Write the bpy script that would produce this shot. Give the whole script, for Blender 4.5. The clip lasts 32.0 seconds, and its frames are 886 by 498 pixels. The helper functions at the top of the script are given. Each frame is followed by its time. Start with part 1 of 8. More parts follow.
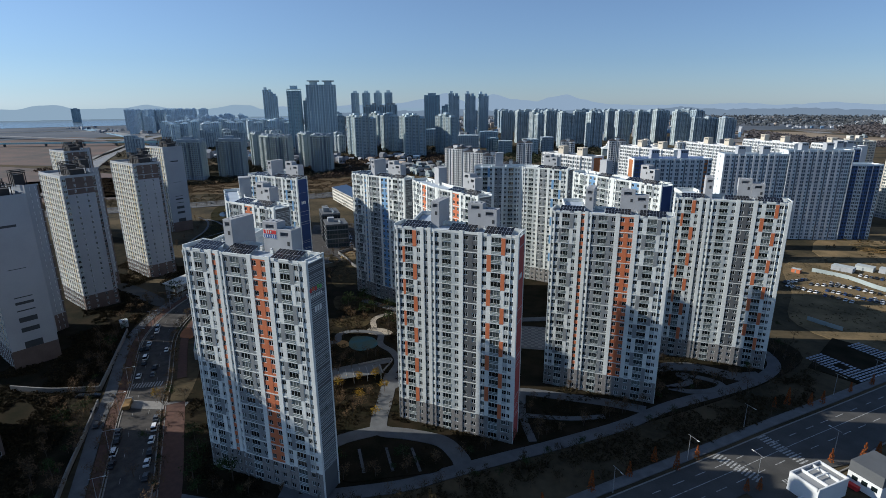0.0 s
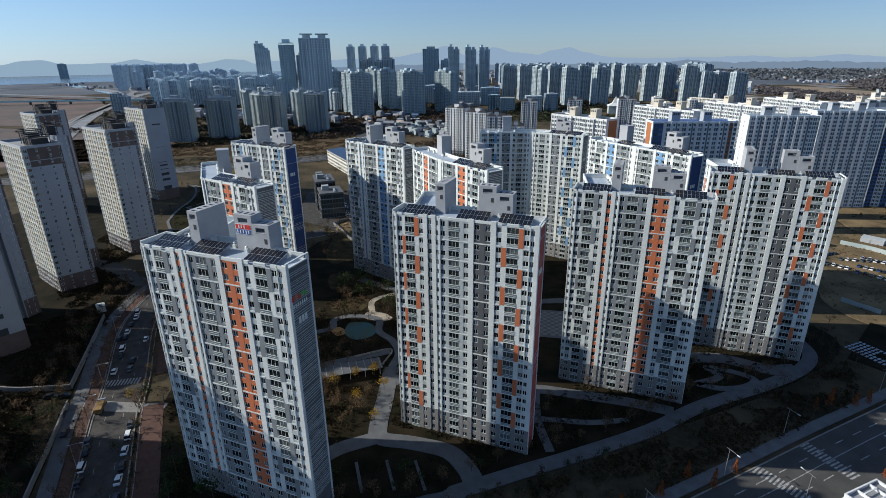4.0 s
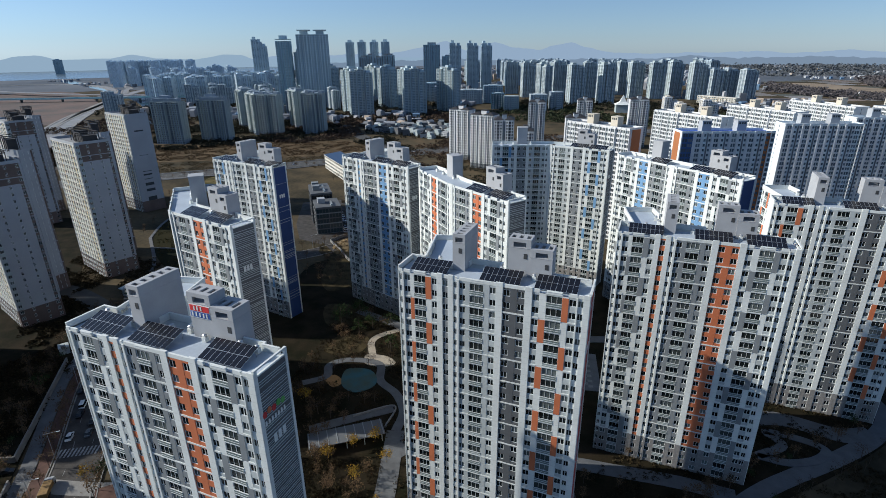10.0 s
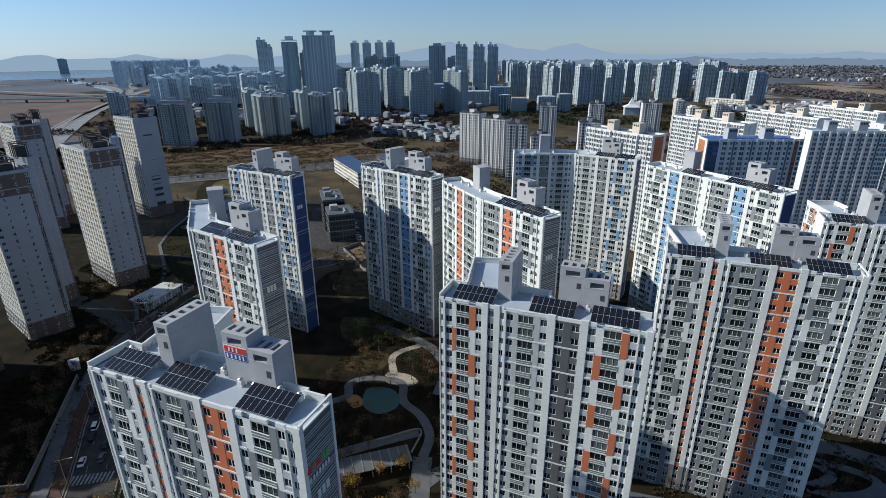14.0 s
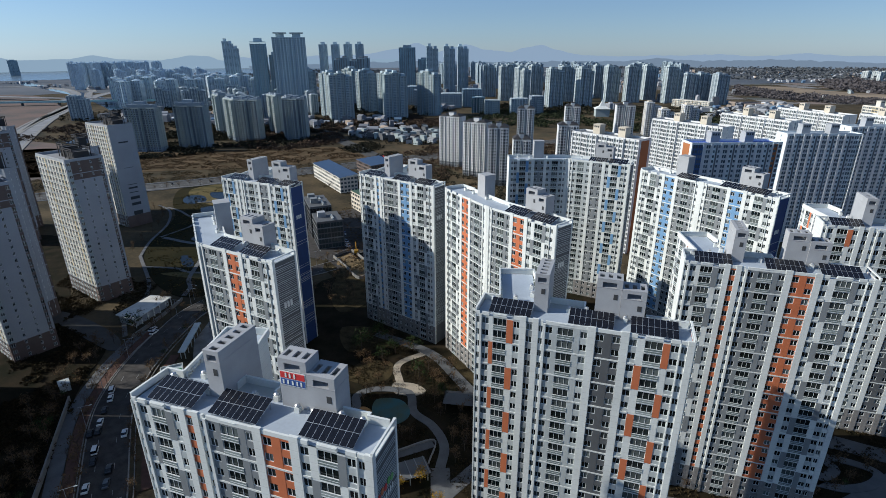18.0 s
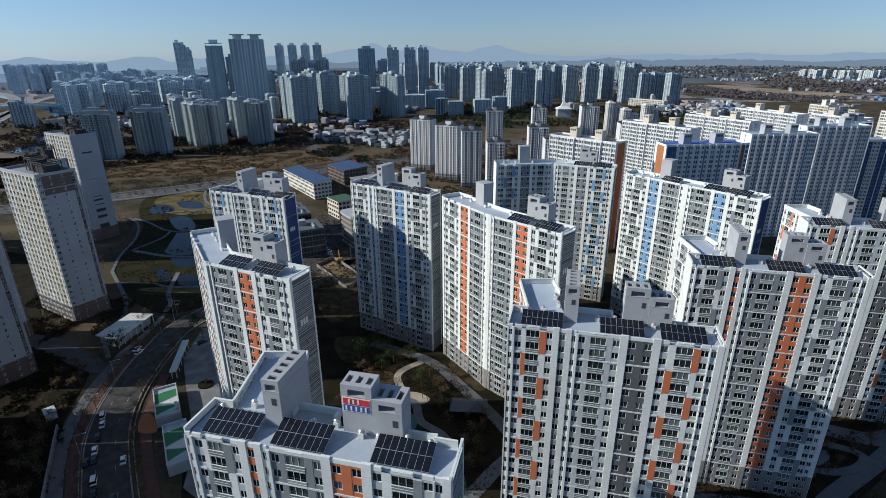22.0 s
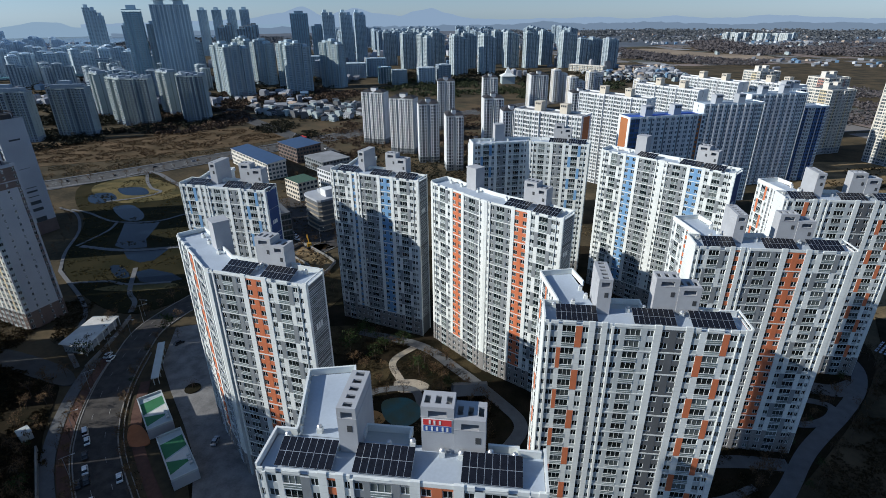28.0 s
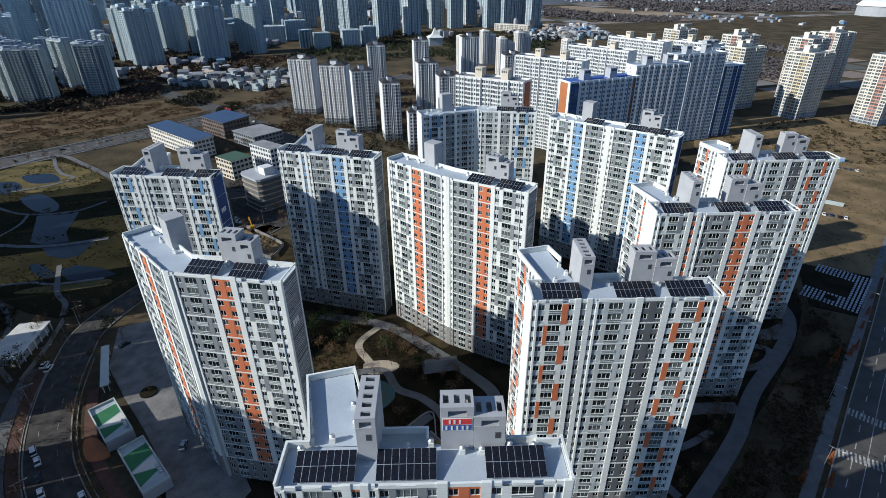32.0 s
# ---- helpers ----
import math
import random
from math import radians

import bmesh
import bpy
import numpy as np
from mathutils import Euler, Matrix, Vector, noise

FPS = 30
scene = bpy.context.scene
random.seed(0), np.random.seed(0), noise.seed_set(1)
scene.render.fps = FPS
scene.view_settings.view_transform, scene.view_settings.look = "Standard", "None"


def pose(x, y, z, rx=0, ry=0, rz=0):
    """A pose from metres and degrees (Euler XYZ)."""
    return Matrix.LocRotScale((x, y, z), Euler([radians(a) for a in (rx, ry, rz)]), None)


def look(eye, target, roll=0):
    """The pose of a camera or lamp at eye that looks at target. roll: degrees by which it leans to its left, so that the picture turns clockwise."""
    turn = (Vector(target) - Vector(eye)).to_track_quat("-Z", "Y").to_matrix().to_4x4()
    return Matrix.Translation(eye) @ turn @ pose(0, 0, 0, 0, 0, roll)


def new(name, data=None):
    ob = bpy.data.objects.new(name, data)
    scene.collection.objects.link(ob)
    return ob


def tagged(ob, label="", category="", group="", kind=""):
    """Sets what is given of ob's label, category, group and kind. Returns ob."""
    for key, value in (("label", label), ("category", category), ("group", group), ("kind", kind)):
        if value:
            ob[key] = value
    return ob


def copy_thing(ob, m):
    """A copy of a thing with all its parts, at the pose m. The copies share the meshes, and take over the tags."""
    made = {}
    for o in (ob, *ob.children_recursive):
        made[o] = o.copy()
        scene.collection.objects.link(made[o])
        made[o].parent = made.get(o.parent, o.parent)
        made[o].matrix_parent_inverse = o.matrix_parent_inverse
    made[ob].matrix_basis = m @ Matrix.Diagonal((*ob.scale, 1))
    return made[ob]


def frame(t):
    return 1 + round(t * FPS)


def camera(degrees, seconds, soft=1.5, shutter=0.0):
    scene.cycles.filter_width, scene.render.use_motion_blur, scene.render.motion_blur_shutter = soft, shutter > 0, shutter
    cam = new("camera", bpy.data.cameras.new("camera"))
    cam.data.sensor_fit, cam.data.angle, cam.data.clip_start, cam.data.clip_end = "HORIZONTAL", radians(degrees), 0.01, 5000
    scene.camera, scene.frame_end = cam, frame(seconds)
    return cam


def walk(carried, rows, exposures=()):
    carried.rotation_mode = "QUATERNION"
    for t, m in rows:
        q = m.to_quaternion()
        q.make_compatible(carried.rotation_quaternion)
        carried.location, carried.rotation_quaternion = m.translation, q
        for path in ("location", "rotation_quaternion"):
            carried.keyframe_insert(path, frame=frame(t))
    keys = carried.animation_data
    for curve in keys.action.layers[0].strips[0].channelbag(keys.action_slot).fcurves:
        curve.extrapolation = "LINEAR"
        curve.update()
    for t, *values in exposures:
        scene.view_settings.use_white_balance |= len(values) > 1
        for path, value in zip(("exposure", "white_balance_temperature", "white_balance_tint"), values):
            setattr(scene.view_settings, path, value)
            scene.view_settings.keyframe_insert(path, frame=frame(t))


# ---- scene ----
cam = camera(80.8, 32.0, soft=0.6)
METRES, EYE, TILT, LEAN, TURN = 136.0, 111.0, 0.0, 0.0, 22.0
ROWS = [
    (0.0, 0.0, 0.0, 0.0, -0.1, -15.77, 0.36),
    (0.5, -0.0016, 0.0224, 0.0017, -0.11, -15.89, 0.37),
    (1.0, -0.0028, 0.0454, 0.0036, -0.11, -16.39, 0.4),
    (1.5, -0.0039, 0.0687, 0.0056, -0.12, -17.12, 0.43),
    (2.0, -0.0056, 0.0921, 0.0077, -0.14, -17.87, 0.45),
    (2.5, -0.0075, 0.1153, 0.0095, -0.15, -18.58, 0.48),
    (3.0, -0.0099, 0.1387, 0.0117, -0.17, -19.26, 0.51),
    (3.5, -0.0126, 0.1626, 0.0138, -0.22, -19.91, 0.52),
    (5.5, -0.0203, 0.2591, 0.0247, -0.24, -20.99, 0.52),
    (6.0, -0.0222, 0.283, 0.027, -0.27, -20.98, 0.52),
    (6.5, -0.0242, 0.3069, 0.0295, -0.27, -20.97, 0.54),
    (7.0, -0.0258, 0.3297, 0.0326, -0.29, -20.96, 0.53),
    (7.5, -0.0278, 0.3512, 0.0352, -0.29, -20.94, 0.52),
    (8.0, -0.0301, 0.3711, 0.0381, -0.31, -20.92, 0.51),
    (8.5, -0.033, 0.3898, 0.0409, -0.32, -20.92, 0.5),
    (9.0, -0.0361, 0.4068, 0.0433, -0.31, -20.92, 0.53),
    (9.5, -0.0403, 0.4221, 0.0458, -0.3, -20.92, 0.52),
    (10.0, -0.0449, 0.4363, 0.0483, -0.26, -20.92, 0.52),
    (10.5, -0.0506, 0.449, 0.0501, -0.21, -20.9, 0.48),
    (11.0, -0.0567, 0.4607, 0.0523, -0.19, -20.89, 0.48),
    (11.5, -0.0636, 0.4712, 0.0545, -0.14, -20.88, 0.44),
    (12.0, -0.0717, 0.4805, 0.0567, -0.12, -20.88, 0.39),
    (12.5, -0.0803, 0.4886, 0.0593, -0.08, -20.87, 0.37),
    (13.0, -0.0896, 0.4953, 0.0621, -0.04, -20.89, 0.37),
    (13.5, -0.0993, 0.5011, 0.0646, -0.0, -20.9, 0.37),
    (14.0, -0.1097, 0.5055, 0.0668, 0.04, -20.91, 0.37),
    (14.5, -0.1211, 0.5094, 0.0688, -0.02, -20.9, 0.33),
    (16.5, -0.1699, 0.5171, 0.0771, -2.45, -20.83, 0.3),
    (17.0, -0.1827, 0.5181, 0.0795, -2.96, -20.83, 0.28),
    (17.5, -0.1959, 0.5185, 0.0823, -3.26, -20.82, 0.29),
    (18.0, -0.2092, 0.5188, 0.0852, -3.47, -20.82, 0.27),
    (18.5, -0.2226, 0.5192, 0.0883, -3.61, -20.83, 0.29),
    (19.0, -0.2349, 0.5201, 0.0911, -3.76, -20.85, 0.29),
    (19.5, -0.2483, 0.521, 0.0943, -4.05, -20.85, 0.29),
    (20.0, -0.2618, 0.5226, 0.0978, -4.69, -20.87, 0.32),
    (20.5, -0.2755, 0.5243, 0.1012, -5.29, -20.87, 0.33),
    (21.0, -0.2892, 0.5263, 0.1044, -5.99, -20.85, 0.36),
    (21.5, -0.3027, 0.5284, 0.1079, -7.03, -20.86, 0.39),
    (22.0, -0.3165, 0.531, 0.1113, -8.08, -20.87, 0.41),
    (22.5, -0.3299, 0.5336, 0.1145, -8.89, -20.87, 0.42),
    (23.0, -0.3435, 0.5369, 0.1177, -9.98, -20.89, 0.44),
    (23.5, -0.3559, 0.5408, 0.121, -10.76, -20.92, 0.48),
    (24.0, -0.3683, 0.5453, 0.1241, -11.2, -21.0, 0.48),
    (24.5, -0.3796, 0.5501, 0.1274, -11.31, -21.1, 0.48),
    (26.5, -0.422, 0.5732, 0.1429, -12.9, -22.63, 0.49),
    (27.0, -0.4317, 0.5791, 0.1468, -13.7, -23.21, 0.5),
    (27.5, -0.4409, 0.5852, 0.1511, -14.31, -23.82, 0.52),
    (28.0, -0.4498, 0.5912, 0.1549, -15.02, -24.42, 0.53),
    (28.5, -0.4585, 0.5976, 0.1589, -15.91, -25.02, 0.54),
    (29.0, -0.4673, 0.6043, 0.1625, -16.77, -25.62, 0.53),
    (29.5, -0.4756, 0.6108, 0.166, -17.84, -26.24, 0.53),
    (30.0, -0.4838, 0.6177, 0.1697, -19.29, -26.87, 0.57),
    (30.5, -0.4919, 0.6249, 0.1734, -21.05, -27.5, 0.61),
    (31.0, -0.4999, 0.6321, 0.177, -22.42, -28.1, 0.62),
    (31.5, -0.5084, 0.6394, 0.1803, -23.31, -28.41, 0.61),
    (32.0, -0.5162, 0.646, 0.1819, -23.21, -28.4, 0.59),
]
walk(cam, [(t, pose(0, 0, EYE, TILT, LEAN, TURN) @ pose(METRES * x, METRES * y, METRES * z, 90 + pitch, roll, yaw)) for t, x, y, z, yaw, pitch, roll in ROWS], exposures=[(0.0, 0.0, 5900, 6.0), (3.0, 0.03, 5920, 6.0), (7.0, 0.10, 5900, 6.0), (12.0, 0.04, 5880, 6.0), (17.0, -0.02, 5860, 6.0), (24.0, -0.07, 5820, 6.0), (28.0, -0.05, 5720, 6.0), (32.0, 0.06, 5780, 6.0)])

# ---- light ----
SUN = Vector((-1.0, -0.304, 0.532)).normalized()
sun = new("sun", bpy.data.lights.new("sun", "SUN"))
sun.data.energy, sun.data.angle, sun.data.color = 5.85, radians(0.5), (1.0, 0.90, 0.77)
sun.matrix_world = look((0, 0, 300), Vector((0, 0, 300)) - SUN)
world = bpy.data.worlds.new("world")
scene.world = world
world.use_nodes = True
wn = world.node_tree
sky = wn.nodes.new("ShaderNodeTexSky")
sky.sky_type, sky.sun_disc = "NISHITA", False
sky.sun_elevation, sky.sun_rotation = math.asin(SUN.z), math.atan2(SUN.x, SUN.y) % (2 * math.pi)
sky.air_density, sky.dust_density, sky.ozone_density, sky.altitude = 1.0, 0.12, 2.4, 100
clear = wn.nodes["Background"]
tone = wn.nodes.new("ShaderNodeHueSaturation")  # a cool, slightly milky winter sky
tone.inputs["Saturation"].default_value = 0.74
tint = wn.nodes.new("ShaderNodeMix")
tint.data_type, tint.blend_type = "RGBA", "MULTIPLY"
tint.inputs["Factor"].default_value, tint.inputs["B"].default_value = 1.0, (0.76, 0.93, 1.25, 1)
wn.links.new(sky.outputs[0], tone.inputs["Color"]); wn.links.new(tone.outputs[0], tint.inputs["A"])
wn.links.new(tint.outputs["Result"], clear.inputs[0])
clear.inputs[1].default_value = 0.072
haze = wn.nodes.new("ShaderNodeBackground")  # the bright, even air of a hazy winter day
haze.inputs[0].default_value, haze.inputs[1].default_value = (0.60, 0.84, 1.03, 1), 0.03
way = wn.nodes.new("ShaderNodeTexCoord")  # the air is brighter towards the sun
toward = wn.nodes.new("ShaderNodeVectorMath")
toward.operation, toward.inputs[1].default_value = "DOT_PRODUCT", Vector((SUN.x, SUN.y, 0)).normalized()
glow = wn.nodes.new("ShaderNodeMapRange")
for key, value in (("From Min", -0.6), ("From Max", 0.9), ("To Min", 0.018), ("To Max", 0.135)):
    glow.inputs[key].default_value = value
wn.links.new(way.outputs["Generated"], toward.inputs[0]); wn.links.new(toward.outputs["Value"], glow.inputs["Value"])
wn.links.new(glow.outputs[0], haze.inputs[1])
both = wn.nodes.new("ShaderNodeAddShader")
wn.links.new(clear.outputs[0], both.inputs[0]); wn.links.new(haze.outputs[0], both.inputs[1])
wn.links.new(both.outputs[0], wn.nodes["World Output"].inputs["Surface"])


# ---- materials ----
def material(name, colour, rough=0.7, metal=0.0, vary=0.12, scale=0.6, bump=0.0, fine=8.0, second=None, spread=0.0, spec=0.4):
    """A surface with stains at one scale and grain at another; second: a colour it drifts to; spread: difference from piece to piece."""
    m = bpy.data.materials.new(name)
    m.use_nodes = True
    nt = m.node_tree
    b = nt.nodes["Principled BSDF"]
    b.inputs["Roughness"].default_value, b.inputs["Metallic"].default_value = rough, metal
    b.inputs["Specular IOR Level"].default_value = spec
    tc = nt.nodes.new("ShaderNodeNewGeometry")
    n1, n2 = nt.nodes.new("ShaderNodeTexNoise"), nt.nodes.new("ShaderNodeTexNoise")
    for n, s in ((n1, scale), (n2, fine)):
        n.inputs["Scale"].default_value, n.inputs["Detail"].default_value = s, 5.0
        nt.links.new(tc.outputs["Position"], n.inputs["Vector"])
    add = nt.nodes.new("ShaderNodeMath"); add.operation = "MULTIPLY_ADD"; add.inputs[1].default_value = 0.35
    nt.links.new(n2.outputs["Fac"], add.inputs[0]); nt.links.new(n1.outputs["Fac"], add.inputs[2])
    ramp = nt.nodes.new("ShaderNodeMapRange")
    ramp.inputs["From Min"].default_value, ramp.inputs["From Max"].default_value = 0.5, 0.85
    nt.links.new(add.outputs[0], ramp.inputs["Value"])
    mix = nt.nodes.new("ShaderNodeMix"); mix.data_type = "RGBA"
    c = Vector(colour)
    lo = Vector(second) if second else c * (1 - vary)
    hi = c if second else c * (1 + vary * 0.6)
    mix.inputs["A"].default_value, mix.inputs["B"].default_value = (*lo, 1), (*[min(1, k) for k in hi], 1)
    nt.links.new(ramp.outputs[0], mix.inputs["Factor"])
    out = mix.outputs["Result"]
    if spread:
        oi = nt.nodes.new("ShaderNodeObjectInfo")
        hsv = nt.nodes.new("ShaderNodeHueSaturation")
        mr = nt.nodes.new("ShaderNodeMapRange")
        mr.inputs["To Min"].default_value, mr.inputs["To Max"].default_value = 1 - spread, 1 + spread
        nt.links.new(oi.outputs["Random"], mr.inputs["Value"])
        nt.links.new(mr.outputs[0], hsv.inputs["Value"]); nt.links.new(out, hsv.inputs["Color"])
        out = hsv.outputs["Color"]
    nt.links.new(out, b.inputs["Base Color"])
    if bump:
        bp = nt.nodes.new("ShaderNodeBump"); bp.inputs["Strength"].default_value, bp.inputs["Distance"].default_value = bump, 0.1
        nt.links.new(add.outputs[0], bp.inputs["Height"]); nt.links.new(bp.outputs[0], b.inputs["Normal"])
    return m


def jointed(m, rise, depth=0.82, thin=0.022):
    """Adds a fine level joint in the render at every storey."""
    nt = m.node_tree
    b = nt.nodes["Principled BSDF"]
    link = b.inputs["Base Color"].links[0]
    geo, xyz = nt.nodes.new("ShaderNodeNewGeometry"), nt.nodes.new("ShaderNodeSeparateXYZ")
    nt.links.new(geo.outputs["Position"], xyz.inputs[0])
    fr = nt.nodes.new("ShaderNodeMath"); fr.operation = "MODULO"; fr.inputs[1].default_value = rise / 2
    nt.links.new(xyz.outputs["Z"], fr.inputs[0])
    lt = nt.nodes.new("ShaderNodeMath"); lt.operation = "LESS_THAN"; lt.inputs[1].default_value = thin * rise
    nt.links.new(fr.outputs[0], lt.inputs[0])
    mix = nt.nodes.new("ShaderNodeMix"); mix.data_type, mix.blend_type = "RGBA", "MULTIPLY"
    mix.inputs["B"].default_value = (depth, depth, depth, 1)
    nt.links.new(lt.outputs[0], mix.inputs["Factor"]); nt.links.new(link.from_socket, mix.inputs["A"])
    nt.links.new(mix.outputs["Result"], b.inputs["Base Color"])
    return m


def glass_material(name, colour, lighter, spread=0.5, rough=0.06):
    """Window glass with what hangs behind it: darker or lighter from pane to pane."""
    m = bpy.data.materials.new(name)
    m.use_nodes = True
    nt = m.node_tree
    b = nt.nodes["Principled BSDF"]
    oi, geo = nt.nodes.new("ShaderNodeObjectInfo"), nt.nodes.new("ShaderNodeNewGeometry")
    add = nt.nodes.new("ShaderNodeMath"); add.operation = "ADD"
    nt.links.new(oi.outputs["Random"], add.inputs[0]); nt.links.new(geo.outputs["Random Per Island"], add.inputs[1])
    fr = nt.nodes.new("ShaderNodeMath"); fr.operation = "FRACT"
    nt.links.new(add.outputs[0], fr.inputs[0])
    pw = nt.nodes.new("ShaderNodeMath"); pw.operation = "POWER"; pw.inputs[1].default_value = 4.0
    nt.links.new(fr.outputs[0], pw.inputs[0])
    mix = nt.nodes.new("ShaderNodeMix"); mix.data_type = "RGBA"
    mix.inputs["A"].default_value, mix.inputs["B"].default_value = (*colour, 1), (*lighter, 1)
    nt.links.new(pw.outputs[0], mix.inputs["Factor"])
    nt.links.new(mix.outputs["Result"], b.inputs["Base Color"])
    b.inputs["Roughness"].default_value, b.inputs["Specular IOR Level"].default_value = rough, 0.5
    return m


WHITE = jointed(material("white_render", (0.665, 0.685, 0.655), 0.75, vary=0.09, scale=0.18, fine=3), 2.856)
LIGHT = material("light_grey_render", (0.43, 0.46, 0.455), 0.75, vary=0.09, scale=0.25, fine=3)
MID = material("mid_grey_render", (0.205, 0.22, 0.228), 0.75, vary=0.08, scale=0.25, fine=3)
DARK = material("dark_grey_render", (0.10, 0.105, 0.11), 0.75, vary=0.1, scale=0.25, fine=3)
ORANGE = material("orange_render", (0.50, 0.15, 0.062), 0.75, vary=0.08, scale=0.25, fine=3)
BLUE = material("blue_render", (0.155, 0.29, 0.47), 0.75, vary=0.08, scale=0.25, fine=3)
RED = material("brick_red_render", (0.40, 0.07, 0.06), 0.75, vary=0.1, scale=0.25, fine=3)
NAVY = material("navy_render", (0.02, 0.05, 0.16), 0.7, vary=0.1, scale=0.25, fine=3)
STONE = material("grey_stone_cladding", (0.22, 0.21, 0.20), 0.8, vary=0.18, scale=1.5, fine=9)
CONC = material("penthouse_grey_render", (0.36, 0.365, 0.375), 0.8, vary=0.08, scale=0.3, fine=4)
DECK = material("grey_blue_roof_coating", (0.40, 0.45, 0.51), 0.6, vary=0.12, scale=0.12, fine=2.0)
CORE = material("dim_interior", (0.05, 0.052, 0.055), 0.9, vary=0.2)
FRAME = material("white_window_frame", (0.68, 0.70, 0.70), 0.5, vary=0.04)
GLASS = glass_material("window_glass", (0.006, 0.011, 0.012), (0.13, 0.15, 0.145))
RAILGLASS = glass_material("balcony_rail_glass", (0.15, 0.185, 0.18), (0.32, 0.36, 0.35), rough=0.12)
PANEL = material("solar_cell", (0.010, 0.011, 0.016), 0.22, vary=0.3, scale=2.0, spec=0.35)
SIGNRED, SIGNBLUE = material("red_enamel", (0.55, 0.04, 0.04), 0.5, vary=0.05), material("blue_enamel", (0.05, 0.10, 0.30), 0.5, vary=0.05)
LEAFGREEN = material("green_enamel", (0.10, 0.35, 0.08), 0.5, vary=0.05)
ALU = material("aluminium", (0.62, 0.64, 0.66), 0.35, metal=0.6, vary=0.06)
STEEL = material("galvanised_steel", (0.55, 0.56, 0.57), 0.4, metal=0.7, vary=0.1)
ASPHALT = material("asphalt", (0.064, 0.062, 0.058), 0.9, vary=0.25, scale=0.15, fine=2.0)
PAVING = material("pale_paving", (0.105, 0.108, 0.112), 0.85, vary=0.2, scale=0.25, fine=2.5)
PAINT = material("road_paint", (0.33, 0.33, 0.32), 0.8, vary=0.6, scale=1.2)


# ---- mesh building ----
class Build:
    """Collects faces with a material index each."""

    def __init__(self):
        self.v, self.f, self.m = [], [], []

    def quad(self, pts, m=0):
        n = len(self.v)
        self.v += [tuple(p) for p in pts]
        self.f.append(tuple(range(n, n + len(pts)))); self.m.append(m)

    def box(self, x0, x1, y0, y1, z0, z1, m=0, skip="", mat=None):
        n = len(self.v)
        pts = [(x, y, z) for z in (z0, z1) for y in (y0, y1) for x in (x0, x1)]
        if mat is not None:
            pts = [tuple(mat @ Vector(p)) for p in pts]
        self.v += pts
        for key, q in (("d", (0, 2, 3, 1)), ("u", (4, 5, 7, 6)), ("f", (0, 1, 5, 4)), ("b", (2, 6, 7, 3)), ("l", (0, 4, 6, 2)), ("r", (1, 3, 7, 5))):
            if key not in skip:
                self.f.append(tuple(n + k for k in q)); self.m.append(m)
        return self

    def prism(self, poly, z0, z1, m=0, top=None, bottom=False):
        """An upright prism over a counter-clockwise outline."""
        n, k = len(self.v), len(poly)
        self.v += [(x, y, z0) for x, y in poly] + [(x, y, z1) for x, y in poly]
        for i in range(k):
            j = (i + 1) % k
            self.f.append((n + i, n + j, n + k + j, n + k + i)); self.m.append(m)
        self.f.append(tuple(range(n + k, n + 2 * k))); self.m.append(m if top is None else top)
        if bottom:
            self.f.append(tuple(range(n + k - 1, n - 1, -1))); self.m.append(m)
        return self

    def join(self, other, at, swap=()):
        """Adds another build, moved; swap: its materials by new ones."""
        n = len(self.v)
        self.v += [(x + at[0], y + at[1], z + at[2]) for x, y, z in other.v]
        self.f += [tuple(n + k for k in q) for q in other.f]
        self.m += [dict(swap).get(k, k) for k in other.m]

    def tube(self, x, y, z0, z1, r0, r1=None, m=0, sides=10, cap=True):
        r1 = r0 if r1 is None else r1
        n = len(self.v)
        for z, r in ((z0, r0), (z1, r1)):
            self.v += [(x + r * math.cos(2 * math.pi * i / sides), y + r * math.sin(2 * math.pi * i / sides), z) for i in range(sides)]
        for i in range(sides):
            j = (i + 1) % sides
            self.f.append((n + i, n + j, n + sides + j, n + sides + i)); self.m.append(m)
        if cap:
            self.f.append(tuple(range(n + sides, n + 2 * sides))); self.m.append(m)
        return self

    def mesh(self, name, mats):
        me = bpy.data.meshes.new(name)
        me.from_pydata(self.v, [], self.f)
        for mt in mats if isinstance(mats, (list, tuple)) else [mats]:
            me.materials.append(mt)
        me.polygons.foreach_set("material_index", self.m)
        me.update()
        return me


def part(name, build, mats, parent, label="", at=None, kind=""):
    me = build.mesh(name, mats) if isinstance(build, Build) else build
    ob = new(name, me)
    ob.parent = parent
    if at is not None:
        ob.matrix_local = at
    return tagged(ob, label, kind=kind)


def thing(name, label, category, at=None, group="", kind=""):
    ob = new(name)
    if at is not None:
        ob.matrix_world = at
    return tagged(ob, label, category, group, kind)


def structure(name, build, mats, label, category, at=None):
    ob = new(name, build.mesh(name, mats))
    if at is not None:
        ob.matrix_world = at
    return tagged(ob, label, category, kind="structure")


# ---- apartment towers ----
STOREYS, RISE = 25, 2.856
ROOF = STOREYS * RISE
PAL = [WHITE, LIGHT, MID, DARK, ORANGE, BLUE, STONE, RED]
W_, L_, M_, D_, O_, B_, S_, R_ = range(8)
WIN_H, SILL = 1.5, 0.9


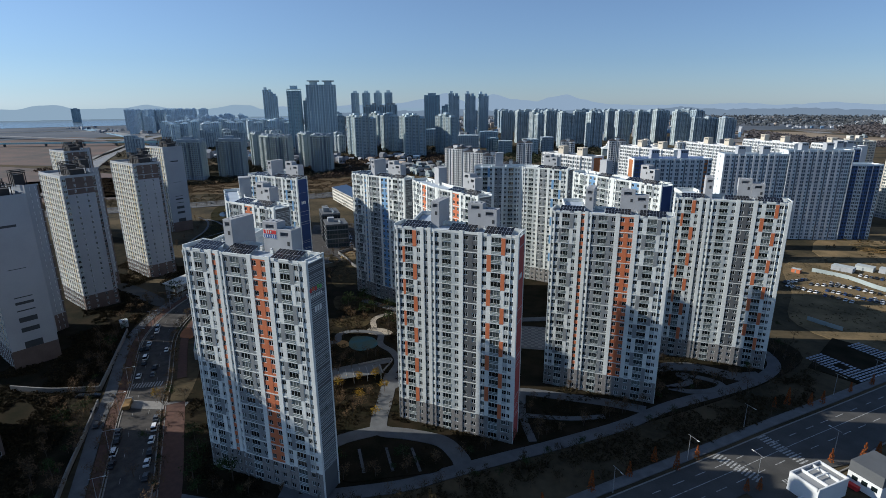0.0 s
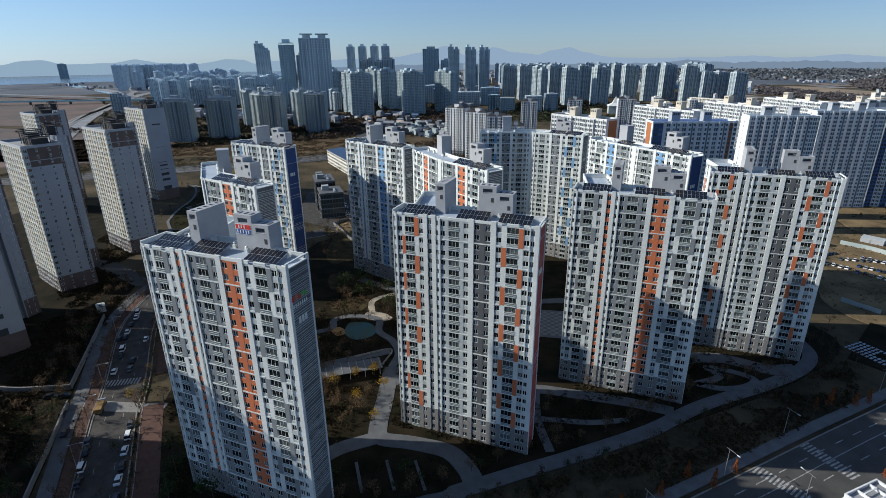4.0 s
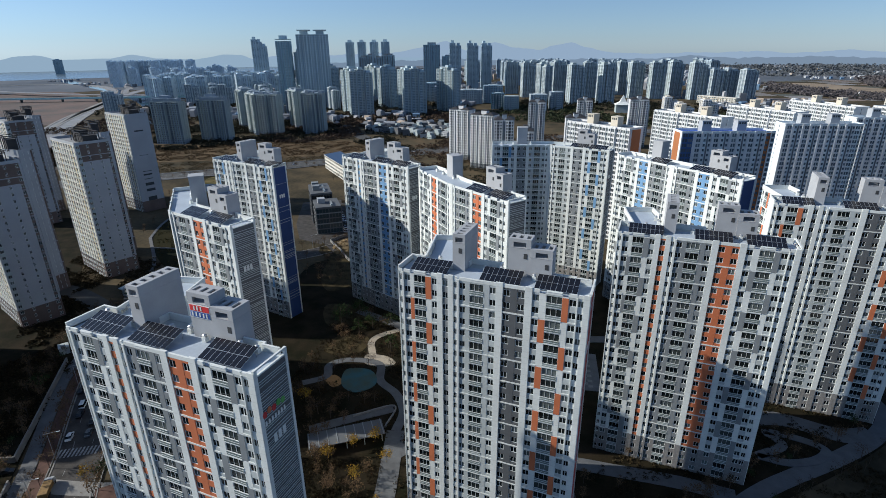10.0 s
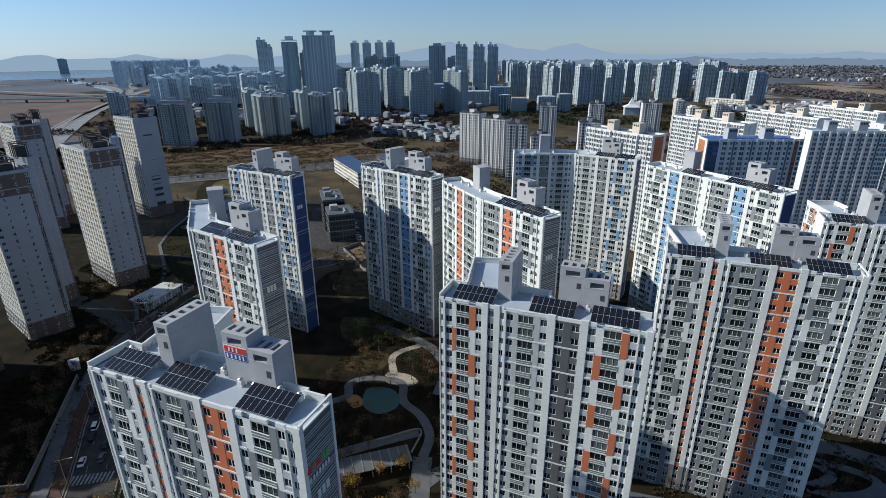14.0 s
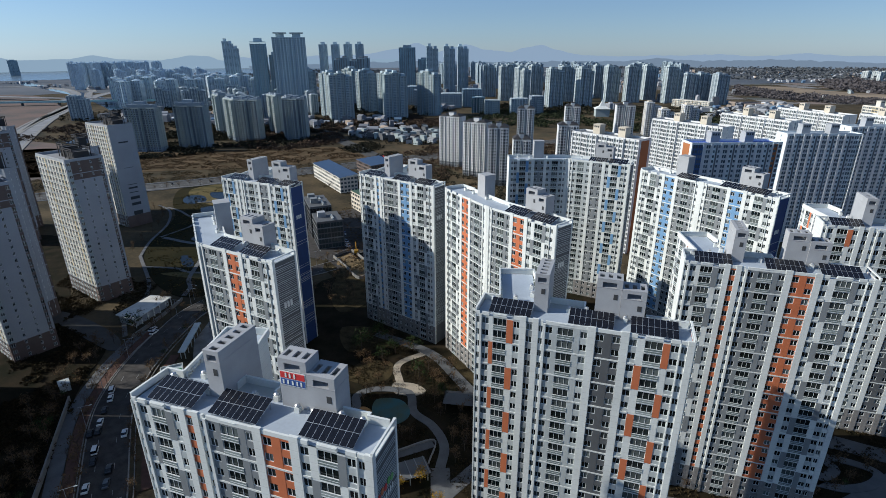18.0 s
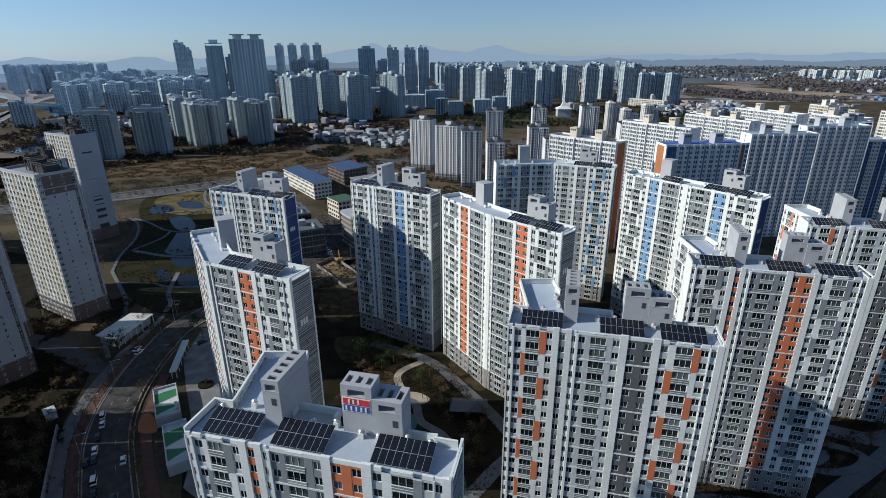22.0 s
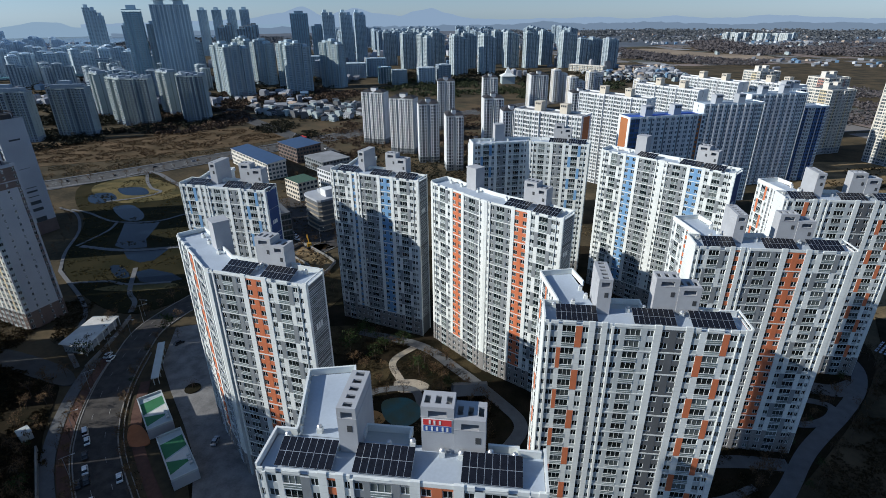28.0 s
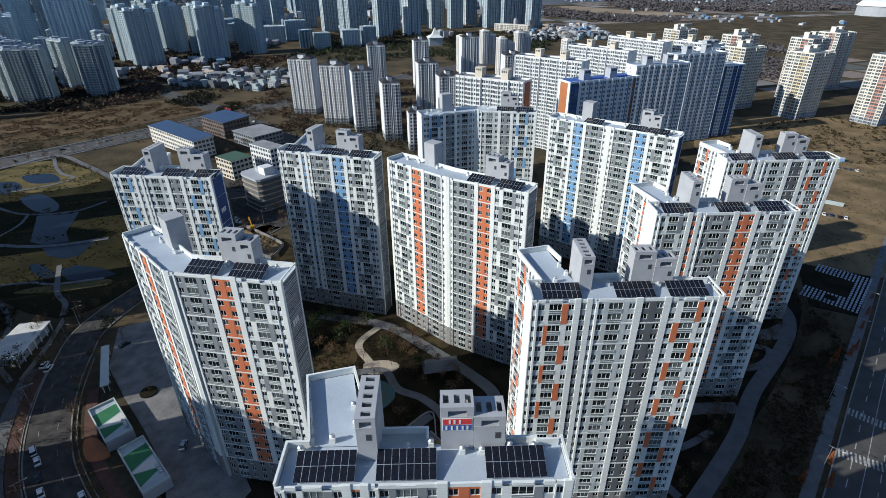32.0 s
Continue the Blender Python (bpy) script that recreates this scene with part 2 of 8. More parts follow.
def window_mesh(w, h, panes=2, t=0.085):
    """A framed window in one skin: frame front, reveals and panes; lower left outer corner at the origin, facing -y."""
    b = Build()
    xs = [0.0]
    for i in range(panes):
        xs += [w * i / panes + (t if i == 0 else t / 2), w * (i + 1) / panes - (t if i == panes - 1 else t / 2)]
    xs.append(w)
    zs = [0.0, t, h - t, h]
    b.v = [(x, 0.0, z) for z in zs for x in xs] + [(x, 0.07, z) for z in zs for x in xs]
    n, off = len(xs), 4 * len(xs)
    for r in range(3):
        for c in range(n - 1):
            q = [r * n + c, r * n + c + 1, (r + 1) * n + c + 1, (r + 1) * n + c]
            if r == 1 and c % 2 == 1:
                b.f.append(tuple(k + off for k in q)); b.m.append(1)
                for i in range(4):
                    j = (i + 1) % 4
                    b.f.append((q[i], q[j], q[j] + off, q[i] + off)); b.m.append(0)
            else:
                b.f.append(tuple(q)); b.m.append(0)
    return b


def railing_mesh(w):
    """A balcony guard: slab edge, tinted glass, a middle and a top rail, in one extruded piece."""
    b = Build()
    prof = [(0.0, -0.1), (-0.14, -0.1), (-0.14, 0.0), (-0.1, 0.0), (-0.1, 0.40), (-0.13, 0.40), (-0.13, 0.47), (-0.1, 0.47), (-0.1, 0.9), (-0.14, 0.9), (-0.14, 0.96), (-0.02, 0.96), (-0.02, 0.9), (-0.06, 0.9), (-0.06, 0.0), (0.0, 0.0)]
    k = len(prof)
    b.v = [(0.0, y, z) for y, z in prof] + [(w, y, z) for y, z in prof]
    for i in range(k):
        j = (i + 1) % k
        b.f.append((i, i + k, j + k, j)); b.m.append(1 if i in (3, 7, 13) else 0)
    b.f += [tuple(range(k)), tuple(range(2 * k - 1, k - 1, -1))]; b.m += [0, 0]
    return b


CACHE = {}


def cached(kind, w):
    key = (kind, round(w, 2))
    if key not in CACHE:
        shape = railing_mesh(w) if kind == "railing" else window_mesh(w, 1.78, 3, 0.06) if kind == "balcony_window" else window_mesh(w, WIN_H, 2)
        CACHE[key] = (shape, shape.mesh(kind, [FRAME, RAILGLASS] if kind == "railing" else [FRAME, GLASS]))
    return CACHE[key]


# A façade is a row of strips: from x to x, what it holds (p pier, c coloured panel, w window, b balcony), and its place in the colour plan.
FRONT = [(0.0, 0.2, "p", 0), (0.2, 1.0, "w", "edge"), (1.0, 1.45, "p", 1), (1.45, 3.0, "w", "side"), (3.0, 3.9, "c", "altL"), (3.9, 6.7, "b", "side"),
         (6.7, 8.1, "c", "altR"), (8.1, 9.4, "w", "side"), (9.4, 10.7, "p", 2), (10.7, 12.0, "w", "strip"), (12.0, 13.2, "p", 2), (13.2, 14.1, "w", "edge"),
         (14.1, 14.6, "p", 1), (14.6, 16.0, "w", "mid"), (16.0, 17.0, "c", "mid"), (17.0, 20.1, "b", "mid"), (20.1, 21.4, "c", "mid"), (21.4, 22.8, "w", "mid"),
         (22.8, 24.3, "p", 2), (24.3, 25.9, "w", "wide"), (25.9, 27.4, "c", "wide"), (27.4, 29.0, "w", "wide"), (29.0, 30.5, "p", 2), (30.5, 32.0, "w", "side"),
         (32.0, 33.4, "c", "altL"), (33.4, 36.6, "b", "side"), (36.6, 37.9, "c", "altR"), (37.9, 39.5, "w", "side"), (39.5, 39.7, "p", 1), (39.7, 40.8, "w", "edge"), (40.8, 42.0, "p", 2)]
HALF = [(x0 - 12.0, x1 - 12.0, k, c) for x0, x1, k, c in FRONT if x0 >= 12.0]
HALF_MIRROR = [(30.0 - x1, 30.0 - x0, k, {"altL": "altR", "altR": "altL"}.get(c, c)) for x0, x1, k, c in reversed(HALF)]
WING = [(0.0, 0.6, "p", 0), (0.6, 1.9, "w", "side"), (1.9, 3.3, "c", "altL"), (3.3, 6.3, "b", "side"), (6.3, 7.6, "c", "altR"), (7.6, 9.0, "w", "side"),
        (9.0, 10.2, "p", 2), (10.2, 11.5, "w", "strip"), (11.5, 12.6, "p", 2), (12.6, 14.0, "w", "side"), (14.0, 15.2, "c", "altL"), (15.2, 17.8, "b", "side"), (17.8, 18.8, "c", "altR"), (18.8, 19.6, "w", "edge"), (19.6, 20.4, "p", 2)]


def colour_of(tag, floor, scheme):
    """The paint of a strip at a storey: pairs of storeys alternate from the top down."""
    pair = (STOREYS - 1 - floor) // 2
    if floor < scheme.get("low", 3):
        return S_
    if "top" in scheme and floor >= STOREYS - 3 and tag == "wide":
        return scheme["top"]
    if tag == "altL":
        return scheme["alt"] if pair % 2 else W_
    if tag == "altR":
        return W_ if pair % 2 else scheme["alt"]
    return scheme[tag]


def facade(tower, strips, width, scheme, at, keep_from, pal=PAL, inset=0.13):
    """Piers, spandrels, coloured panels and windows of one front, under the tower; at: its own axes in the tower's."""
    wall, rest = Build(), Build()
    s = width / strips[-1][1]
    for x0, x1, kind, tag in strips:
        x0, x1 = x0 * s, x1 * s
        w = x1 - x0
        if kind == "p":
            proud = (-0.04, -0.2, -0.12)[tag] if inset > 0 else 0.0
            wall.box(x0, x1, proud, 0.35, 0, 3 * RISE, S_, "bu"); wall.box(x0, x1, proud, 0.35, 3 * RISE, ROOF + (0.95 if tag == 2 else 0.2), W_, "b")
            continue
        if kind == "c" and tag in ("altL", "altR"):
            wall.box(x0, x1, 0.02, 0.35, 0, ROOF, W_, "bud")
            for pair in range(0, 11):
                f = STOREYS - 2 - 2 * pair
                if f < 3:
                    continue
                c = colour_of(tag, f, scheme)
                if c != W_:
                    key = ("panel", round(w, 2), pal[c].name)
                    if key not in CACHE:
                        CACHE[key] = Build().box(0, w, -0.04, 0.02, 0.02, 2 * RISE - 0.3, 0, "b").mesh("wall_panel", pal[c])
                    part("wall_panel", CACHE[key], None, tower, at=at @ Matrix.Translation((x0, 0, f * RISE)))
            wall.box(x0, x1, -0.01, 0.02, 0, 3 * RISE, S_, "b")
            continue
        for f in range(STOREYS):
            z = f * RISE
            c = colour_of(tag, f, scheme)
            last = (STOREYS - 1 - f) % 2 == 1
            if kind == "c":
                wall.box(x0, x1, 0.02, 0.35, z, z + RISE, c, "b")
            else:
                low = SILL if kind == "w" else SILL - 0.1
                high = low + (WIN_H if kind == "w" else 1.75)
                wall.box(x0, x1, 0.05, 0.35, z, z + low, c, "b"); wall.box(x0, x1, 0.05, 0.35, z + high, z + RISE, c, "b")
                frame_w = min(w, 1.5) if kind == "w" else w
                gap = (w - frame_w) / 2
                if gap > 0.02:
                    wall.box(x0, x0 + gap, 0.05, 0.35, z + low, z + high, c, "bud"); wall.box(x1 - gap, x1, 0.05, 0.35, z + low, z + high, c, "bud")
                name = "window" if kind == "w" else "balcony_window"
                shape, me = cached(name, frame_w)
                if f >= keep_from:
                    part(name, me, None, tower, at=at @ Matrix.Translation((x0 + gap, inset, z + low)))
                else:
                    rest.join(shape, (x0 + gap, inset, z + low))
                if kind == "b":
                    rail, me = cached("railing", frame_w)
                    if f >= keep_from:
                        part("railing", me, None, tower, at=at @ Matrix.Translation((x0, 0.06, z + 0.05)))
                    else:
                        rest.join(rail, (x0, 0.06, z + 0.05), {1: 2})
            if last and f >= 3 and tag not in ("strip", "edge"):
                wall.box(x0, x1, -0.06, 0.05, z - 0.18, z + 0.14, W_, "b")
        wall.box(x0, x1, 0.0, 0.35, ROOF, ROOF + 0.75, W_, "b")
        if kind == "b":
            wall.box(x0 + 0.15, x1 - 0.15, -0.08, 0.0, ROOF + 0.55, ROOF + 0.65, W_, "b")
    part("wall", wall, pal, tower, at=at)
    if rest.v:
        part("lower_glazing", rest, [FRAME, GLASS, RAILGLASS], tower, at=at, kind="stuff")


def end_wall(tower, depth, at, back, line, seed, marks=()):
    """A windowless end, dark with pale stripes in uneven bands."""
    rng = random.Random(seed)
    part("end_wall", Build().box(0, depth, 0, 0.3, 0, ROOF + 0.1, 0, "b"), back, tower, at=at)
    for x0, x1 in ((-0.05, 0.6), (depth - 0.5, depth + 0.05)):
        part("corner_pier", Build().box(x0, x1, -0.14, 0.3, 0, ROOF + 1.4, 0), WHITE, tower, at=at)
    for z0, z1 in ((ROOF + 1.1, ROOF + 1.4), (ROOF, ROOF + 0.3)):
        part("parapet_rail", Build().box(0.6, depth - 0.5, -0.1, 0.25, z0, z1, 0), WHITE, tower, at=at)
    lines = Build()
    z = 9.0
    while z < ROOF - 1.0:
        dense = 0.5 + 0.5 * math.sin(z * 0.35 + seed) if line == "sparse" else 1.0
        h = rng.choice((0.1, 0.14, 0.2))
        if rng.random() < (0.35 * dense * (1 - z / ROOF) * 1.6 if line == "sparse" else 0.95):
            lines.box(0.6, depth - 0.5, -0.05, 0.0, z, z + h, 0, "b")
        z += h + rng.choice((0.3, 0.4, 0.55))
    for k, dx in enumerate((2.2, 3.3, 4.4)):
        part("number_bar", Build().box(dx, dx + 0.75, -0.09, 0.0, ROOF - 13.6, ROOF - 12.0, 0, "b"), WHITE, tower, "white painted sign bar", at)
    part("stripes", lines, LIGHT, tower, at=at, kind="stuff", label="pale horizontal stripes")


def plant_room(tower, x0, x1, y0, y1, z0, z1, slots, along="x", mat=CONC):
    """A roof-top stair and lift head: plain walls under an open crown, roofed by a slab with a row of slots."""
    b = Build()
    t = 0.3
    b.box(x0, x1, y0, y1, z0, z1 - 1.9, 0)
    for a in ((x0, x0 + t, y0, y1), (x1 - t, x1, y0, y1), (x0 + t, x1 - t, y1 - t, y1)):
        b.box(*a, z1 - 1.9, z1 - 0.3, 0)
    wx = (x1 - x0) * (0.16 if along == "x" else 0.1)  # a broad opening in front, under the slab
    b.box(x0 + t, x0 + t + wx, y0, y0 + t, z1 - 1.9, z1 - 0.3, 0); b.box(x1 - t - wx, x1 - t, y0, y0 + t, z1 - 1.9, z1 - 0.3, 0)
    b.box(x0 + t + wx, x1 - t - wx, y0, y0 + t, z1 - 0.75, z1 - 0.3, 0)
    b.box(x0 - 0.05, x1 + 0.05, y0 - 0.05, y1 + 0.05, z1 - 2.0, z1 - 1.88, 0)
    room = part("plant_room", b, mat, tower, "grey rendered roof plant room with slotted open top")
    # the slotted slab, one skin with reveals
    w, d = x1 - x0, y1 - y0
    g = Build()
    m = Matrix.Translation((x0, y0, z1)) if along == "x" else Matrix.Translation((x1, y0, z1)) @ Matrix.Rotation(radians(90), 4, "Z")
    wide, deep = (w, d) if along == "x" else (d, w)
    bay = wide / slots
    xs = [0.0]
    for i in range(slots):
        xs += [i * bay + bay * 0.24, (i + 1) * bay - bay * 0.24]
    xs.append(wide)
    ys = [0.0, deep * 0.24, deep * 0.72, deep]
    n = len(xs)
    g.v = [tuple(m @ Vector((x, y, 0))) for y in ys for x in xs] + [tuple(m @ Vector((x, y, -0.3))) for y in ys for x in xs]
    off = 4 * n
    for r in range(3):
        for c in range(n - 1):
            q = [r * n + c, r * n + c + 1, (r + 1) * n + c + 1, (r + 1) * n + c]
            if r == 1 and c % 2:
                for i in range(4):
                    j = (i + 1) % 4
                    g.f.append((q[j], q[i], q[i] + off, q[j] + off)); g.m.append(0)
            else:
                g.f.append(tuple(q)); g.m.append(0)
                g.f.append(tuple(k + off for k in reversed(q))); g.m.append(0)
    rim = [0, n - 1, 4 * n - 1, 3 * n]
    for i in range(4):
        k, l = rim[i], rim[(i + 1) % 4]
        g.f.append((k, k + off, l + off, l)); g.m.append(0)
    part("slotted_slab", g, mat, room)
    part("hatch", Build().box(x1 - 1.5, x1 - 0.7, y0 - 0.04, y0 + 0.02, z1 - 4.4, z1 - 3.2, 0, "b"), CORE, room, "dark louvred hatch")
    return room


def parapet(tower, pts, h=1.4, t=0.28, z0=ROOF, mat=None):
    """A low wall with a coping along an open outline, in one piece."""
    b, k = Build(), len(pts)
    sides = []
    for i in range(k):
        d0 = (Vector(pts[i]) - Vector(pts[i - 1])).normalized() if i else (Vector(pts[1]) - Vector(pts[0])).normalized()
        d1 = (Vector(pts[i + 1]) - Vector(pts[i])).normalized() if i < k - 1 else d0
        n0, n1 = Vector((-d0.y, d0.x)), Vector((-d1.y, d1.x))
        nn = (n0 + n1).normalized()
        sides.append(nn / max(0.4, nn.dot(n0)))
    prof = [(-t / 2, z0), (-t / 2, z0 + h - 0.08), (-t / 2 - 0.05, z0 + h - 0.08), (-t / 2 - 0.05, z0 + h), (t / 2 + 0.05, z0 + h), (t / 2 + 0.05, z0 + h - 0.08), (t / 2, z0 + h - 0.08), (t / 2, z0)]
    m = len(prof)
    for p, nn in zip(pts, sides):
        b.v += [(p[0] + nn.x * o, p[1] + nn.y * o, z) for o, z in prof]
    for i in range(k - 1):
        for j in range(m - 1):
            b.f.append((i * m + j, i * m + j + 1, (i + 1) * m + j + 1, (i + 1) * m + j)); b.m.append(0)
    b.f += [tuple(range(m - 1, -1, -1)), tuple(range((k - 1) * m, k * m))]; b.m += [0, 0]
    return part("parapet", b, mat or WHITE, tower)


def vent(tower, x, y, h=1.5):
    v = Build()
    v.box(-0.42, 0.42, -0.42, 0.42, 0, h * 0.62, 0)
    v.tube(0, 0, h * 0.62, h * 0.72, 0.25, m=1)
    v.tube(0, 0, h * 0.72, h * 0.86, 0.3, 0.44, 1, 12); v.tube(0, 0, h * 0.86, h, 0.44, 0.2, 1, 12)
    if "vent" not in CACHE:
        CACHE["vent"] = v.mesh("roof_vent", [WHITE, STEEL])
    return part("roof_vent", CACHE["vent"], None, tower, "white vent block with steel turbine cowl", Matrix.Translation((x, y, ROOF + 0.02)))


def solar_array(at, cols=8, group="roof solar arrays"):
    """Two rows of dark modules on a tilted steel frame."""
    if "array" not in CACHE:
        CACHE["array"] = Build().box(0.01, 1.08, 0.01, 2.32, 0.0, 0.04, 1, "").box(0.035, 1.055, 0.035, 2.295, 0.04, 0.046, 0, "d").mesh("solar_module", [PANEL, ALU])
        w = cols * 1.09
        fr = Build()
        for y in (0.3, 1.9, 2.7, 4.3):
            fr.box(0, w, y, y + 0.08, -0.1, -0.01, 0)
        CACHE["arrayframe"] = fr.mesh("frame", ALU)
        CACHE["arrayleg"] = Build().box(-0.05, 0.05, -0.05, 0.05, 0, 1, 0, "d").mesh("leg", STEEL)
    tilt = radians(17)
    a = thing("solar_array", "dark solar modules on a tilted aluminium roof frame", "solar panels", at, group)
    deck = Matrix.Translation((0, 0, 0.45)) @ Matrix.Rotation(tilt, 4, "X")
    part("frame", CACHE["arrayframe"], None, a, at=deck)
    for r in range(2):
        for c in range(cols):
            part("solar_module", CACHE["array"], None, a, at=deck @ Matrix.Translation((c * 1.09, r * 2.34, 0)))
    for x in (0.4, cols * 1.09 / 2, cols * 1.09 - 0.4):
        for y in (0.35, 4.3):
            lift = 0.45 + y * math.tan(tilt) - 0.08
            part("leg", CACHE["arrayleg"], None, a, at=Matrix.Translation((x, y * math.cos(tilt), 0)) @ Matrix.Diagonal((1, 1, lift, 1)))
    return a


TOWER_LABEL = "tall apartment tower in white and grey render with {} stripes"
DEPTH = 7.6


def l_tower(x, y, angle, scheme, end_back, end_line, accent, keep=13, wing=True, sign=False, seed=1, arrays=True, width=42.0):
    """A slab with a shorter wing turned back from its left end."""
    base = pose(x, y, 0, 0, 0, angle)
    t = thing("apartment_tower", TOWER_LABEL.format(accent), "apartment tower", base, "white apartment towers")
    body = Build()
    body.box(0.3, width - 0.3, 0.34, DEPTH, 0, ROOF - 0.05, 0)
    if wing:
        body.prism([(3.9, DEPTH - 0.2), (11.6, DEPTH - 0.2), (8.0, 23.9), (0.5, 22.0)], 0, ROOF - 0.05, 1)
    part("body", body, [LIGHT, WHITE], t)
    facade(t, FRONT, width, scheme, Matrix.Identity(4), keep)
    end_wall(t, DEPTH + 0.1, pose(width, 0, 0, 0, 0, 90), end_back, end_line, seed)
    west = Build()
    west.box(-0.02, 0.28, 0, DEPTH, 0, ROOF + 0.2, 0)
    part("side_wall", west, WHITE, t)
    roof = Build()
    roof.box(0.3, width - 0.3, 0.3, DEPTH, ROOF - 0.04, ROOF + 0.02, 0)
    if wing:
        roof.prism([(3.9, DEPTH - 0.1), (11.6, DEPTH - 0.1), (8.0, 23.9), (0.5, 22.0)], ROOF - 0.04, ROOF + 0.02, 0)
    part("roof_deck", roof, DECK, t, "grey-blue coated roof deck")
    edge = [(0.14, 0.2), (0.14, DEPTH), (3.4, DEPTH)]
    if wing:
        edge += [(3.4, DEPTH + 0.6), (0.2, 22.2), (8.2, 24.2), (10.2, 17.6)]
        parapet(t, [(11.4, DEPTH + 0.2), (14.2, DEPTH + 0.2), (14.2, DEPTH + 2.2), (21.5, DEPTH + 2.2), (21.5, DEPTH)])
        body2 = Build(); body2.box(14.2, 21.5, DEPTH, DEPTH + 2.2, 0, ROOF, 0)
        part("rear_bay", body2, LIGHT, t)
    parapet(t, edge)
    parapet(t, [(width - 8.5, DEPTH), (width - 4.0, DEPTH), (width - 4.0, DEPTH - 0.6), (width - 0.6, DEPTH - 0.6)])
    if wing:
        m = Matrix.Translation((0.2, 22.2, 0)) @ Matrix.Rotation(math.atan2(DEPTH - 22.2, 3.7), 4, "Z")
        facade(t, WING, math.hypot(3.7, 22.2 - DEPTH), scheme, m, keep + 3, inset=-0.04)
    plant_room(t, 11.3, 14.2, 4.9, 13.8, ROOF - 3 if not wing else 0, ROOF + 8.6, 5, "y")
    plant_room(t, 23.5, 28.4, 6.6, 10.2, 0, ROOF + 8.6, 3)
    plant_room(t, 28.44, 33.1, 6.4, 10.6, 0, ROOF + 6.8, 3)
    for vx, vy in ((2.4, 6.6), (6.8, 8.6), (10.6, 5.4), (10.0, 11.5), (9.2, 15.4), (18.4, 6.6), (22.0, 7.3), (26.7, 5.9), (29.6, 5.7), (33.9, 6.4), (37.5, 6.2)):
        if wing or vy < 7:
            vent(t, vx, vy)
    if arrays:
        for ax in (2.4, 14.1, 29.9) if sign else (2.6, 18.8, 30.6):
            solar_array(base @ pose(ax, 0.95, ROOF + 0.02))
    if sign:
        board = thing("sign_board", "red and blue sign board on a roof plant room", "sign", base @ pose(23.7, 6.5, ROOF + 4.0))
        part("panel", Build().box(0, 4.5, 0, 0.08, 0, 2.5, 0), WHITE, board)
        part("band", Build().box(0.15, 4.35, -0.05, 0, 1.32, 2.38, 0), SIGNRED, board, "red band")
        part("band", Build().box(0.15, 4.35, -0.05, 0, 0.15, 1.2, 0), SIGNBLUE, board, "blue band")
        for x0, z0 in ((1.0, 1.5), (1.7, 1.5), (2.5, 1.5), (0.5, 0.3), (1.3, 0.3), (2.1, 0.3), (2.9, 0.3), (3.6, 0.3)):
            part("bar", Build().box(x0, x0 + 0.28, -0.1, -0.05, z0, z0 + 0.75, 0), WHITE, board)
        mark = thing("wall_sign", "coloured logo tiles on a dark end wall", "sign", base @ pose(width, 0, 0, 0, 0, 90))
        for k, mt in enumerate((SIGNRED, ORANGE, SIGNRED, LEAFGREEN, LEAFGREEN)):
            part("tile", Build().prism([(0.9 + k * 1.1 + 0.45 * math.cos(a) * 1.1, 0.62 * math.sin(a)) for a in [radians(30 * i) for i in range(12)]], 0, 0.06, 0), mt, mark, at=Matrix.Translation((0, -0.1, ROOF - 7.2 + 0.25 * (k % 2))) @ Matrix.Rotation(radians(90), 4, "X"))
        for k in range(7):
            part("bar", Build().box(0.8 + k * 0.75, 1.2 + k * 0.75, -0.1, -0.05, ROOF - 9.4, ROOF - 8.5, 0), WHITE, mark)
    return t, base


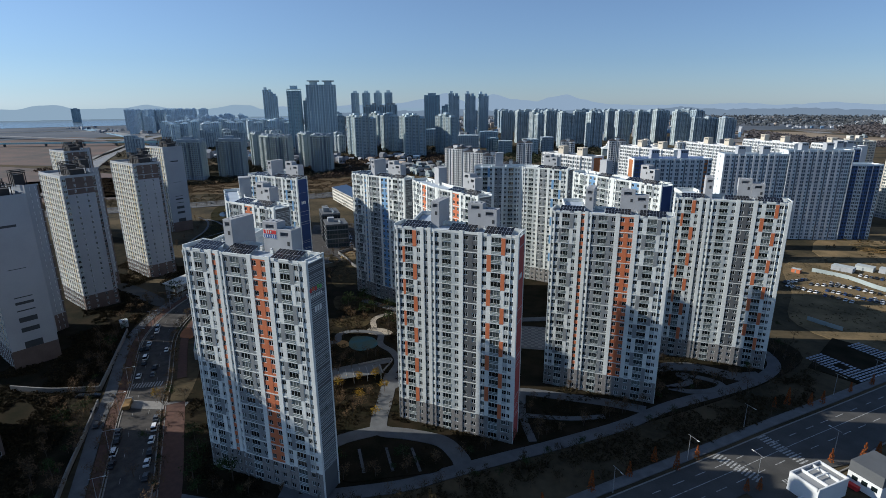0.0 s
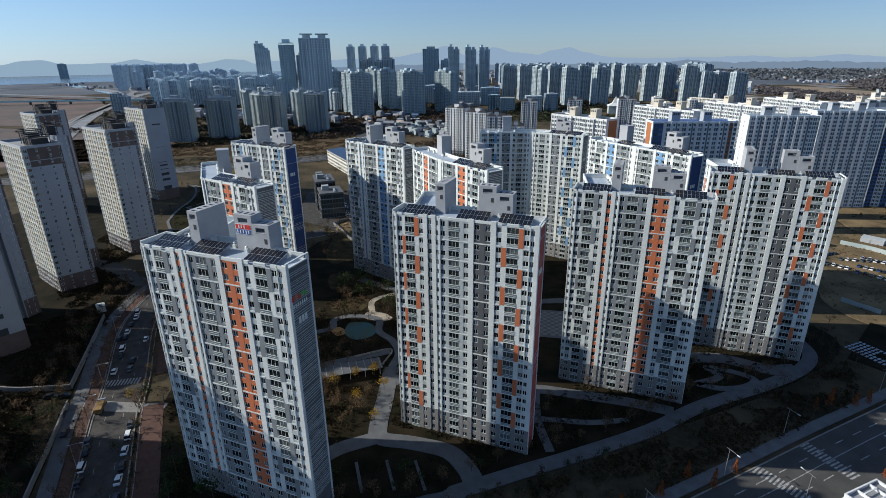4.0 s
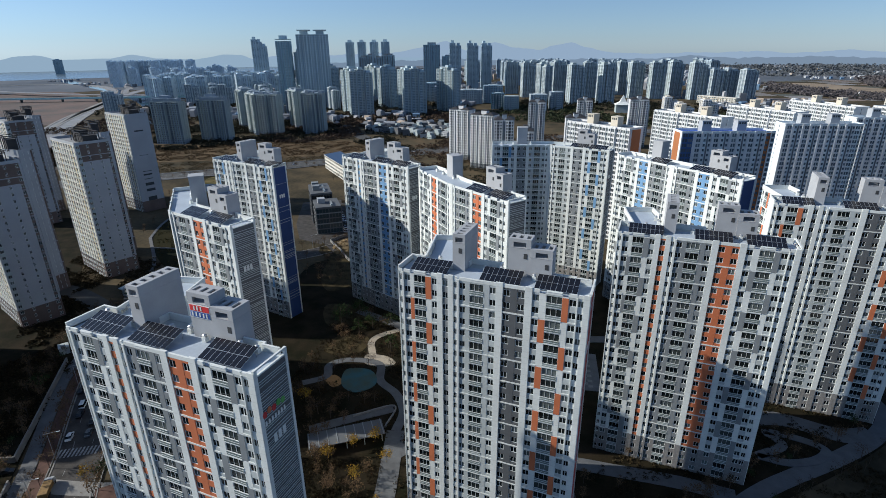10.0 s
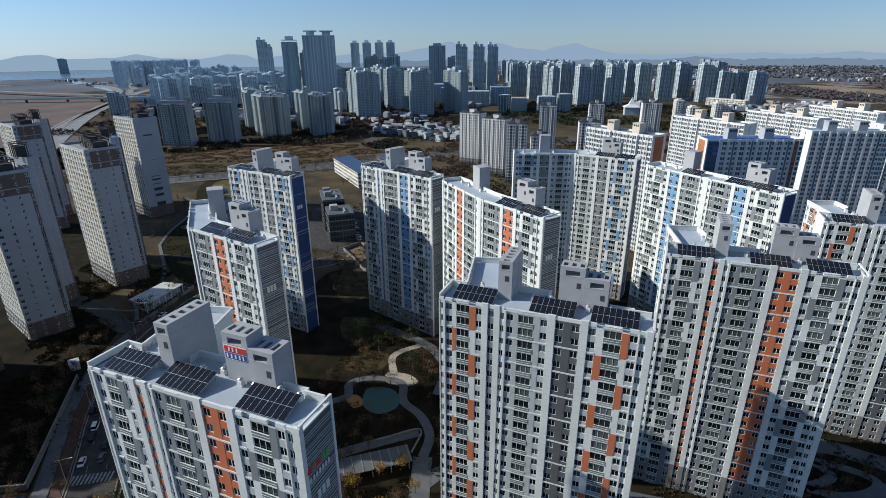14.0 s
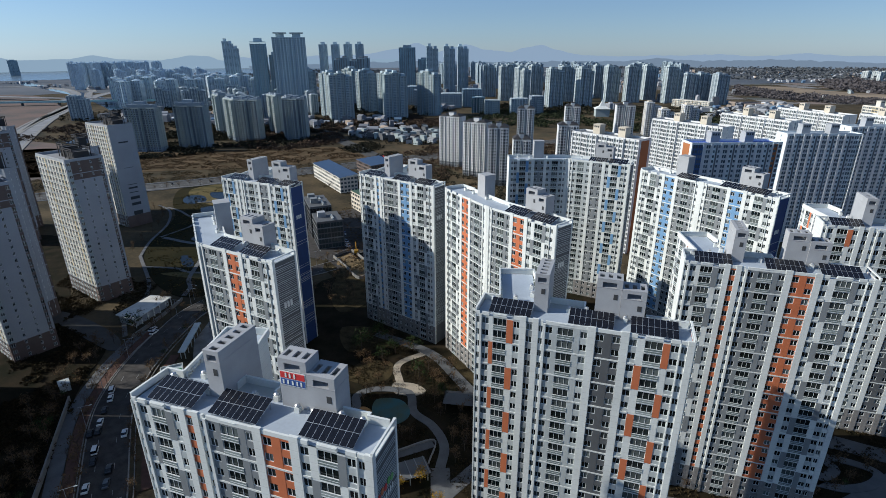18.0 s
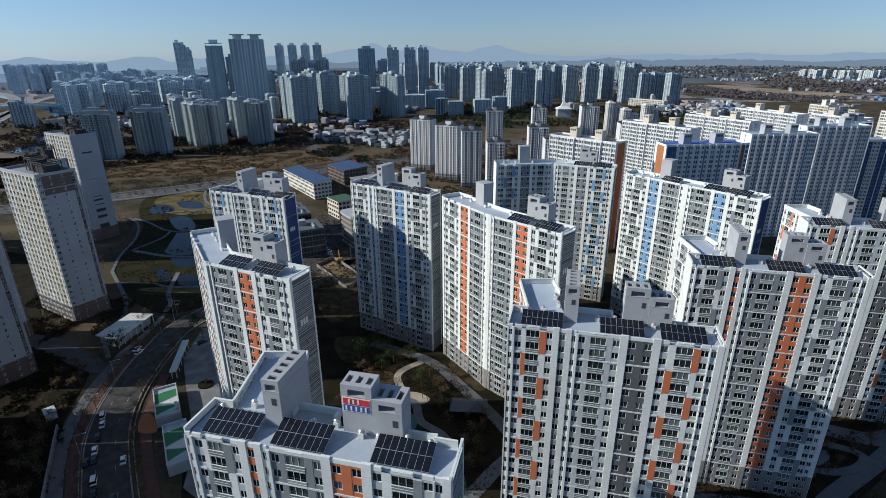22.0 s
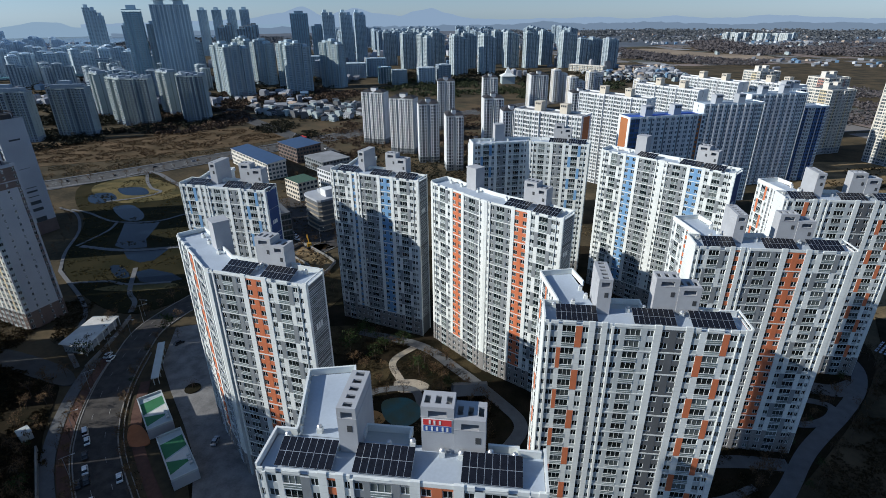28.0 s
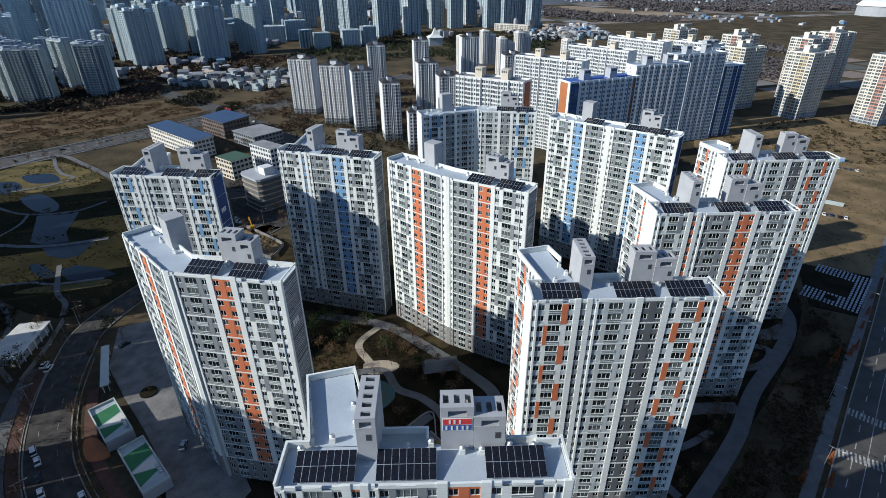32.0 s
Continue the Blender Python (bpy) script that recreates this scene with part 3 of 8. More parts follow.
def v_tower(x, y, a1, a2, left, scheme, end_back, end_line, accent, keep=13, seed=2, depth=8.0, arrays=(6.0, 15.5)):
    """Two slabs that meet at an angle; (x, y): where their fronts meet, a1 the right slab's turn, a2 the left one's."""
    base = pose(x, y, 0, 0, 0, a1)
    t = thing("apartment_tower", TOWER_LABEL.format(accent), "apartment tower", base, "white apartment towers")
    rel = a2 - a1
    lm = pose(0, 0, 0, 0, 0, rel) @ Matrix.Translation((-left, 0, 0))
    body = Build()
    body.box(0.3, 29.7, 0.34, depth, 0, ROOF - 0.05, 0)
    body.box(0.3, left + 1.5, 0.34, depth, 0, ROOF - 0.06, 0, mat=lm)
    part("body", body, [LIGHT], t)
    roof = Build()
    roof.box(0.3, 29.7, 0.3, depth, ROOF - 0.04, ROOF + 0.02, 0); roof.box(0.3, left + 1.5, 0.3, depth, ROOF - 0.05, ROOF + 0.01, 0, mat=lm)
    part("roof_deck", roof, DECK, t, "grey-blue coated roof deck")
    facade(t, HALF, 30.0, scheme, Matrix.Identity(4), keep)
    facade(t, HALF_MIRROR, left, scheme, lm, keep)
    end_wall(t, depth + 0.1, pose(30.0, 0, 0, 0, 0, 90), end_back, end_line, seed)
    side = Build(); side.box(-0.02, 0.28, 0, depth, 0, ROOF + 0.2, 0, mat=lm)
    part("side_wall", side, WHITE, t)
    parapet(t, [(29.4, depth), (23, depth), (23, depth + 0.8), (20.4, depth + 0.8)])
    pl = [tuple((lm @ Vector((px_, py_, 0)))[:2]) for px_, py_ in ((14, depth), (8, depth), (8, depth + 0.8), (0.14, depth), (0.14, 0.2))]
    parapet(t, pl)
    parapet(t, [(11.3, depth), (4.5, depth), tuple((lm @ Vector((left - 3, depth, 0)))[:2]), tuple((lm @ Vector((left * 0.45 + 5.2, depth, 0)))[:2])])
    plant_room(t, 11.5, 16.3, 6.8, 11.0, 0, ROOF + 8.4, 3)
    plant_room(t, 16.34, 20.2, 6.6, 11.0, 0, ROOF + 6.8, 2)
    rb = Build(); rb.box(left * 0.45, left * 0.45 + 5, 6.5, 11, 0, ROOF + 8.4, 0, mat=lm); rb.box(left * 0.45 - 0.1, left * 0.45 + 5.1, 6.4, 11.1, ROOF + 8.0, ROOF + 8.5, 0, mat=lm)
    part("plant_room", rb, CONC, t, "plain grey rendered roof plant room")
    for vx in (5, 13, 22, 26):
        vent(t, vx, 6.4)
    for vx in (5, 11, 20):
        p = lm @ Vector((vx, 6.2, 0)); vent(t, p.x, p.y)
    for ax in arrays:
        solar_array(base @ (pose(ax, 0.95, ROOF + 0.02) if ax > 0 else lm @ pose(left + ax, 0.95, ROOF + 0.02)))
    return t, base, lm


S_ORANGE = {"edge": W_, "side": L_, "strip": O_, "mid": M_, "wide": O_, "alt": M_}
S_GREY = {"edge": W_, "side": L_, "strip": M_, "mid": L_, "wide": D_, "alt": O_}
S_BLUE = {"edge": W_, "side": L_, "strip": B_, "mid": M_, "wide": B_, "alt": M_}
S_BLUE2 = {"edge": W_, "side": L_, "strip": L_, "mid": L_, "wide": M_, "alt": B_}
l_tower(-121.3, 103.6, 0, S_ORANGE, DARK, "dense", "orange", keep=13, sign=True, seed=3)
l_tower(-77.4, 148.4, 0, S_GREY, RED, "sparse", "dark grey", keep=14, seed=4)
l_tower(-33.6, 191.6, 0, S_ORANGE, RED, "sparse", "orange", keep=15, seed=5)
l_tower(9.6, 236.5, 0, S_GREY, RED, "sparse", "dark grey", keep=16, seed=6)
l_tower(-160.9, 258.6, -18, S_BLUE, DARK, "dense", "blue", keep=17, seed=8)
l_tower(-213.6, 233.2, -8, S_BLUE2, NAVY, "sparse", "blue", keep=17, seed=9, width=38.0)
v_tower(-163.4, 163.8, -11, -45, 29.0, S_ORANGE, DARK, "dense", "orange", keep=15, seed=11, arrays=(4.4, 16.0))
v_tower(-93.9, 224.6, -31, -43, 30.0, S_ORANGE, DARK, "dense", "orange", keep=15, seed=12, arrays=(7.2, 18.2))
v_tower(-76.0, 319.2, -11.5, 18, 29.3, S_BLUE2, DARK, "dense", "blue", keep=19, seed=13, arrays=(9.8, 19.4))
v_tower(-19.2, 285.0, -38, -40, 30.0, S_BLUE, NAVY, "sparse", "blue", keep=18, seed=14, arrays=(6.8, 16.4, -13.0))


# ---- ground ----
GROUND = material("dry_winter_ground", (0.105, 0.08, 0.048), 0.95, vary=0.3, scale=0.03, fine=0.4, second=(0.036, 0.033, 0.022), spec=0.05)
# Planted soil, its tone lowered further to deepen the towers' shade
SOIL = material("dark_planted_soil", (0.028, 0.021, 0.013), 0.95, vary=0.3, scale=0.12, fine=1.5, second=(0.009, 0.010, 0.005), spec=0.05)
# Paler copy of the lawn colour, for the patches in sun
PARKLAWN = material("sunlit_dry_lawn", (0.16, 0.125, 0.055), 0.95, vary=0.3, scale=0.08, fine=1.2, second=(0.06, 0.055, 0.025), spec=0.05)
LAWN = material("dry_lawn", (0.07, 0.054, 0.028), 0.95, vary=0.3, scale=0.2, fine=1.6, second=(0.026, 0.021, 0.011), spec=0.05)
SAND = material("bare_sandy_lot", (0.23, 0.165, 0.09), 0.95, vary=0.3, scale=0.06, fine=0.9, second=(0.10, 0.078, 0.045), spec=0.05)
# Reddish field colour, partly paled and greyed for distance haze
FIELD = material("reddish_fallow_field", (0.19, 0.138, 0.118), 0.95, vary=0.3, scale=0.012, fine=0.15, second=(0.115, 0.105, 0.097), spec=0.05)
BRICKPATH = material("red_brick_path", (0.085, 0.042, 0.03), 0.9, vary=0.2, scale=0.6, fine=3)
DARKPAVING = material("worn_grey_paving", (0.13, 0.13, 0.13), 0.9, vary=0.2, scale=0.3, fine=2)
KERB = material("pale_kerb_stone", (0.22, 0.21, 0.195), 0.85, vary=0.15, scale=0.8)
PALEPATH = material("cream_garden_paving", (0.36, 0.31, 0.24), 0.85, vary=0.15, scale=0.6, fine=3)
PONDWATER = material("murky_pond_water", (0.006, 0.011, 0.02), 0.12, vary=0.4, scale=0.08, fine=0.5, spec=0.06)
WATER = material("calm_river_water", (0.008, 0.016, 0.036), 0.08, vary=0.25, scale=0.05, fine=0.4, spec=0.14)
FARTAR = material("pale_highway_asphalt", (0.21, 0.215, 0.225), 0.9, vary=0.2, scale=0.05, fine=0.6)
g = Build()
g.quad([(-5000, -5000, -0.25), (5000, -5000, -0.25), (5000, 5000, -0.25), (-5000, 5000, -0.25)])
structure("ground", g, GROUND, "dry brown winter grass and soil to the horizon", "ground")


def smooth(pts, steps=6):
    """Catmull-Rom through a few points."""
    p = [Vector(q) for q in pts]
    p = [p[0] * 2 - p[1]] + p + [p[-1] * 2 - p[-2]]
    out = []
    for i in range(1, len(p) - 2):
        for k in range(steps):
            u = k / steps
            out.append(0.5 * ((2 * p[i]) + (p[i + 1] - p[i - 1]) * u + (2 * p[i - 1] - 5 * p[i] + 4 * p[i + 1] - p[i + 2]) * u * u + (3 * p[i] - p[i - 1] - 3 * p[i + 1] + p[i + 2]) * u ** 3))
    return out + [p[-2]]


def offset(line, d):
    res = []
    for i, q in enumerate(line):
        t = (line[min(i + 1, len(line) - 1)] - line[max(i - 1, 0)]).normalized()
        res.append(q + Vector((-t.y, t.x)) * d)
    return res


def ribbon(b, pts, half, z, m=0, shift=0.0, steps=6, thick=0.0):
    line = smooth(pts, steps)
    left, right = offset(line, shift + half), offset(line, shift - half)
    n = len(b.v)
    k = len(line)
    b.v += [(p.x, p.y, z) for p in right] + [(p.x, p.y, z) for p in left]
    for i in range(k - 1):
        b.f.append((n + i, n + i + 1, n + k + i + 1, n + k + i)); b.m.append(m)
    if thick:
        n2 = len(b.v)
        b.v += [(p.x, p.y, z - thick) for p in right] + [(p.x, p.y, z - thick) for p in left]
        for i in range(k - 1):
            b.f.append((n2 + i, n2 + i + 1, n + i + 1, n + i)); b.m.append(m)
            b.f.append((n + k + i, n + k + i + 1, n2 + k + i + 1, n2 + k + i)); b.m.append(m)
    return b


def patch(name, pts, z, mat, label, category, rounded=True):
    """A flat area with a thickness down into the ground."""
    line = [Vector(p) for p in pts]
    if rounded:
        ring = line[-1:] + line + line[:2]
        out = []
        for i in range(1, len(ring) - 2):
            for k in range(5):
                u = k / 5
                a, q, c, d = ring[i - 1], ring[i], ring[i + 1], ring[i + 2]
                out.append(0.5 * (2 * q + (c - a) * u + (2 * a - 5 * q + 4 * c - d) * u * u + (3 * q - a - 3 * c + d) * u ** 3))
        line = out
    area = sum(line[i - 1].x * line[i].y - line[i].x * line[i - 1].y for i in range(len(line)))
    if area < 0:
        line.reverse()
    b = Build().prism([(p.x, p.y) for p in line], -0.3, z)
    return structure(name, b, mat, label, category)


# Roads
# Patched asphalt, a darker copy that carries the west street's shade
SHADETAR = material("shade_dark_patched_asphalt", (0.047, 0.042, 0.038), 0.9, vary=0.45, scale=0.3, fine=2.0)
WEST = [(-96, 40), (-120, 68), (-134, 83), (-152, 100), (-170, 117), (-184, 132), (-213, 160), (-226, 177), (-236, 197), (-243, 218), (-247, 242), (-236, 278), (-215, 306), (-196, 340)]
EAST = [(-80, 40), (-36, 87), (0, 126), (32.3, 160.5), (53, 183), (75, 206.3), (100, 233), (140, 276), (230, 370)]
CROSS = [(36, 162), (52, 148), (74, 128), (110, 94)]
TRUNK = [(-1000, 60), (-760, 215), (-560, 365), (-445, 470), (-380, 540), (-318, 612), (-225, 720), (-120, 840), (20, 960)]
BRIDGE = [(-215, 505), (-262, 560), (-318, 622), (-415, 716), (-500, 800), (-560, 900)]
for pts, half, z, what in ((WEST, 6.4, 0.05, "asphalt street coloured dark for shade, with parked cars along it"), (EAST, 7.8, 0.05, "wide grey asphalt road with lane markings"), (CROSS, 9.0, 0.04, "grey asphalt side road at a junction"),
                           (TRUNK, 12.0, 0.06, "broad distant asphalt road with traffic"), (BRIDGE, 10.0, 0.09, "asphalt road that crosses the stream")):
    structure("road", ribbon(Build(), pts, half, z, thick=0.3), SHADETAR if pts is WEST else ASPHALT, what, "road")
for pts, half, z, sides in ((WEST, 6.4, 0.18, (1, -1)), (EAST, 7.8, 0.18, (1,)), (TRUNK, 12.0, 0.18, (1, -1)), (EAST[:3], 7.8, 0.18, (-1,))):
    for side in sides:
        structure("kerb", ribbon(Build(), pts, 0.2, z, shift=side * (half + 0.2), thick=0.4), KERB, "pale stone kerb along a road", "kerb")
patch("road", [(40, 153), (56, 170), (67, 178), (83, 198), (120, 238), (150, 270), (140, 282), (100, 238), (75, 211), (50, 184), (34, 166)], 0.045, ASPHALT, "wide asphalt of a road junction", "road", False)
structure("kerb", ribbon(Build(), [(58, 168), (67, 177), (83, 197), (120, 237), (150, 269)], 0.2, 0.18, thick=0.4), KERB, "pale stone kerb along a road", "kerb")
structure("pavement", ribbon(Build(), WEST[:10], 1.7, 0.12, shift=9.3, thick=0.3), BRICKPATH, "dark red brick cycle path beside a street", "path")
structure("pavement", ribbon(Build(), WEST[:10], 2.2, 0.11, shift=13.6, thick=0.3), PAVING, "grey paved footway below a retaining wall", "pavement")
structure("pavement", ribbon(Build(), WEST[5:9], 1.8, 0.12, shift=-12.0, thick=0.3), BRICKPATH, "red brick cycle path beside a street", "path")
# Brick-coloured strip added in place of a dark earth slope
structure("pavement", ribbon(Build(), WEST[:5], 3.6, 0.115, shift=-11.2, thick=0.3), BRICKPATH, "dark strip standing for an earth slope beside a street", "pavement")
# Concrete strip whose pale colour includes the sun patch between towers
structure("pavement", ribbon(Build(), [(-186, 116.5), (-171, 120.5), (-157, 125.5)], 2.6, 0.085, thick=0.1), KERB, "pale concrete strip across a street, paled for sun", "road")
for sh in (7.4, -8.2):
    structure("kerb", ribbon(Build(), WEST[1:10], 0.14, 0.2, shift=sh, thick=0.4), KERB, "pale edging stones of a planted strip", "kerb")
structure("pavement", ribbon(Build(), EAST, 1.8, 0.12, shift=11.5, thick=0.3), DARKPAVING, "grey paved footway along a road", "pavement")

for sh in (16, -16):
    structure("pavement", ribbon(Build(), TRUNK, 1.6, 0.12, shift=sh, thick=0.3), PAVING, "grey footway along a broad road", "pavement")
structure("road", ribbon(Build(), [(-330, -235), (-180, -70), (-80.5, 39.5)], 7.8, 0.046, thick=0.3), ASPHALT, "grey asphalt road leading away", "road")
structure("road", ribbon(Build(), [(60, -150), (-30, -42), (-96, 40)], 6.4, 0.042, thick=0.3), SHADETAR, "dark asphalt street leading away", "road")
# Lane and crossing marks
marks = Build()
def dashes(pts, shift, step=9.0, length=4.0, wide=0.14, z=0.075):
    line = offset(smooth(pts, 30), shift)
    run = 0.0
    for a, c in zip(line, line[1:]):
        d = (c - a).length
        run += d
        if run % step < length:
            n = Vector((-(c - a).y, (c - a).x)).normalized() * wide
            marks.quad([(a - n).to_3d() + Vector((0, 0, z)), (c - n).to_3d() + Vector((0, 0, z)), (c + n).to_3d() + Vector((0, 0, z)), (a + n).to_3d() + Vector((0, 0, z))])
for sh in (-2.6, 2.8):
    dashes(WEST, sh, 13, 3.0, 0.06)
for sh in (-3.7, 3.7):
    dashes(EAST, sh)
dashes(EAST, 0.2, 9, 9, 0.12)
for sh in (-6, -3, 3, 6):
    dashes(TRUNK, sh, 12, 5, 0.16, 0.085)
structure("lane_marking", marks, PAINT, "worn white lane lines on the roads", "road marking")


def crossing(x, y, angle, across, stripe=4.0):
    """White bars side by side across a road; x, y: one end; angle: the way across."""
    b = Build()
    m = pose(x, y, 0, 0, 0, angle)
    n = int(across / 1.1)
    for i in range(n):
        b.box(i * 1.1, i * 1.1 + 0.55, -stripe / 2, stripe / 2, 0.06, 0.078, 0, "d", m)
    structure("crossing", b, PAINT, "white zebra crossing bars on asphalt", "road marking")


crossing(27.6, 166.6, -33, 14.5); crossing(42.8, 183.4, -44, 15.5); crossing(46, 160, 40, 10, 3)
crossing(-189.2, 128.0, 33, 12.5)

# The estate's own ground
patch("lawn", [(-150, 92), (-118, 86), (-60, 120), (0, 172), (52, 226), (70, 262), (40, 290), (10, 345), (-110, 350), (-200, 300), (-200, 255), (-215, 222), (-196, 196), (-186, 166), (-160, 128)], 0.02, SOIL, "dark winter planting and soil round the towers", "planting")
level = iter(range(40))
COURTWALK = [(-95, 176), (-91, 165), (-87, 154), (-84, 145), (-80, 139), (-70, 140.5), (-58, 141), (-50, 136), (-46, 131)]
FRONTWALK = [(-128, 86), (-100, 92), (-80, 105), (-61, 117), (-50, 127.5), (-36, 140.5), (-21, 154), (-1, 173.5), (15, 193), (37, 214), (51, 230), (57, 245), (52, 262)]
for pts, half in ((FRONTWALK, 2.6), ([(-46, 177), (-40, 182), (-26, 184), (-8, 186), (6, 186)], 2.6), ([(9, 222), (23, 228), (40, 226), (50, 230)], 3.6), ([(-91, 165), (-84, 180), (-78, 194), (-86, 206), (-104, 224), (-121, 238), (-150, 246)], 2.4),
                  ([(-140, 187), (-134, 194), (-137, 201), (-132, 207), (-119, 209), (-113, 199), (-104, 194), (-97, 186), (-95, 176)], 1.6), ([(-122, 166), (-113, 175), (-101, 186)], 2.0), (COURTWALK, 3.0), ([(-82, 138), (-91, 128), (-94, 115), (-90, 100)], 2.8),
                  ([(-40, 182), (-36, 166), (-29, 152)], 1.4), ([(-36, 166), (-20, 170), (-8, 176)], 1.2), ([(14, 206), (22, 214), (18, 219), (28, 219), (34, 216), (30, 210), (22, 206), (14, 206)], 1.5), ([(-60, 250), (-30, 262), (0, 258), (10, 232)], 2.5)):
    structure("pavement", ribbon(Build(), pts, half, 0.1 + 0.012 * next(level), thick=0.2), PAVING, "pale grey paved garden walk between planted beds", "path")
structure("pavement", ribbon(Build(), [(-122, 238), (-129, 229), (-130, 223), (-126, 216), (-121, 209)], 1.5, 0.13, thick=0.2), PALEPATH, "cream curved garden path", "path")
patch("planter", [(-86, 119), (-84, 127), (-74, 133), (-62, 135), (-54, 131), (-54, 126), (-64, 120), (-78, 112)], 0.42, SOIL, "raised oval bed of dark soil beside garden walks", "planter")
for x, y in ((-78, 122), (-70, 126), (-62, 129)):
    structure("edging", Build().box(-0.45, 0.45, -6, 6, 0.40, 0.46, 0, "d", pose(x, y, 0, 0, 0, 38)), PAVING, "thin stone strip across a bed", "edging")
patch("pavement", [(-127, 213), (-119, 215), (-113, 212), (-116, 208), (-124, 207)], 0.135, PALEPATH, "cream paved garden plaza", "path")
patch("lawn", [(-146, 222), (-134, 226), (-130, 217), (-134, 209), (-146, 210)], 0.09, LAWN, "dry yellow lawn in a courtyard", "lawn")
patch("lawn", [(-111, 236), (-97, 222), (-94, 226), (-107, 243)], 0.09, LAWN, "strip of dry yellow grass under a tower", "lawn")
patch("lawn", [(-155, 228), (-140, 238), (-148, 250), (-168, 246)], 0.085, LAWN, "dry lawn beside a tower", "lawn")
patch("lawn", [(-200, 300), (-186, 268), (-172, 262), (-166, 300), (-184, 322)], 0.09, LAWN, "green-brown lawn behind the towers", "lawn")
POOL = material("blue_play_surface", (0.03, 0.10, 0.12), 0.7, vary=0.2, scale=0.2, second=(0.05, 0.075, 0.05))
patch("playground_floor", [(-129, 201), (-121, 204), (-115, 200), (-114, 194), (-119, 189), (-126, 192)], 0.15, POOL, "teal rubber playground surface", "playground")
patch("playground_floor", [(-134, 193), (-131, 196), (-126, 193), (-128, 189)], 0.14, material("ochre_play_surface", (0.30, 0.16, 0.05), 0.8), "ochre rubber playground surface", "playground")

# Car court and grids on the east side
patch("pavement", [(70, 246), (88, 236), (118, 268), (88, 284)], 0.06, SOIL, "dark soil court framed by paving slabs", "court", False)
slab_me = Build().box(-0.8, 0.8, -0.42, 0.42, 0, 0.1, 0, "d").mesh("slab", material("pale_blue_paving_slab", (0.36, 0.39, 0.45), 0.8, vary=0.15, scale=0.8, spread=0.1))
court = thing("paving_grid", "pale paving slabs laid in a broken grid on soil", "paving", pose(87, 238.5, 0.06, 0, 0, 45))
for i in range(17):
    for j in range(16):
        if (i < 5 or i > 12 or j < 4) and not (1 < i < 4 and 5 < j < 9) and (j < 15):
            part("slab", slab_me, None, court, at=Matrix.Translation((i * 2.3 + 1.2, j * 1.55 + 1, 0)))
check = Build()
for i in range(9):
    for j in range(13):
        if (i + j) % 2 == 0:
            check.box(i * 1.7, i * 1.7 + 1.66, j * 1.7, j * 1.7 + 1.66, 0.1, 0.19, 0, "d", pose(-52, 220, 0, 0, 0, 12))
patch("pavement", [(-53, 218), (-34, 222), (-39, 247), (-58, 243)], 0.12, DARKPAVING, "grey paved court behind towers", "court", False)
tagged(new("checked_paving", check.mesh("checked_paving", KERB)), "pale square slabs laid in a check", "paving", kind="stuff")
patch("lot", [(76, 296), (120, 268), (178, 300), (250, 360), (240, 440), (160, 450), (96, 420), (84, 350)], 0.03, SAND, "bare sandy lot used for parking", "ground")
patch("lot", [(120, 440), (240, 430), (360, 520), (280, 570), (170, 560)], 0.02, SAND, "bare sandy waste ground", "ground")

# Dark sheet over the ground here, to deepen the western towers' shade
patch("lawn", [(-120, 20), (-152, 74), (-196, 120), (-240, 168), (-262, 200), (-300, 214), (-350, 250), (-420, 300), (-470, 270), (-420, 160), (-300, 40), (-200, 0)], 0.015, SOIL, "banks and planting round the western towers, darkened for shade", "planting")
# The park and its ponds on the west side
# The towers' shadow on the park is put into its grass colour
patch("lawn", [(-262, 250), (-300, 262), (-345, 300), (-380, 360), (-425, 405), (-448, 446), (-412, 482), (-350, 432), (-300, 384), (-268, 330), (-245, 285)], 0.02, material("shade_dark_park_grass", (0.036, 0.031, 0.016), 0.95, vary=0.4, scale=0.05, fine=1.0, second=(0.018, 0.019, 0.01), spec=0.02), "grassy park with ponds, darkened for tower shade", "park")
patch("lawn", [(-412, 470), (-436, 440), (-405, 408), (-372, 402), (-345, 428)], 0.05, PARKLAWN, "sunlit dry lawn by the ponds", "lawn")
patch("lawn", [(-302, 270), (-286, 278), (-262, 281), (-262, 275), (-284, 270)], 0.06, PARKLAWN, "strip of dry grass by a path", "lawn")
for pts in ([(-381, 390), (-371, 397), (-350, 381), (-343, 368), (-355, 367)], [(-351, 362), (-328, 369), (-323, 355), (-317, 336), (-308, 324), (-320, 320), (-330, 324), (-342, 346)], [(-318, 316), (-304, 319), (-293, 325), (-292, 307), (-298, 303), (-309, 307)],
            [(-293, 291), (-287, 296), (-271, 292), (-261, 286), (-271, 279), (-283, 281)], [(-312, 296), (-307, 298), (-293, 287), (-296, 283), (-303, 287)], [(-421, 418), (-408, 423), (-392, 408), (-400, 397), (-413, 404)], [(-410, 435), (-391, 439), (-375, 423), (-392, 419)]):
    patch("pond", pts, 0.07, PONDWATER, "still dark blue pond", "water", len(pts) < 6)
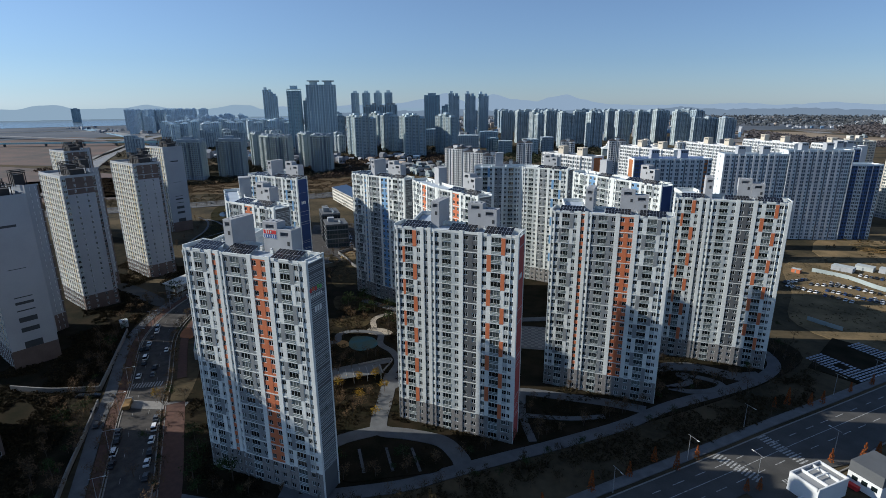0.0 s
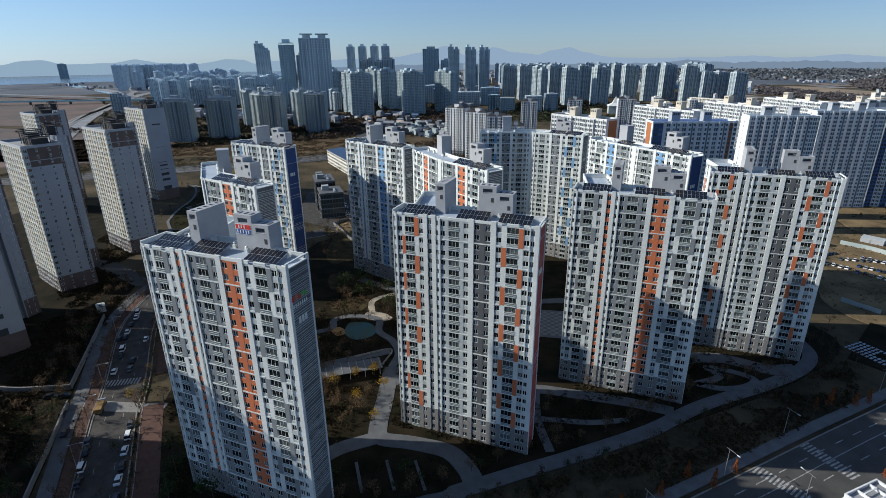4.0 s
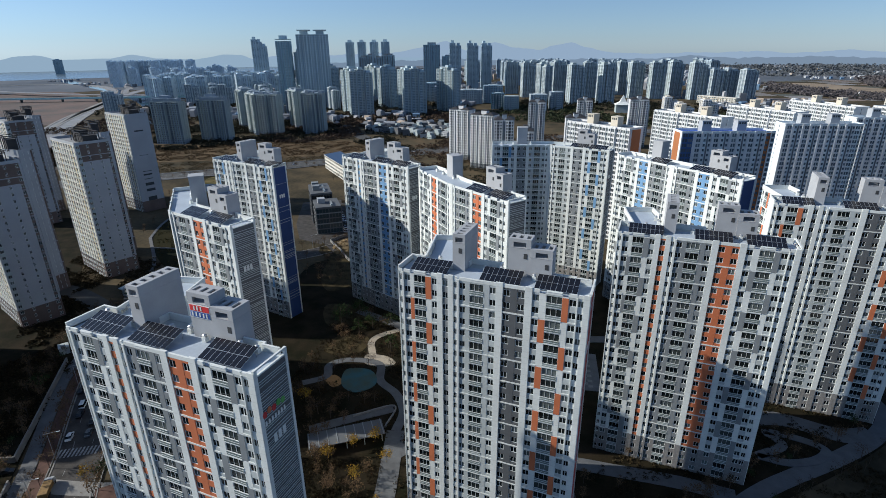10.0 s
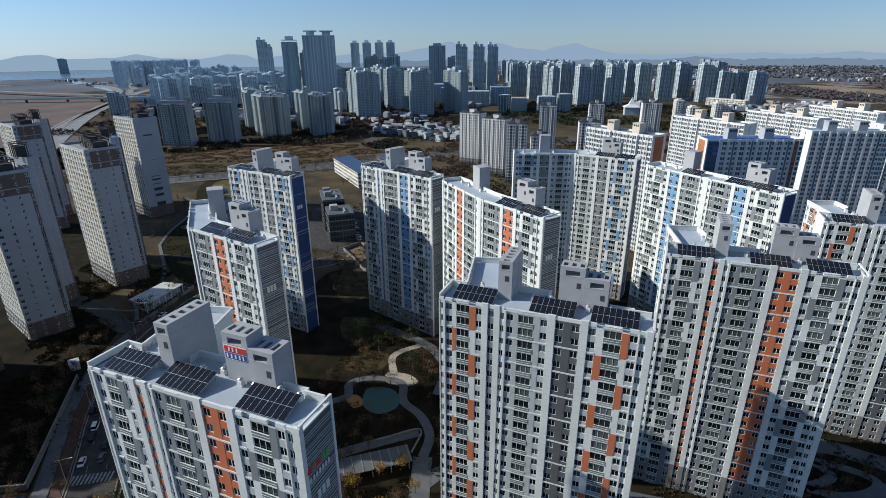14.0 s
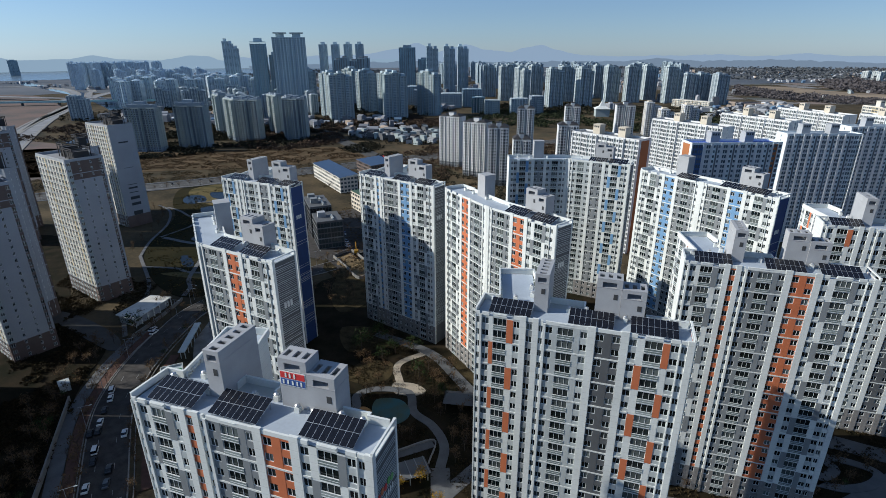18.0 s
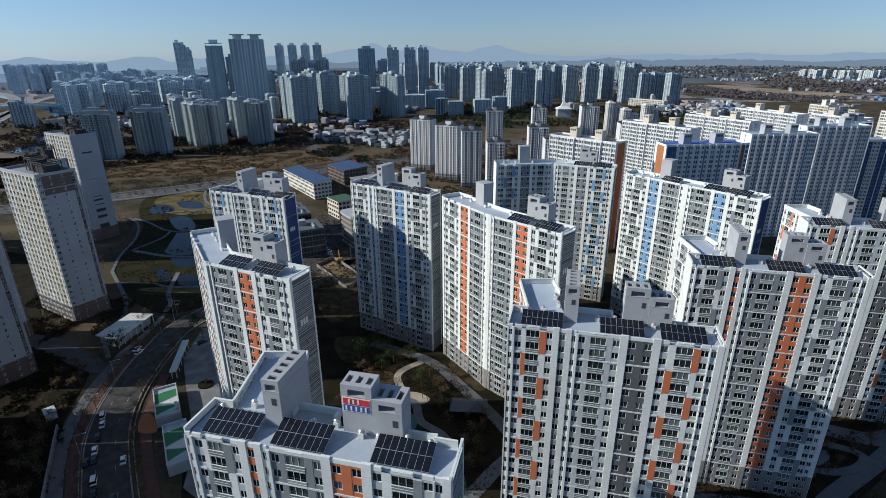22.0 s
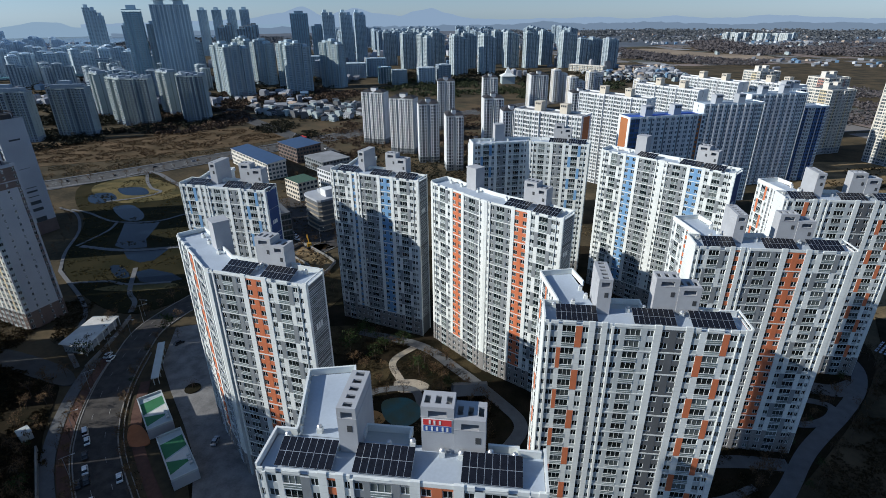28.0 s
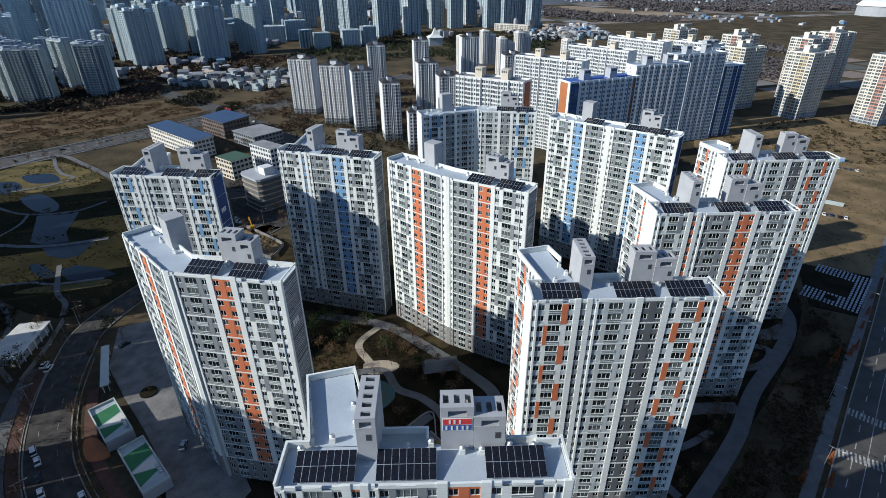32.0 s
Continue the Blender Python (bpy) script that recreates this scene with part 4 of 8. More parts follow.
for pts, half in (([(-337, 288), (-354, 312), (-372, 345), (-398, 374), (-422, 386)], 0.9), ([(-319, 275), (-300, 279), (-287, 277), (-265, 282)], 1.0), ([(-296, 296), (-281, 270), (-271, 260), (-266, 250)], 1.2), ([(-354, 321), (-352, 346), (-357, 363)], 0.9), ([(-351, 321), (-325, 318), (-308, 320), (-287, 327)], 1.6),
                  ([(-409, 383), (-390, 377), (-360, 363), (-331, 366), (-318, 382)], 1.0), ([(-412, 476), (-398, 456), (-382, 438), (-368, 429), (-376, 414), (-396, 402)], 1.3), ([(-330, 420), (-376, 458), (-416, 484), (-440, 452), (-500, 405)], 2.0), ([(-259, 207), (-275, 222), (-291, 251), (-337, 288)], 1.0)):
    structure("pavement", ribbon(Build(), pts, half, 0.11 + 0.01 * next(level), thick=0.2), DARKPAVING, "narrow grey park path", "path")

# The far plain: fields, river, dual roads
patch("field", [(-1900, 700), (-1500, 620), (-1050, 640), (-1100, 780), (-1350, 1000), (-1900, 1250)], 0.0, FIELD, "reddish fallow field on the plain", "field")
patch("field", [(-900, 300), (-620, 420), (-560, 470), (-700, 560), (-900, 600), (-1300, 560)], 0.0, FIELD, "reddish bare field by a river", "field")
patch("field", [(-880, 420), (-700, 400), (-540, 490), (-440, 545), (-345, 640), (-420, 690), (-520, 640), (-640, 570), (-800, 560)], 0.0, material("brown_reed_field", (0.135, 0.095, 0.056), 0.95, vary=0.3, scale=0.05, fine=0.6, second=(0.06, 0.045, 0.025), spec=0.05), "brown reeds and scrub on a flood plain", "field")
patch("field", [(-330, 620), (-220, 520), (-130, 560), (-60, 700), (-150, 900), (-330, 760)], 0.0, material("brown_scrub", (0.12, 0.085, 0.05), 0.95, vary=0.3, scale=0.04, fine=0.5, second=(0.06, 0.055, 0.035), spec=0.05), "brown scrub between roads", "field")
patch("field", [(341, 2185), (459, 2240), (580, 2010), (703, 1892), (667, 1785), (517, 1798), (372, 2008)], 0.0, material("pale_stubble_field", (0.27, 0.215, 0.155), 0.95, vary=0.25, scale=0.01, fine=0.2, spec=0.05), "pale stubble field between woods", "field")
# Haze over the far plain is put into its blue-grey colour
HAZYPLAIN = material("haze_tinted_plain", (0.145, 0.155, 0.172), 0.95, vary=0.3, scale=0.003, fine=0.03, second=(0.085, 0.10, 0.12), spec=0.05)
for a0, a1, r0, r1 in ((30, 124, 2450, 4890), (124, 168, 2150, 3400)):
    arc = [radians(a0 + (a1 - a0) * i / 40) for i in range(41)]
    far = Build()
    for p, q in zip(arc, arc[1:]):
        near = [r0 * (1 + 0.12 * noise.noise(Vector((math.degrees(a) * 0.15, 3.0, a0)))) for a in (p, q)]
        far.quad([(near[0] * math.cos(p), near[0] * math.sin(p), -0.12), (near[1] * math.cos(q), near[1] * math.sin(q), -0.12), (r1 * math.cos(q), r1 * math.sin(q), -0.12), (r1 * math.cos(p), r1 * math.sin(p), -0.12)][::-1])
    structure("field", far, HAZYPLAIN, "far plain of fields and woods, tinted blue-grey for haze", "field")
structure("river", ribbon(Build(), [(-2600, 1750), (-1700, 1320), (-1180, 1015), (-995, 838), (-850, 690), (-790, 610)], 26, 0.02, thick=0.2), WATER, "calm grey-blue river across the plain", "water")
for pts, half, z in (([(-2600, 1150), (-1560, 1105), (-1320, 1190), (-1150, 1330), (-1000, 1600)], 9, 9.0), ([(-2400, 700), (-1500, 560), (-900, 380), (-700, 300)], 8, 0.06), ([(-1900, 900), (-1400, 1250), (-1300, 1700)], 8, 0.06)):
    structure("road", ribbon(Build(), pts, half, z, thick=1.5), FARTAR, "pale distant highway on the plain", "road")


for pts, half, z in (([(-700, 420), (-865, 563), (-980, 664), (-1119, 792), (-1284, 958), (-1423, 1112), (-1573, 1278), (-1783, 1595)], 12, 0.3), ([(-800, 480), (-999, 657), (-1131, 788), (-1209, 875), (-1364, 1041)], 5, 0.3), ([(-2900, 1330), (-2468, 1400), (-2410, 1492), (-2242, 1539), (-2017, 1494), (-1758, 1352), (-1580, 1206), (-1480, 1090)], 10, 0.4), ([(-2029, 1560), (-1930, 1530), (-1760, 1420), (-1713, 1366), (-1560, 1240)], 6, 0.4)):
    structure("road", ribbon(Build(), pts, half, z, thick=1.0), FARTAR, "grey multi-lane highway across the plain", "road")
    for side in (1, -1):
        structure("verge", ribbon(Build(), pts, 2.2, z + 0.4, shift=side * (half + 2.6), thick=1.0), KERB, "pale concrete barrier along a highway", "barrier")


# The blue girder bridge and the patchwork of fields towards the horizon
BRIDGEBLUE = material("pale_teal_bridge_paint", (0.30, 0.46, 0.48), 0.6, vary=0.1, scale=0.05)
span = thing("bridge", "long pale teal girder bridge on piers over a river", "bridge")
line = [(-1750, 850), (-1396, 1030), (-1229, 1117), (-1080, 1200), (-900, 1300)]
part("deck", ribbon(Build(), line, 8, 9.0, thick=2.2), BRIDGEBLUE, span)
for sh in (7.8, -7.8):
    part("parapet", ribbon(Build(), line, 0.25, 10.3, shift=sh, thick=1.3), BRIDGEBLUE, span)
for q in smooth(line, 8)[::2]:
    part("pier", Build().box(q.x - 2, q.x + 2, q.y - 2, q.y + 2, -0.3, 6.8, 0), PAVING, span)
# Mosaic tones: winter field colours, raised and greyed somewhat for haze
FIELDS = bpy.data.materials.new("winter_field_mosaic")
FIELDS.use_nodes = True
fn = FIELDS.node_tree
geo, ramp = fn.nodes.new("ShaderNodeNewGeometry"), fn.nodes.new("ShaderNodeValToRGB")
stops = ((0.0, (0.075, 0.08, 0.065)), (0.25, (0.19, 0.145, 0.12)), (0.5, (0.17, 0.155, 0.14)), (0.7, (0.125, 0.12, 0.11)), (0.88, (0.22, 0.215, 0.21)))
while len(ramp.color_ramp.elements) < len(stops):
    ramp.color_ramp.elements.new(0.5)
for e, (p, c) in zip(ramp.color_ramp.elements, stops):
    e.position, e.color = p, (*c, 1)
ramp.color_ramp.interpolation = "CONSTANT"
fn.links.new(geo.outputs["Random Per Island"], ramp.inputs[0]); fn.links.new(ramp.outputs[0], fn.nodes["Principled BSDF"].inputs["Base Color"])
fn.nodes["Principled BSDF"].inputs["Roughness"].default_value = 0.95
mos, mr = Build(), random.Random(21)
for ox, oy, nx, ny, w, d, turn in ((150, 1500, 26, 34, 70, 64, 12), (-3300, 700, 30, 28, 74, 52, 28), (-1100, 2500, 20, 16, 60, 80, 20), (150, 620, 9, 9, 56, 48, 16)):
    m = pose(ox, oy, 0, 0, 0, turn)
    for i in range(nx):
        for j in range(ny):
            if mr.random() < 0.62:
                x0, y0, x1, y1 = i * w + mr.uniform(2, 9), j * d + mr.uniform(2, 9), (i + 1) * w * 1.0 - mr.uniform(1, 6), (j + 1) * d - mr.uniform(1, 6)
                z = -0.2 + 0.03 * mr.random()
                mos.quad([tuple(m @ Vector(q)) for q in ((x0, y0, z), (x1, y0, z), (x1, y1, z), (x0, y1, z))])
tagged(new("fields", mos.mesh("fields", FIELDS)), "patchwork of brown and tan winter fields", "fields", kind="stuff")


# ---- neighbouring and distant buildings ----
BEIGE = material("beige_render", (0.56, 0.50, 0.40), 0.8, vary=0.1, scale=0.1, fine=2)
CREAM = material("cream_render", (0.62, 0.585, 0.51), 0.8, vary=0.08, scale=0.1, fine=2)
PALE = material("pale_grey_render", (0.35, 0.365, 0.385), 0.8, vary=0.08, scale=0.08, fine=2)
BROWN = material("brown_cladding", (0.13, 0.095, 0.08), 0.8, vary=0.15, scale=0.2, fine=2)
UMBER = material("dark_brown_roof_metal", (0.032, 0.030, 0.031), 0.7, vary=0.15, scale=0.3)
YELLOW = material("yellow_render", (0.58, 0.49, 0.32), 0.8, vary=0.1, scale=0.1)
BLUEGREY = material("deep_blue_render", (0.08, 0.13, 0.24), 0.8, vary=0.1, scale=0.1)
RUST = material("rust_orange_render", (0.35, 0.135, 0.05), 0.8, vary=0.1, scale=0.1)
GREENISH = material("grey_green_render", (0.33, 0.38, 0.38), 0.8, vary=0.1, scale=0.1)
PALEGREEN = material("pale_grey_green_render", (0.33, 0.375, 0.365), 0.8, vary=0.1, scale=0.1)
SLATE = material("blue_grey_render", (0.24, 0.29, 0.34), 0.8, vary=0.1, scale=0.1)
# SHADE: the white estate's walls, tinted blue for their shaded wing
SHADE = material("shade_blue_wall_render", (0.66, 0.71, 0.72), 0.8, vary=0.08, scale=0.1, fine=2)
OFFWHITE = material("off_white_render", (0.62, 0.625, 0.62), 0.8, vary=0.08, scale=0.1, fine=2)
DEEPBLUE = material("deep_blue_panel_render", (0.06, 0.12, 0.27), 0.75, vary=0.1, scale=0.1)
SALMON = material("brick_red_stripe_render", (0.46, 0.25, 0.20), 0.8, vary=0.1, scale=0.1)
BLUEROOF = material("bright_blue_roof_coating", (0.05, 0.11, 0.42), 0.6, vary=0.15, scale=0.1)
FARGLASS = glass_material("distant_glazing", (0.03, 0.04, 0.048), (0.10, 0.125, 0.14), rough=0.2)
# PALEGLASS is paled as if sunlit, DIMGLASS blued for the shaded wing
PALEGLASS = glass_material("sun_paled_glazing", (0.075, 0.09, 0.10), (0.24, 0.265, 0.27), rough=0.2)
DIMGLASS = glass_material("shade_blue_glazing", (0.085, 0.115, 0.145), (0.22, 0.26, 0.29), rough=0.2)
TEAL = material("teal_curtain_wall", (0.06, 0.12, 0.15), 0.25, vary=0.15, scale=0.05, spec=0.6)
ROOFGREY = material("grey_roof", (0.24, 0.245, 0.25), 0.85, vary=0.2, scale=0.1, fine=1)
rnd = random.Random(7)


def grid_side(b, m, width, z0, floors, rise, cols, wall=0, accent=(), gap=0.55, win=0.5, depth=0.35, accent_mat=1):
    """One skin with a window opening and its reveals in every bay and storey; m: the side's own axes."""
    bay = width / cols
    xs, zs = [0.0], [z0]
    for i in range(cols):
        xs += [i * bay + bay * gap / 2, (i + 1) * bay - bay * gap / 2]
    for f in range(floors):
        lo = z0 + f * rise + rise * (1 - win) * 0.6
        zs += [lo, lo + rise * win]
    xs.append(width); zs.append(z0 + floors * rise)
    n, k = len(xs), len(b.v)
    off = n * len(zs)
    b.v += [tuple(m @ Vector((x, 0, z))) for z in zs for x in xs] + [tuple(m @ Vector((x, depth, z))) for z in zs for x in xs]
    for r in range(len(zs) - 1):
        for c in range(n - 1):
            q = [k + r * n + c, k + r * n + c + 1, k + (r + 1) * n + c + 1, k + (r + 1) * n + c]
            mt = accent_mat if (c + 1) // 2 in accent or c // 2 in accent else wall
            if r % 2 and c % 2:
                for i in range(4):
                    j = (i + 1) % 4
                    b.f.append((q[i], q[j], q[j] + off, q[i] + off)); b.m.append(mt)
            else:
                b.f.append(tuple(q)); b.m.append(mt)


def strip_side(b, g, m, width, z0, floors, rise, pattern, out=0.8, depth=0.4, kinds=None):
    """A front made of upright strips, repeated to fill the width; every other repeat stands proud. m: the side's own axes.
    A strip: width, kind (p pier, q plain, w wide window, n narrow window, r recess) and wall material; g collects one pane a window."""
    total = sum(q[0] for q in pattern)
    n = max(1, round(width / total))
    s, x, h = width / (n * total), 0.0, z0 + floors * rise

    def quad(to, pts, mt=0):
        to.quad([m @ Vector(p) for p in pts], mt)
    for k in range(n):
        o = -out if k % 2 and n > 1 else 0.0
        start = x
        for wd, kind, mt in (pattern if k % 2 == 0 else pattern[::-1]):
            x0, x1 = x, x + wd * s
            x = x1
            if kind == "p":
                b.box(x0, x1, o - 0.3, o + 0.05, z0, h + 0.9, mt, "bd", m)
            elif kind == "q":
                quad(b, [(x0, o, z0), (x1, o, z0), (x1, o, h), (x0, o, h)], mt)
            elif kind == "r":
                quad(b, [(x0, o + 1.2, z0), (x1, o + 1.2, z0), (x1, o + 1.2, h), (x0, o + 1.2, h)], mt)
                quad(b, [(x0, o, z0), (x0, o + 1.2, z0), (x0, o + 1.2, h), (x0, o, h)], mt)
                quad(b, [(x1, o + 1.2, z0), (x1, o, z0), (x1, o, h), (x1, o + 1.2, h)], mt)
            else:
                e, lo, hi = (0.06, 0.24, 0.90) if kind == "w" else (0.15, 0.32, 0.86)
                a, c = x0 + (x1 - x0) * e, x1 - (x1 - x0) * e
                quad(b, [(x0, o, z0), (a, o, z0), (a, o, h), (x0, o, h)], mt)
                quad(b, [(c, o, z0), (x1, o, z0), (x1, o, h), (c, o, h)], mt)
                below = z0
                for f in range(floors):
                    l, t = z0 + (f + lo) * rise, z0 + (f + hi) * rise
                    quad(b, [(a, o, below), (c, o, below), (c, o, l), (a, o, l)], mt)
                    quad(b, [(a, o, l), (c, o, l), (c, o + depth, l), (a, o + depth, l)], mt)
                    quad(b, [(a, o, l), (a, o + depth, l), (a, o + depth, t), (a, o, t)], mt)
                    quad(b, [(c, o + depth, l), (c, o, l), (c, o, t), (c, o + depth, t)], mt)
                    quad(g, [(a, o + depth, l), (c, o + depth, l), (c, o + depth, t), (a, o + depth, t)])
                    if kind == "w" and c - a > 2.2:
                        b.box((a + c) / 2 - 0.08, (a + c) / 2 + 0.08, o + 0.1, o + depth, l, t, mt, "bud", m)
                    below = t
                quad(b, [(a, o, below), (c, o, below), (c, o, h), (a, o, h)], mt)
        if o:
            for xx in (start, x):
                quad(b, [(xx, o, z0), (xx, 0.3, z0), (xx, 0.3, h), (xx, o, h)] if xx == start else [(xx, 0.3, z0), (xx, o, z0), (xx, o, h), (xx, 0.3, h)], pattern[0][2])
            quad(b, [(start, o, h), (x, o, h), (x, 0.4, h), (start, 0.4, h)], pattern[0][2])


P_WHITE = [(0.5, "p", 0), (3.0, "w", 0), (0.4, "p", 0), (1.9, "n", 0), (1.9, "n", 1), (0.4, "p", 0), (3.0, "w", 0)]
P_SHADE = [(1.2, "p", 2), (2.6, "w", 2), (1.1, "p", 2), (1.7, "n", 0), (0.9, "r", 3), (1.7, "n", 2)]
P_POINT = [(0.6, "q", 0), (1.7, "n", 0), (0.5, "p", 0), (2.3, "w", 1), (0.5, "p", 0), (1.7, "n", 0), (0.6, "q", 0), (1.3, "r", 2)]
P_GREEN = [(0.8, "p", 0), (3.2, "w", 1), (0.8, "p", 0), (2.2, "n", 0), (1.0, "r", 1), (2.2, "n", 0)]
P_BEIGE = [(0.4, "p", 0), (3.0, "w", 0), (0.3, "p", 0), (3.0, "w", 0), (1.6, "n", 1)]
P_END = [(2.6, "q", 0), (1.3, "n", 0), (3.2, "q", 0), (1.3, "n", 0), (2.6, "q", 0)]


def block(name, label, x, y, angle, w, d, floors, rise=2.85, mats=(WHITE, LIGHT, WHITE, SLATE), pattern=P_WHITE, end=P_END, ends=None, glass=None, crown="flat", base=0, base_mat=None, group="", category="apartment tower", roof=ROOFGREY, out=0.8, head=LIGHT, mix=0):
    """A slab built of window strips. (x, y): the front left corner; the front runs along its x and looks to -y. ends: strips of the west and east end walls."""
    t = thing(name, label, category, pose(x, y, 0, 0, 0, angle), group)
    h = floors * rise
    glazing = Build()
    sides = (("front_wall", Matrix.Identity(4), w, pattern), ("east_wall", pose(w, 0, 0, 0, 0, 90), d, ends[1] if ends else end), ("west_wall", pose(0, d, 0, 0, 0, 270), d, ends[0] if ends else end))
    for key, m, width, pat in sides:
        b = Build()
        strip_side(b, glazing, m, width, base * rise, floors - base, rise, pat, out if key[0] == "f" else 0)
        part(key, b, list(mats), t)
        if base:
            g_ = Build()
            strip_side(g_, glazing, m, width, 0, base, rise, [(q[0], q[1], 0) for q in pat], out if key[0] == "f" else 0)
            part("base_wall", g_, base_mat or mats[1], t, kind="stuff")
    part("rear_wall", Build().box(0.1, w - 0.1, d - 0.4, d, 0, h, 0, "d"), mats[0], t)
    part("glazing", glazing, glass or FARGLASS, t, kind="stuff")
    part("roof", Build().box(0.1, w - 0.1, 0.1, d - 0.1, h - 0.05, h + 0.1, 0), roof, t)
    parapet(t, [(0.2, 0.2), (w - 0.2, 0.2), (w - 0.2, d - 0.2), (0.2, d - 0.2), (0.2, 0.5)], 1.2, 0.35, h, mats[0])
    if crown == "heads":
        for cx in (0.3, 0.68):
            c = Build().box(w * cx - 2.6, w * cx + 2.6, d * 0.4, d * 0.4 + 5.5, h, h + 6.0, 0)
            c.box(w * cx - 2.8, w * cx + 2.8, d * 0.4 - 0.2, d * 0.4 + 5.7, h + 6.0, h + 6.4, 0)
            for k in range(3):
                c.box(w * cx - 1.9 + k * 1.4, w * cx - 0.9 + k * 1.4, d * 0.4 - 0.05, d * 0.4, h + 4.4, h + 5.6, 1, "b")
            part("plant_room", c, [head, LOUVRE], t)
    elif crown == "steps":
        c = Build()
        k = 0
        xx = 1.0
        while xx < w - 3:
            c.box(xx, xx + w * 0.16, d * 0.12, d * 0.9, h, h + (2.2, 4.4, 3.0)[k % 3], 0)
            xx += w * 0.2
            k += 1
        part("roof_crown", c, mats[1], t)
    elif crown == "frame":
        c = Build().box(w * 0.1, w * 0.9, d * 0.1, d * 0.9, h, h + 4.6, 0)
        for z in (h + 0.3, h + 2.6, h + 5.2):
            c.box(-0.2, w + 0.2, -1.0, -0.5, z, z + 0.5, 0); c.box(-0.2, w + 0.2, d + 0.5, d + 1.0, z, z + 0.5, 0)
            c.box(-0.7, -0.2, -1.0, d + 1.0, z, z + 0.5, 0); c.box(w + 0.2, w + 0.7, -1.0, d + 1.0, z, z + 0.5, 0)
        for k in range(7):
            c.box(w * k / 6 - 0.2, w * k / 6 + 0.2, -0.9, -0.5, h - 5.6, h + 5.6, 0)
        c.box(w * 0.3, w * 0.6, d * 0.3, d * 0.8, h + 4.6, h + 8.5, 0)
        part("roof_crown", c, SLATE, t, "dark slate open roof frame")
    elif crown == "hip":
        c = Build()
        for x0, x1 in ((0, w * 0.44), (w * 0.56, w)):
            n = len(c.v)
            c.v += [(x0 - 0.4, -0.9, h + 1.3), (x1 + 0.4, -0.9, h + 1.3), (x1 + 0.4, d + 0.4, h + 1.3), (x0 - 0.4, d + 0.4, h + 1.3), ((x0 + x1) / 2, d * 0.35, h + 4.0), ((x0 + x1) / 2, d * 0.65, h + 4.0)]
            c.f += [(n, n + 1, n + 4), (n + 1, n + 2, n + 5, n + 4), (n + 2, n + 3, n + 5), (n + 3, n, n + 4, n + 5)]; c.m += [0] * 4
        part("pitched_roof", c, UMBER, t)
        part("plant_room", Build().box(w * 0.38, w * 0.62, d * 0.3, d * 0.3 + 6, h, h + 5.2, 0).box(w * 0.36, w * 0.64, d * 0.3 - 0.4, d * 0.3 + 6.4, h + 5.2, h + 5.6, 1), [head, UMBER], t)
    return t


LOUVRE = material("dark_louvre", (0.04, 0.045, 0.05), 0.6)


# West: tall pale towers with brown crowns
WL = "tall pale apartment tower with brown base and dark roof crown"
WPAL = [PALE, PALE, BEIGE, GREENISH, YELLOW, BROWN, BROWN, CREAM]
WSCHEME = {"edge": 3, "edge2": 5, "side": 0, "mid": 7, "wide": 0, "strip": 2, "alt": 0, "alt2": 4, "top": 5}
WFRONT = [(0.0, 0.6, "p", 0)] + [q for i in range(9) for q in ((0.6 + i * 3.5, 2.9 + i * 3.5, "b", ("strip", "mid", "mid", "edge", "mid")[i % 5]), (2.9 + i * 3.5, 4.1 + i * 3.5, "c", ("mid", "mid", "alt2", "mid", "mid")[i % 5]))] + [(32.1, 33.6, "w", "edge"), (33.6, 34.0, "p", 0)]
WEND = [(0.0, 0.5, "p", 0), (0.5, 2.2, "w", "edge"), (2.2, 5.4, "c", "wide"), (5.4, 6.3, "w", "wide"), (6.3, 10.6, "c", "wide"), (10.6, 11.5, "w", "wide"), (11.5, 14.8, "c", "wide"), (14.8, 16.2, "w", "edge2"), (16.2, 17.0, "p", 0)]
WREAR = [(0.0, 4.2, "c", "wide"), (4.2, 5.0, "w", "wide"), (5.0, 9.6, "c", "wide"), (9.6, 10.4, "w", "wide"), (10.4, 12.0, "c", "wide"), (12.0, 14.0, "c", "edge2")]


def crown_on(t, x0, y0, w, d, z, h):
    c = Build().box(x0, x0 + w, y0, y0 + d, z, z + h, 0)
    part("roof_room", c, UMBER, t, "dark brown roof room")
    for k in (0.5, 1.4):
        rail = [(x0 - 0.7, y0 - 0.7), (x0 + w + 0.7, y0 - 0.7), (x0 + w + 0.7, y0 + d + 0.7), (x0 - 0.7, y0 + d + 0.7), (x0 - 0.7, y0 - 0.4)]
        parapet(t, rail, 0.35, 0.3, z + h + k, UMBER)
    for px_ in (x0 - 0.7, x0 + w / 2, x0 + w + 0.4):
        for py_ in (y0 - 0.7, y0 + d + 0.4):
            part("post", Build().box(px_, px_ + 0.3, py_, py_ + 0.3, z, z + h + 1.8, 0, "d"), UMBER, t)


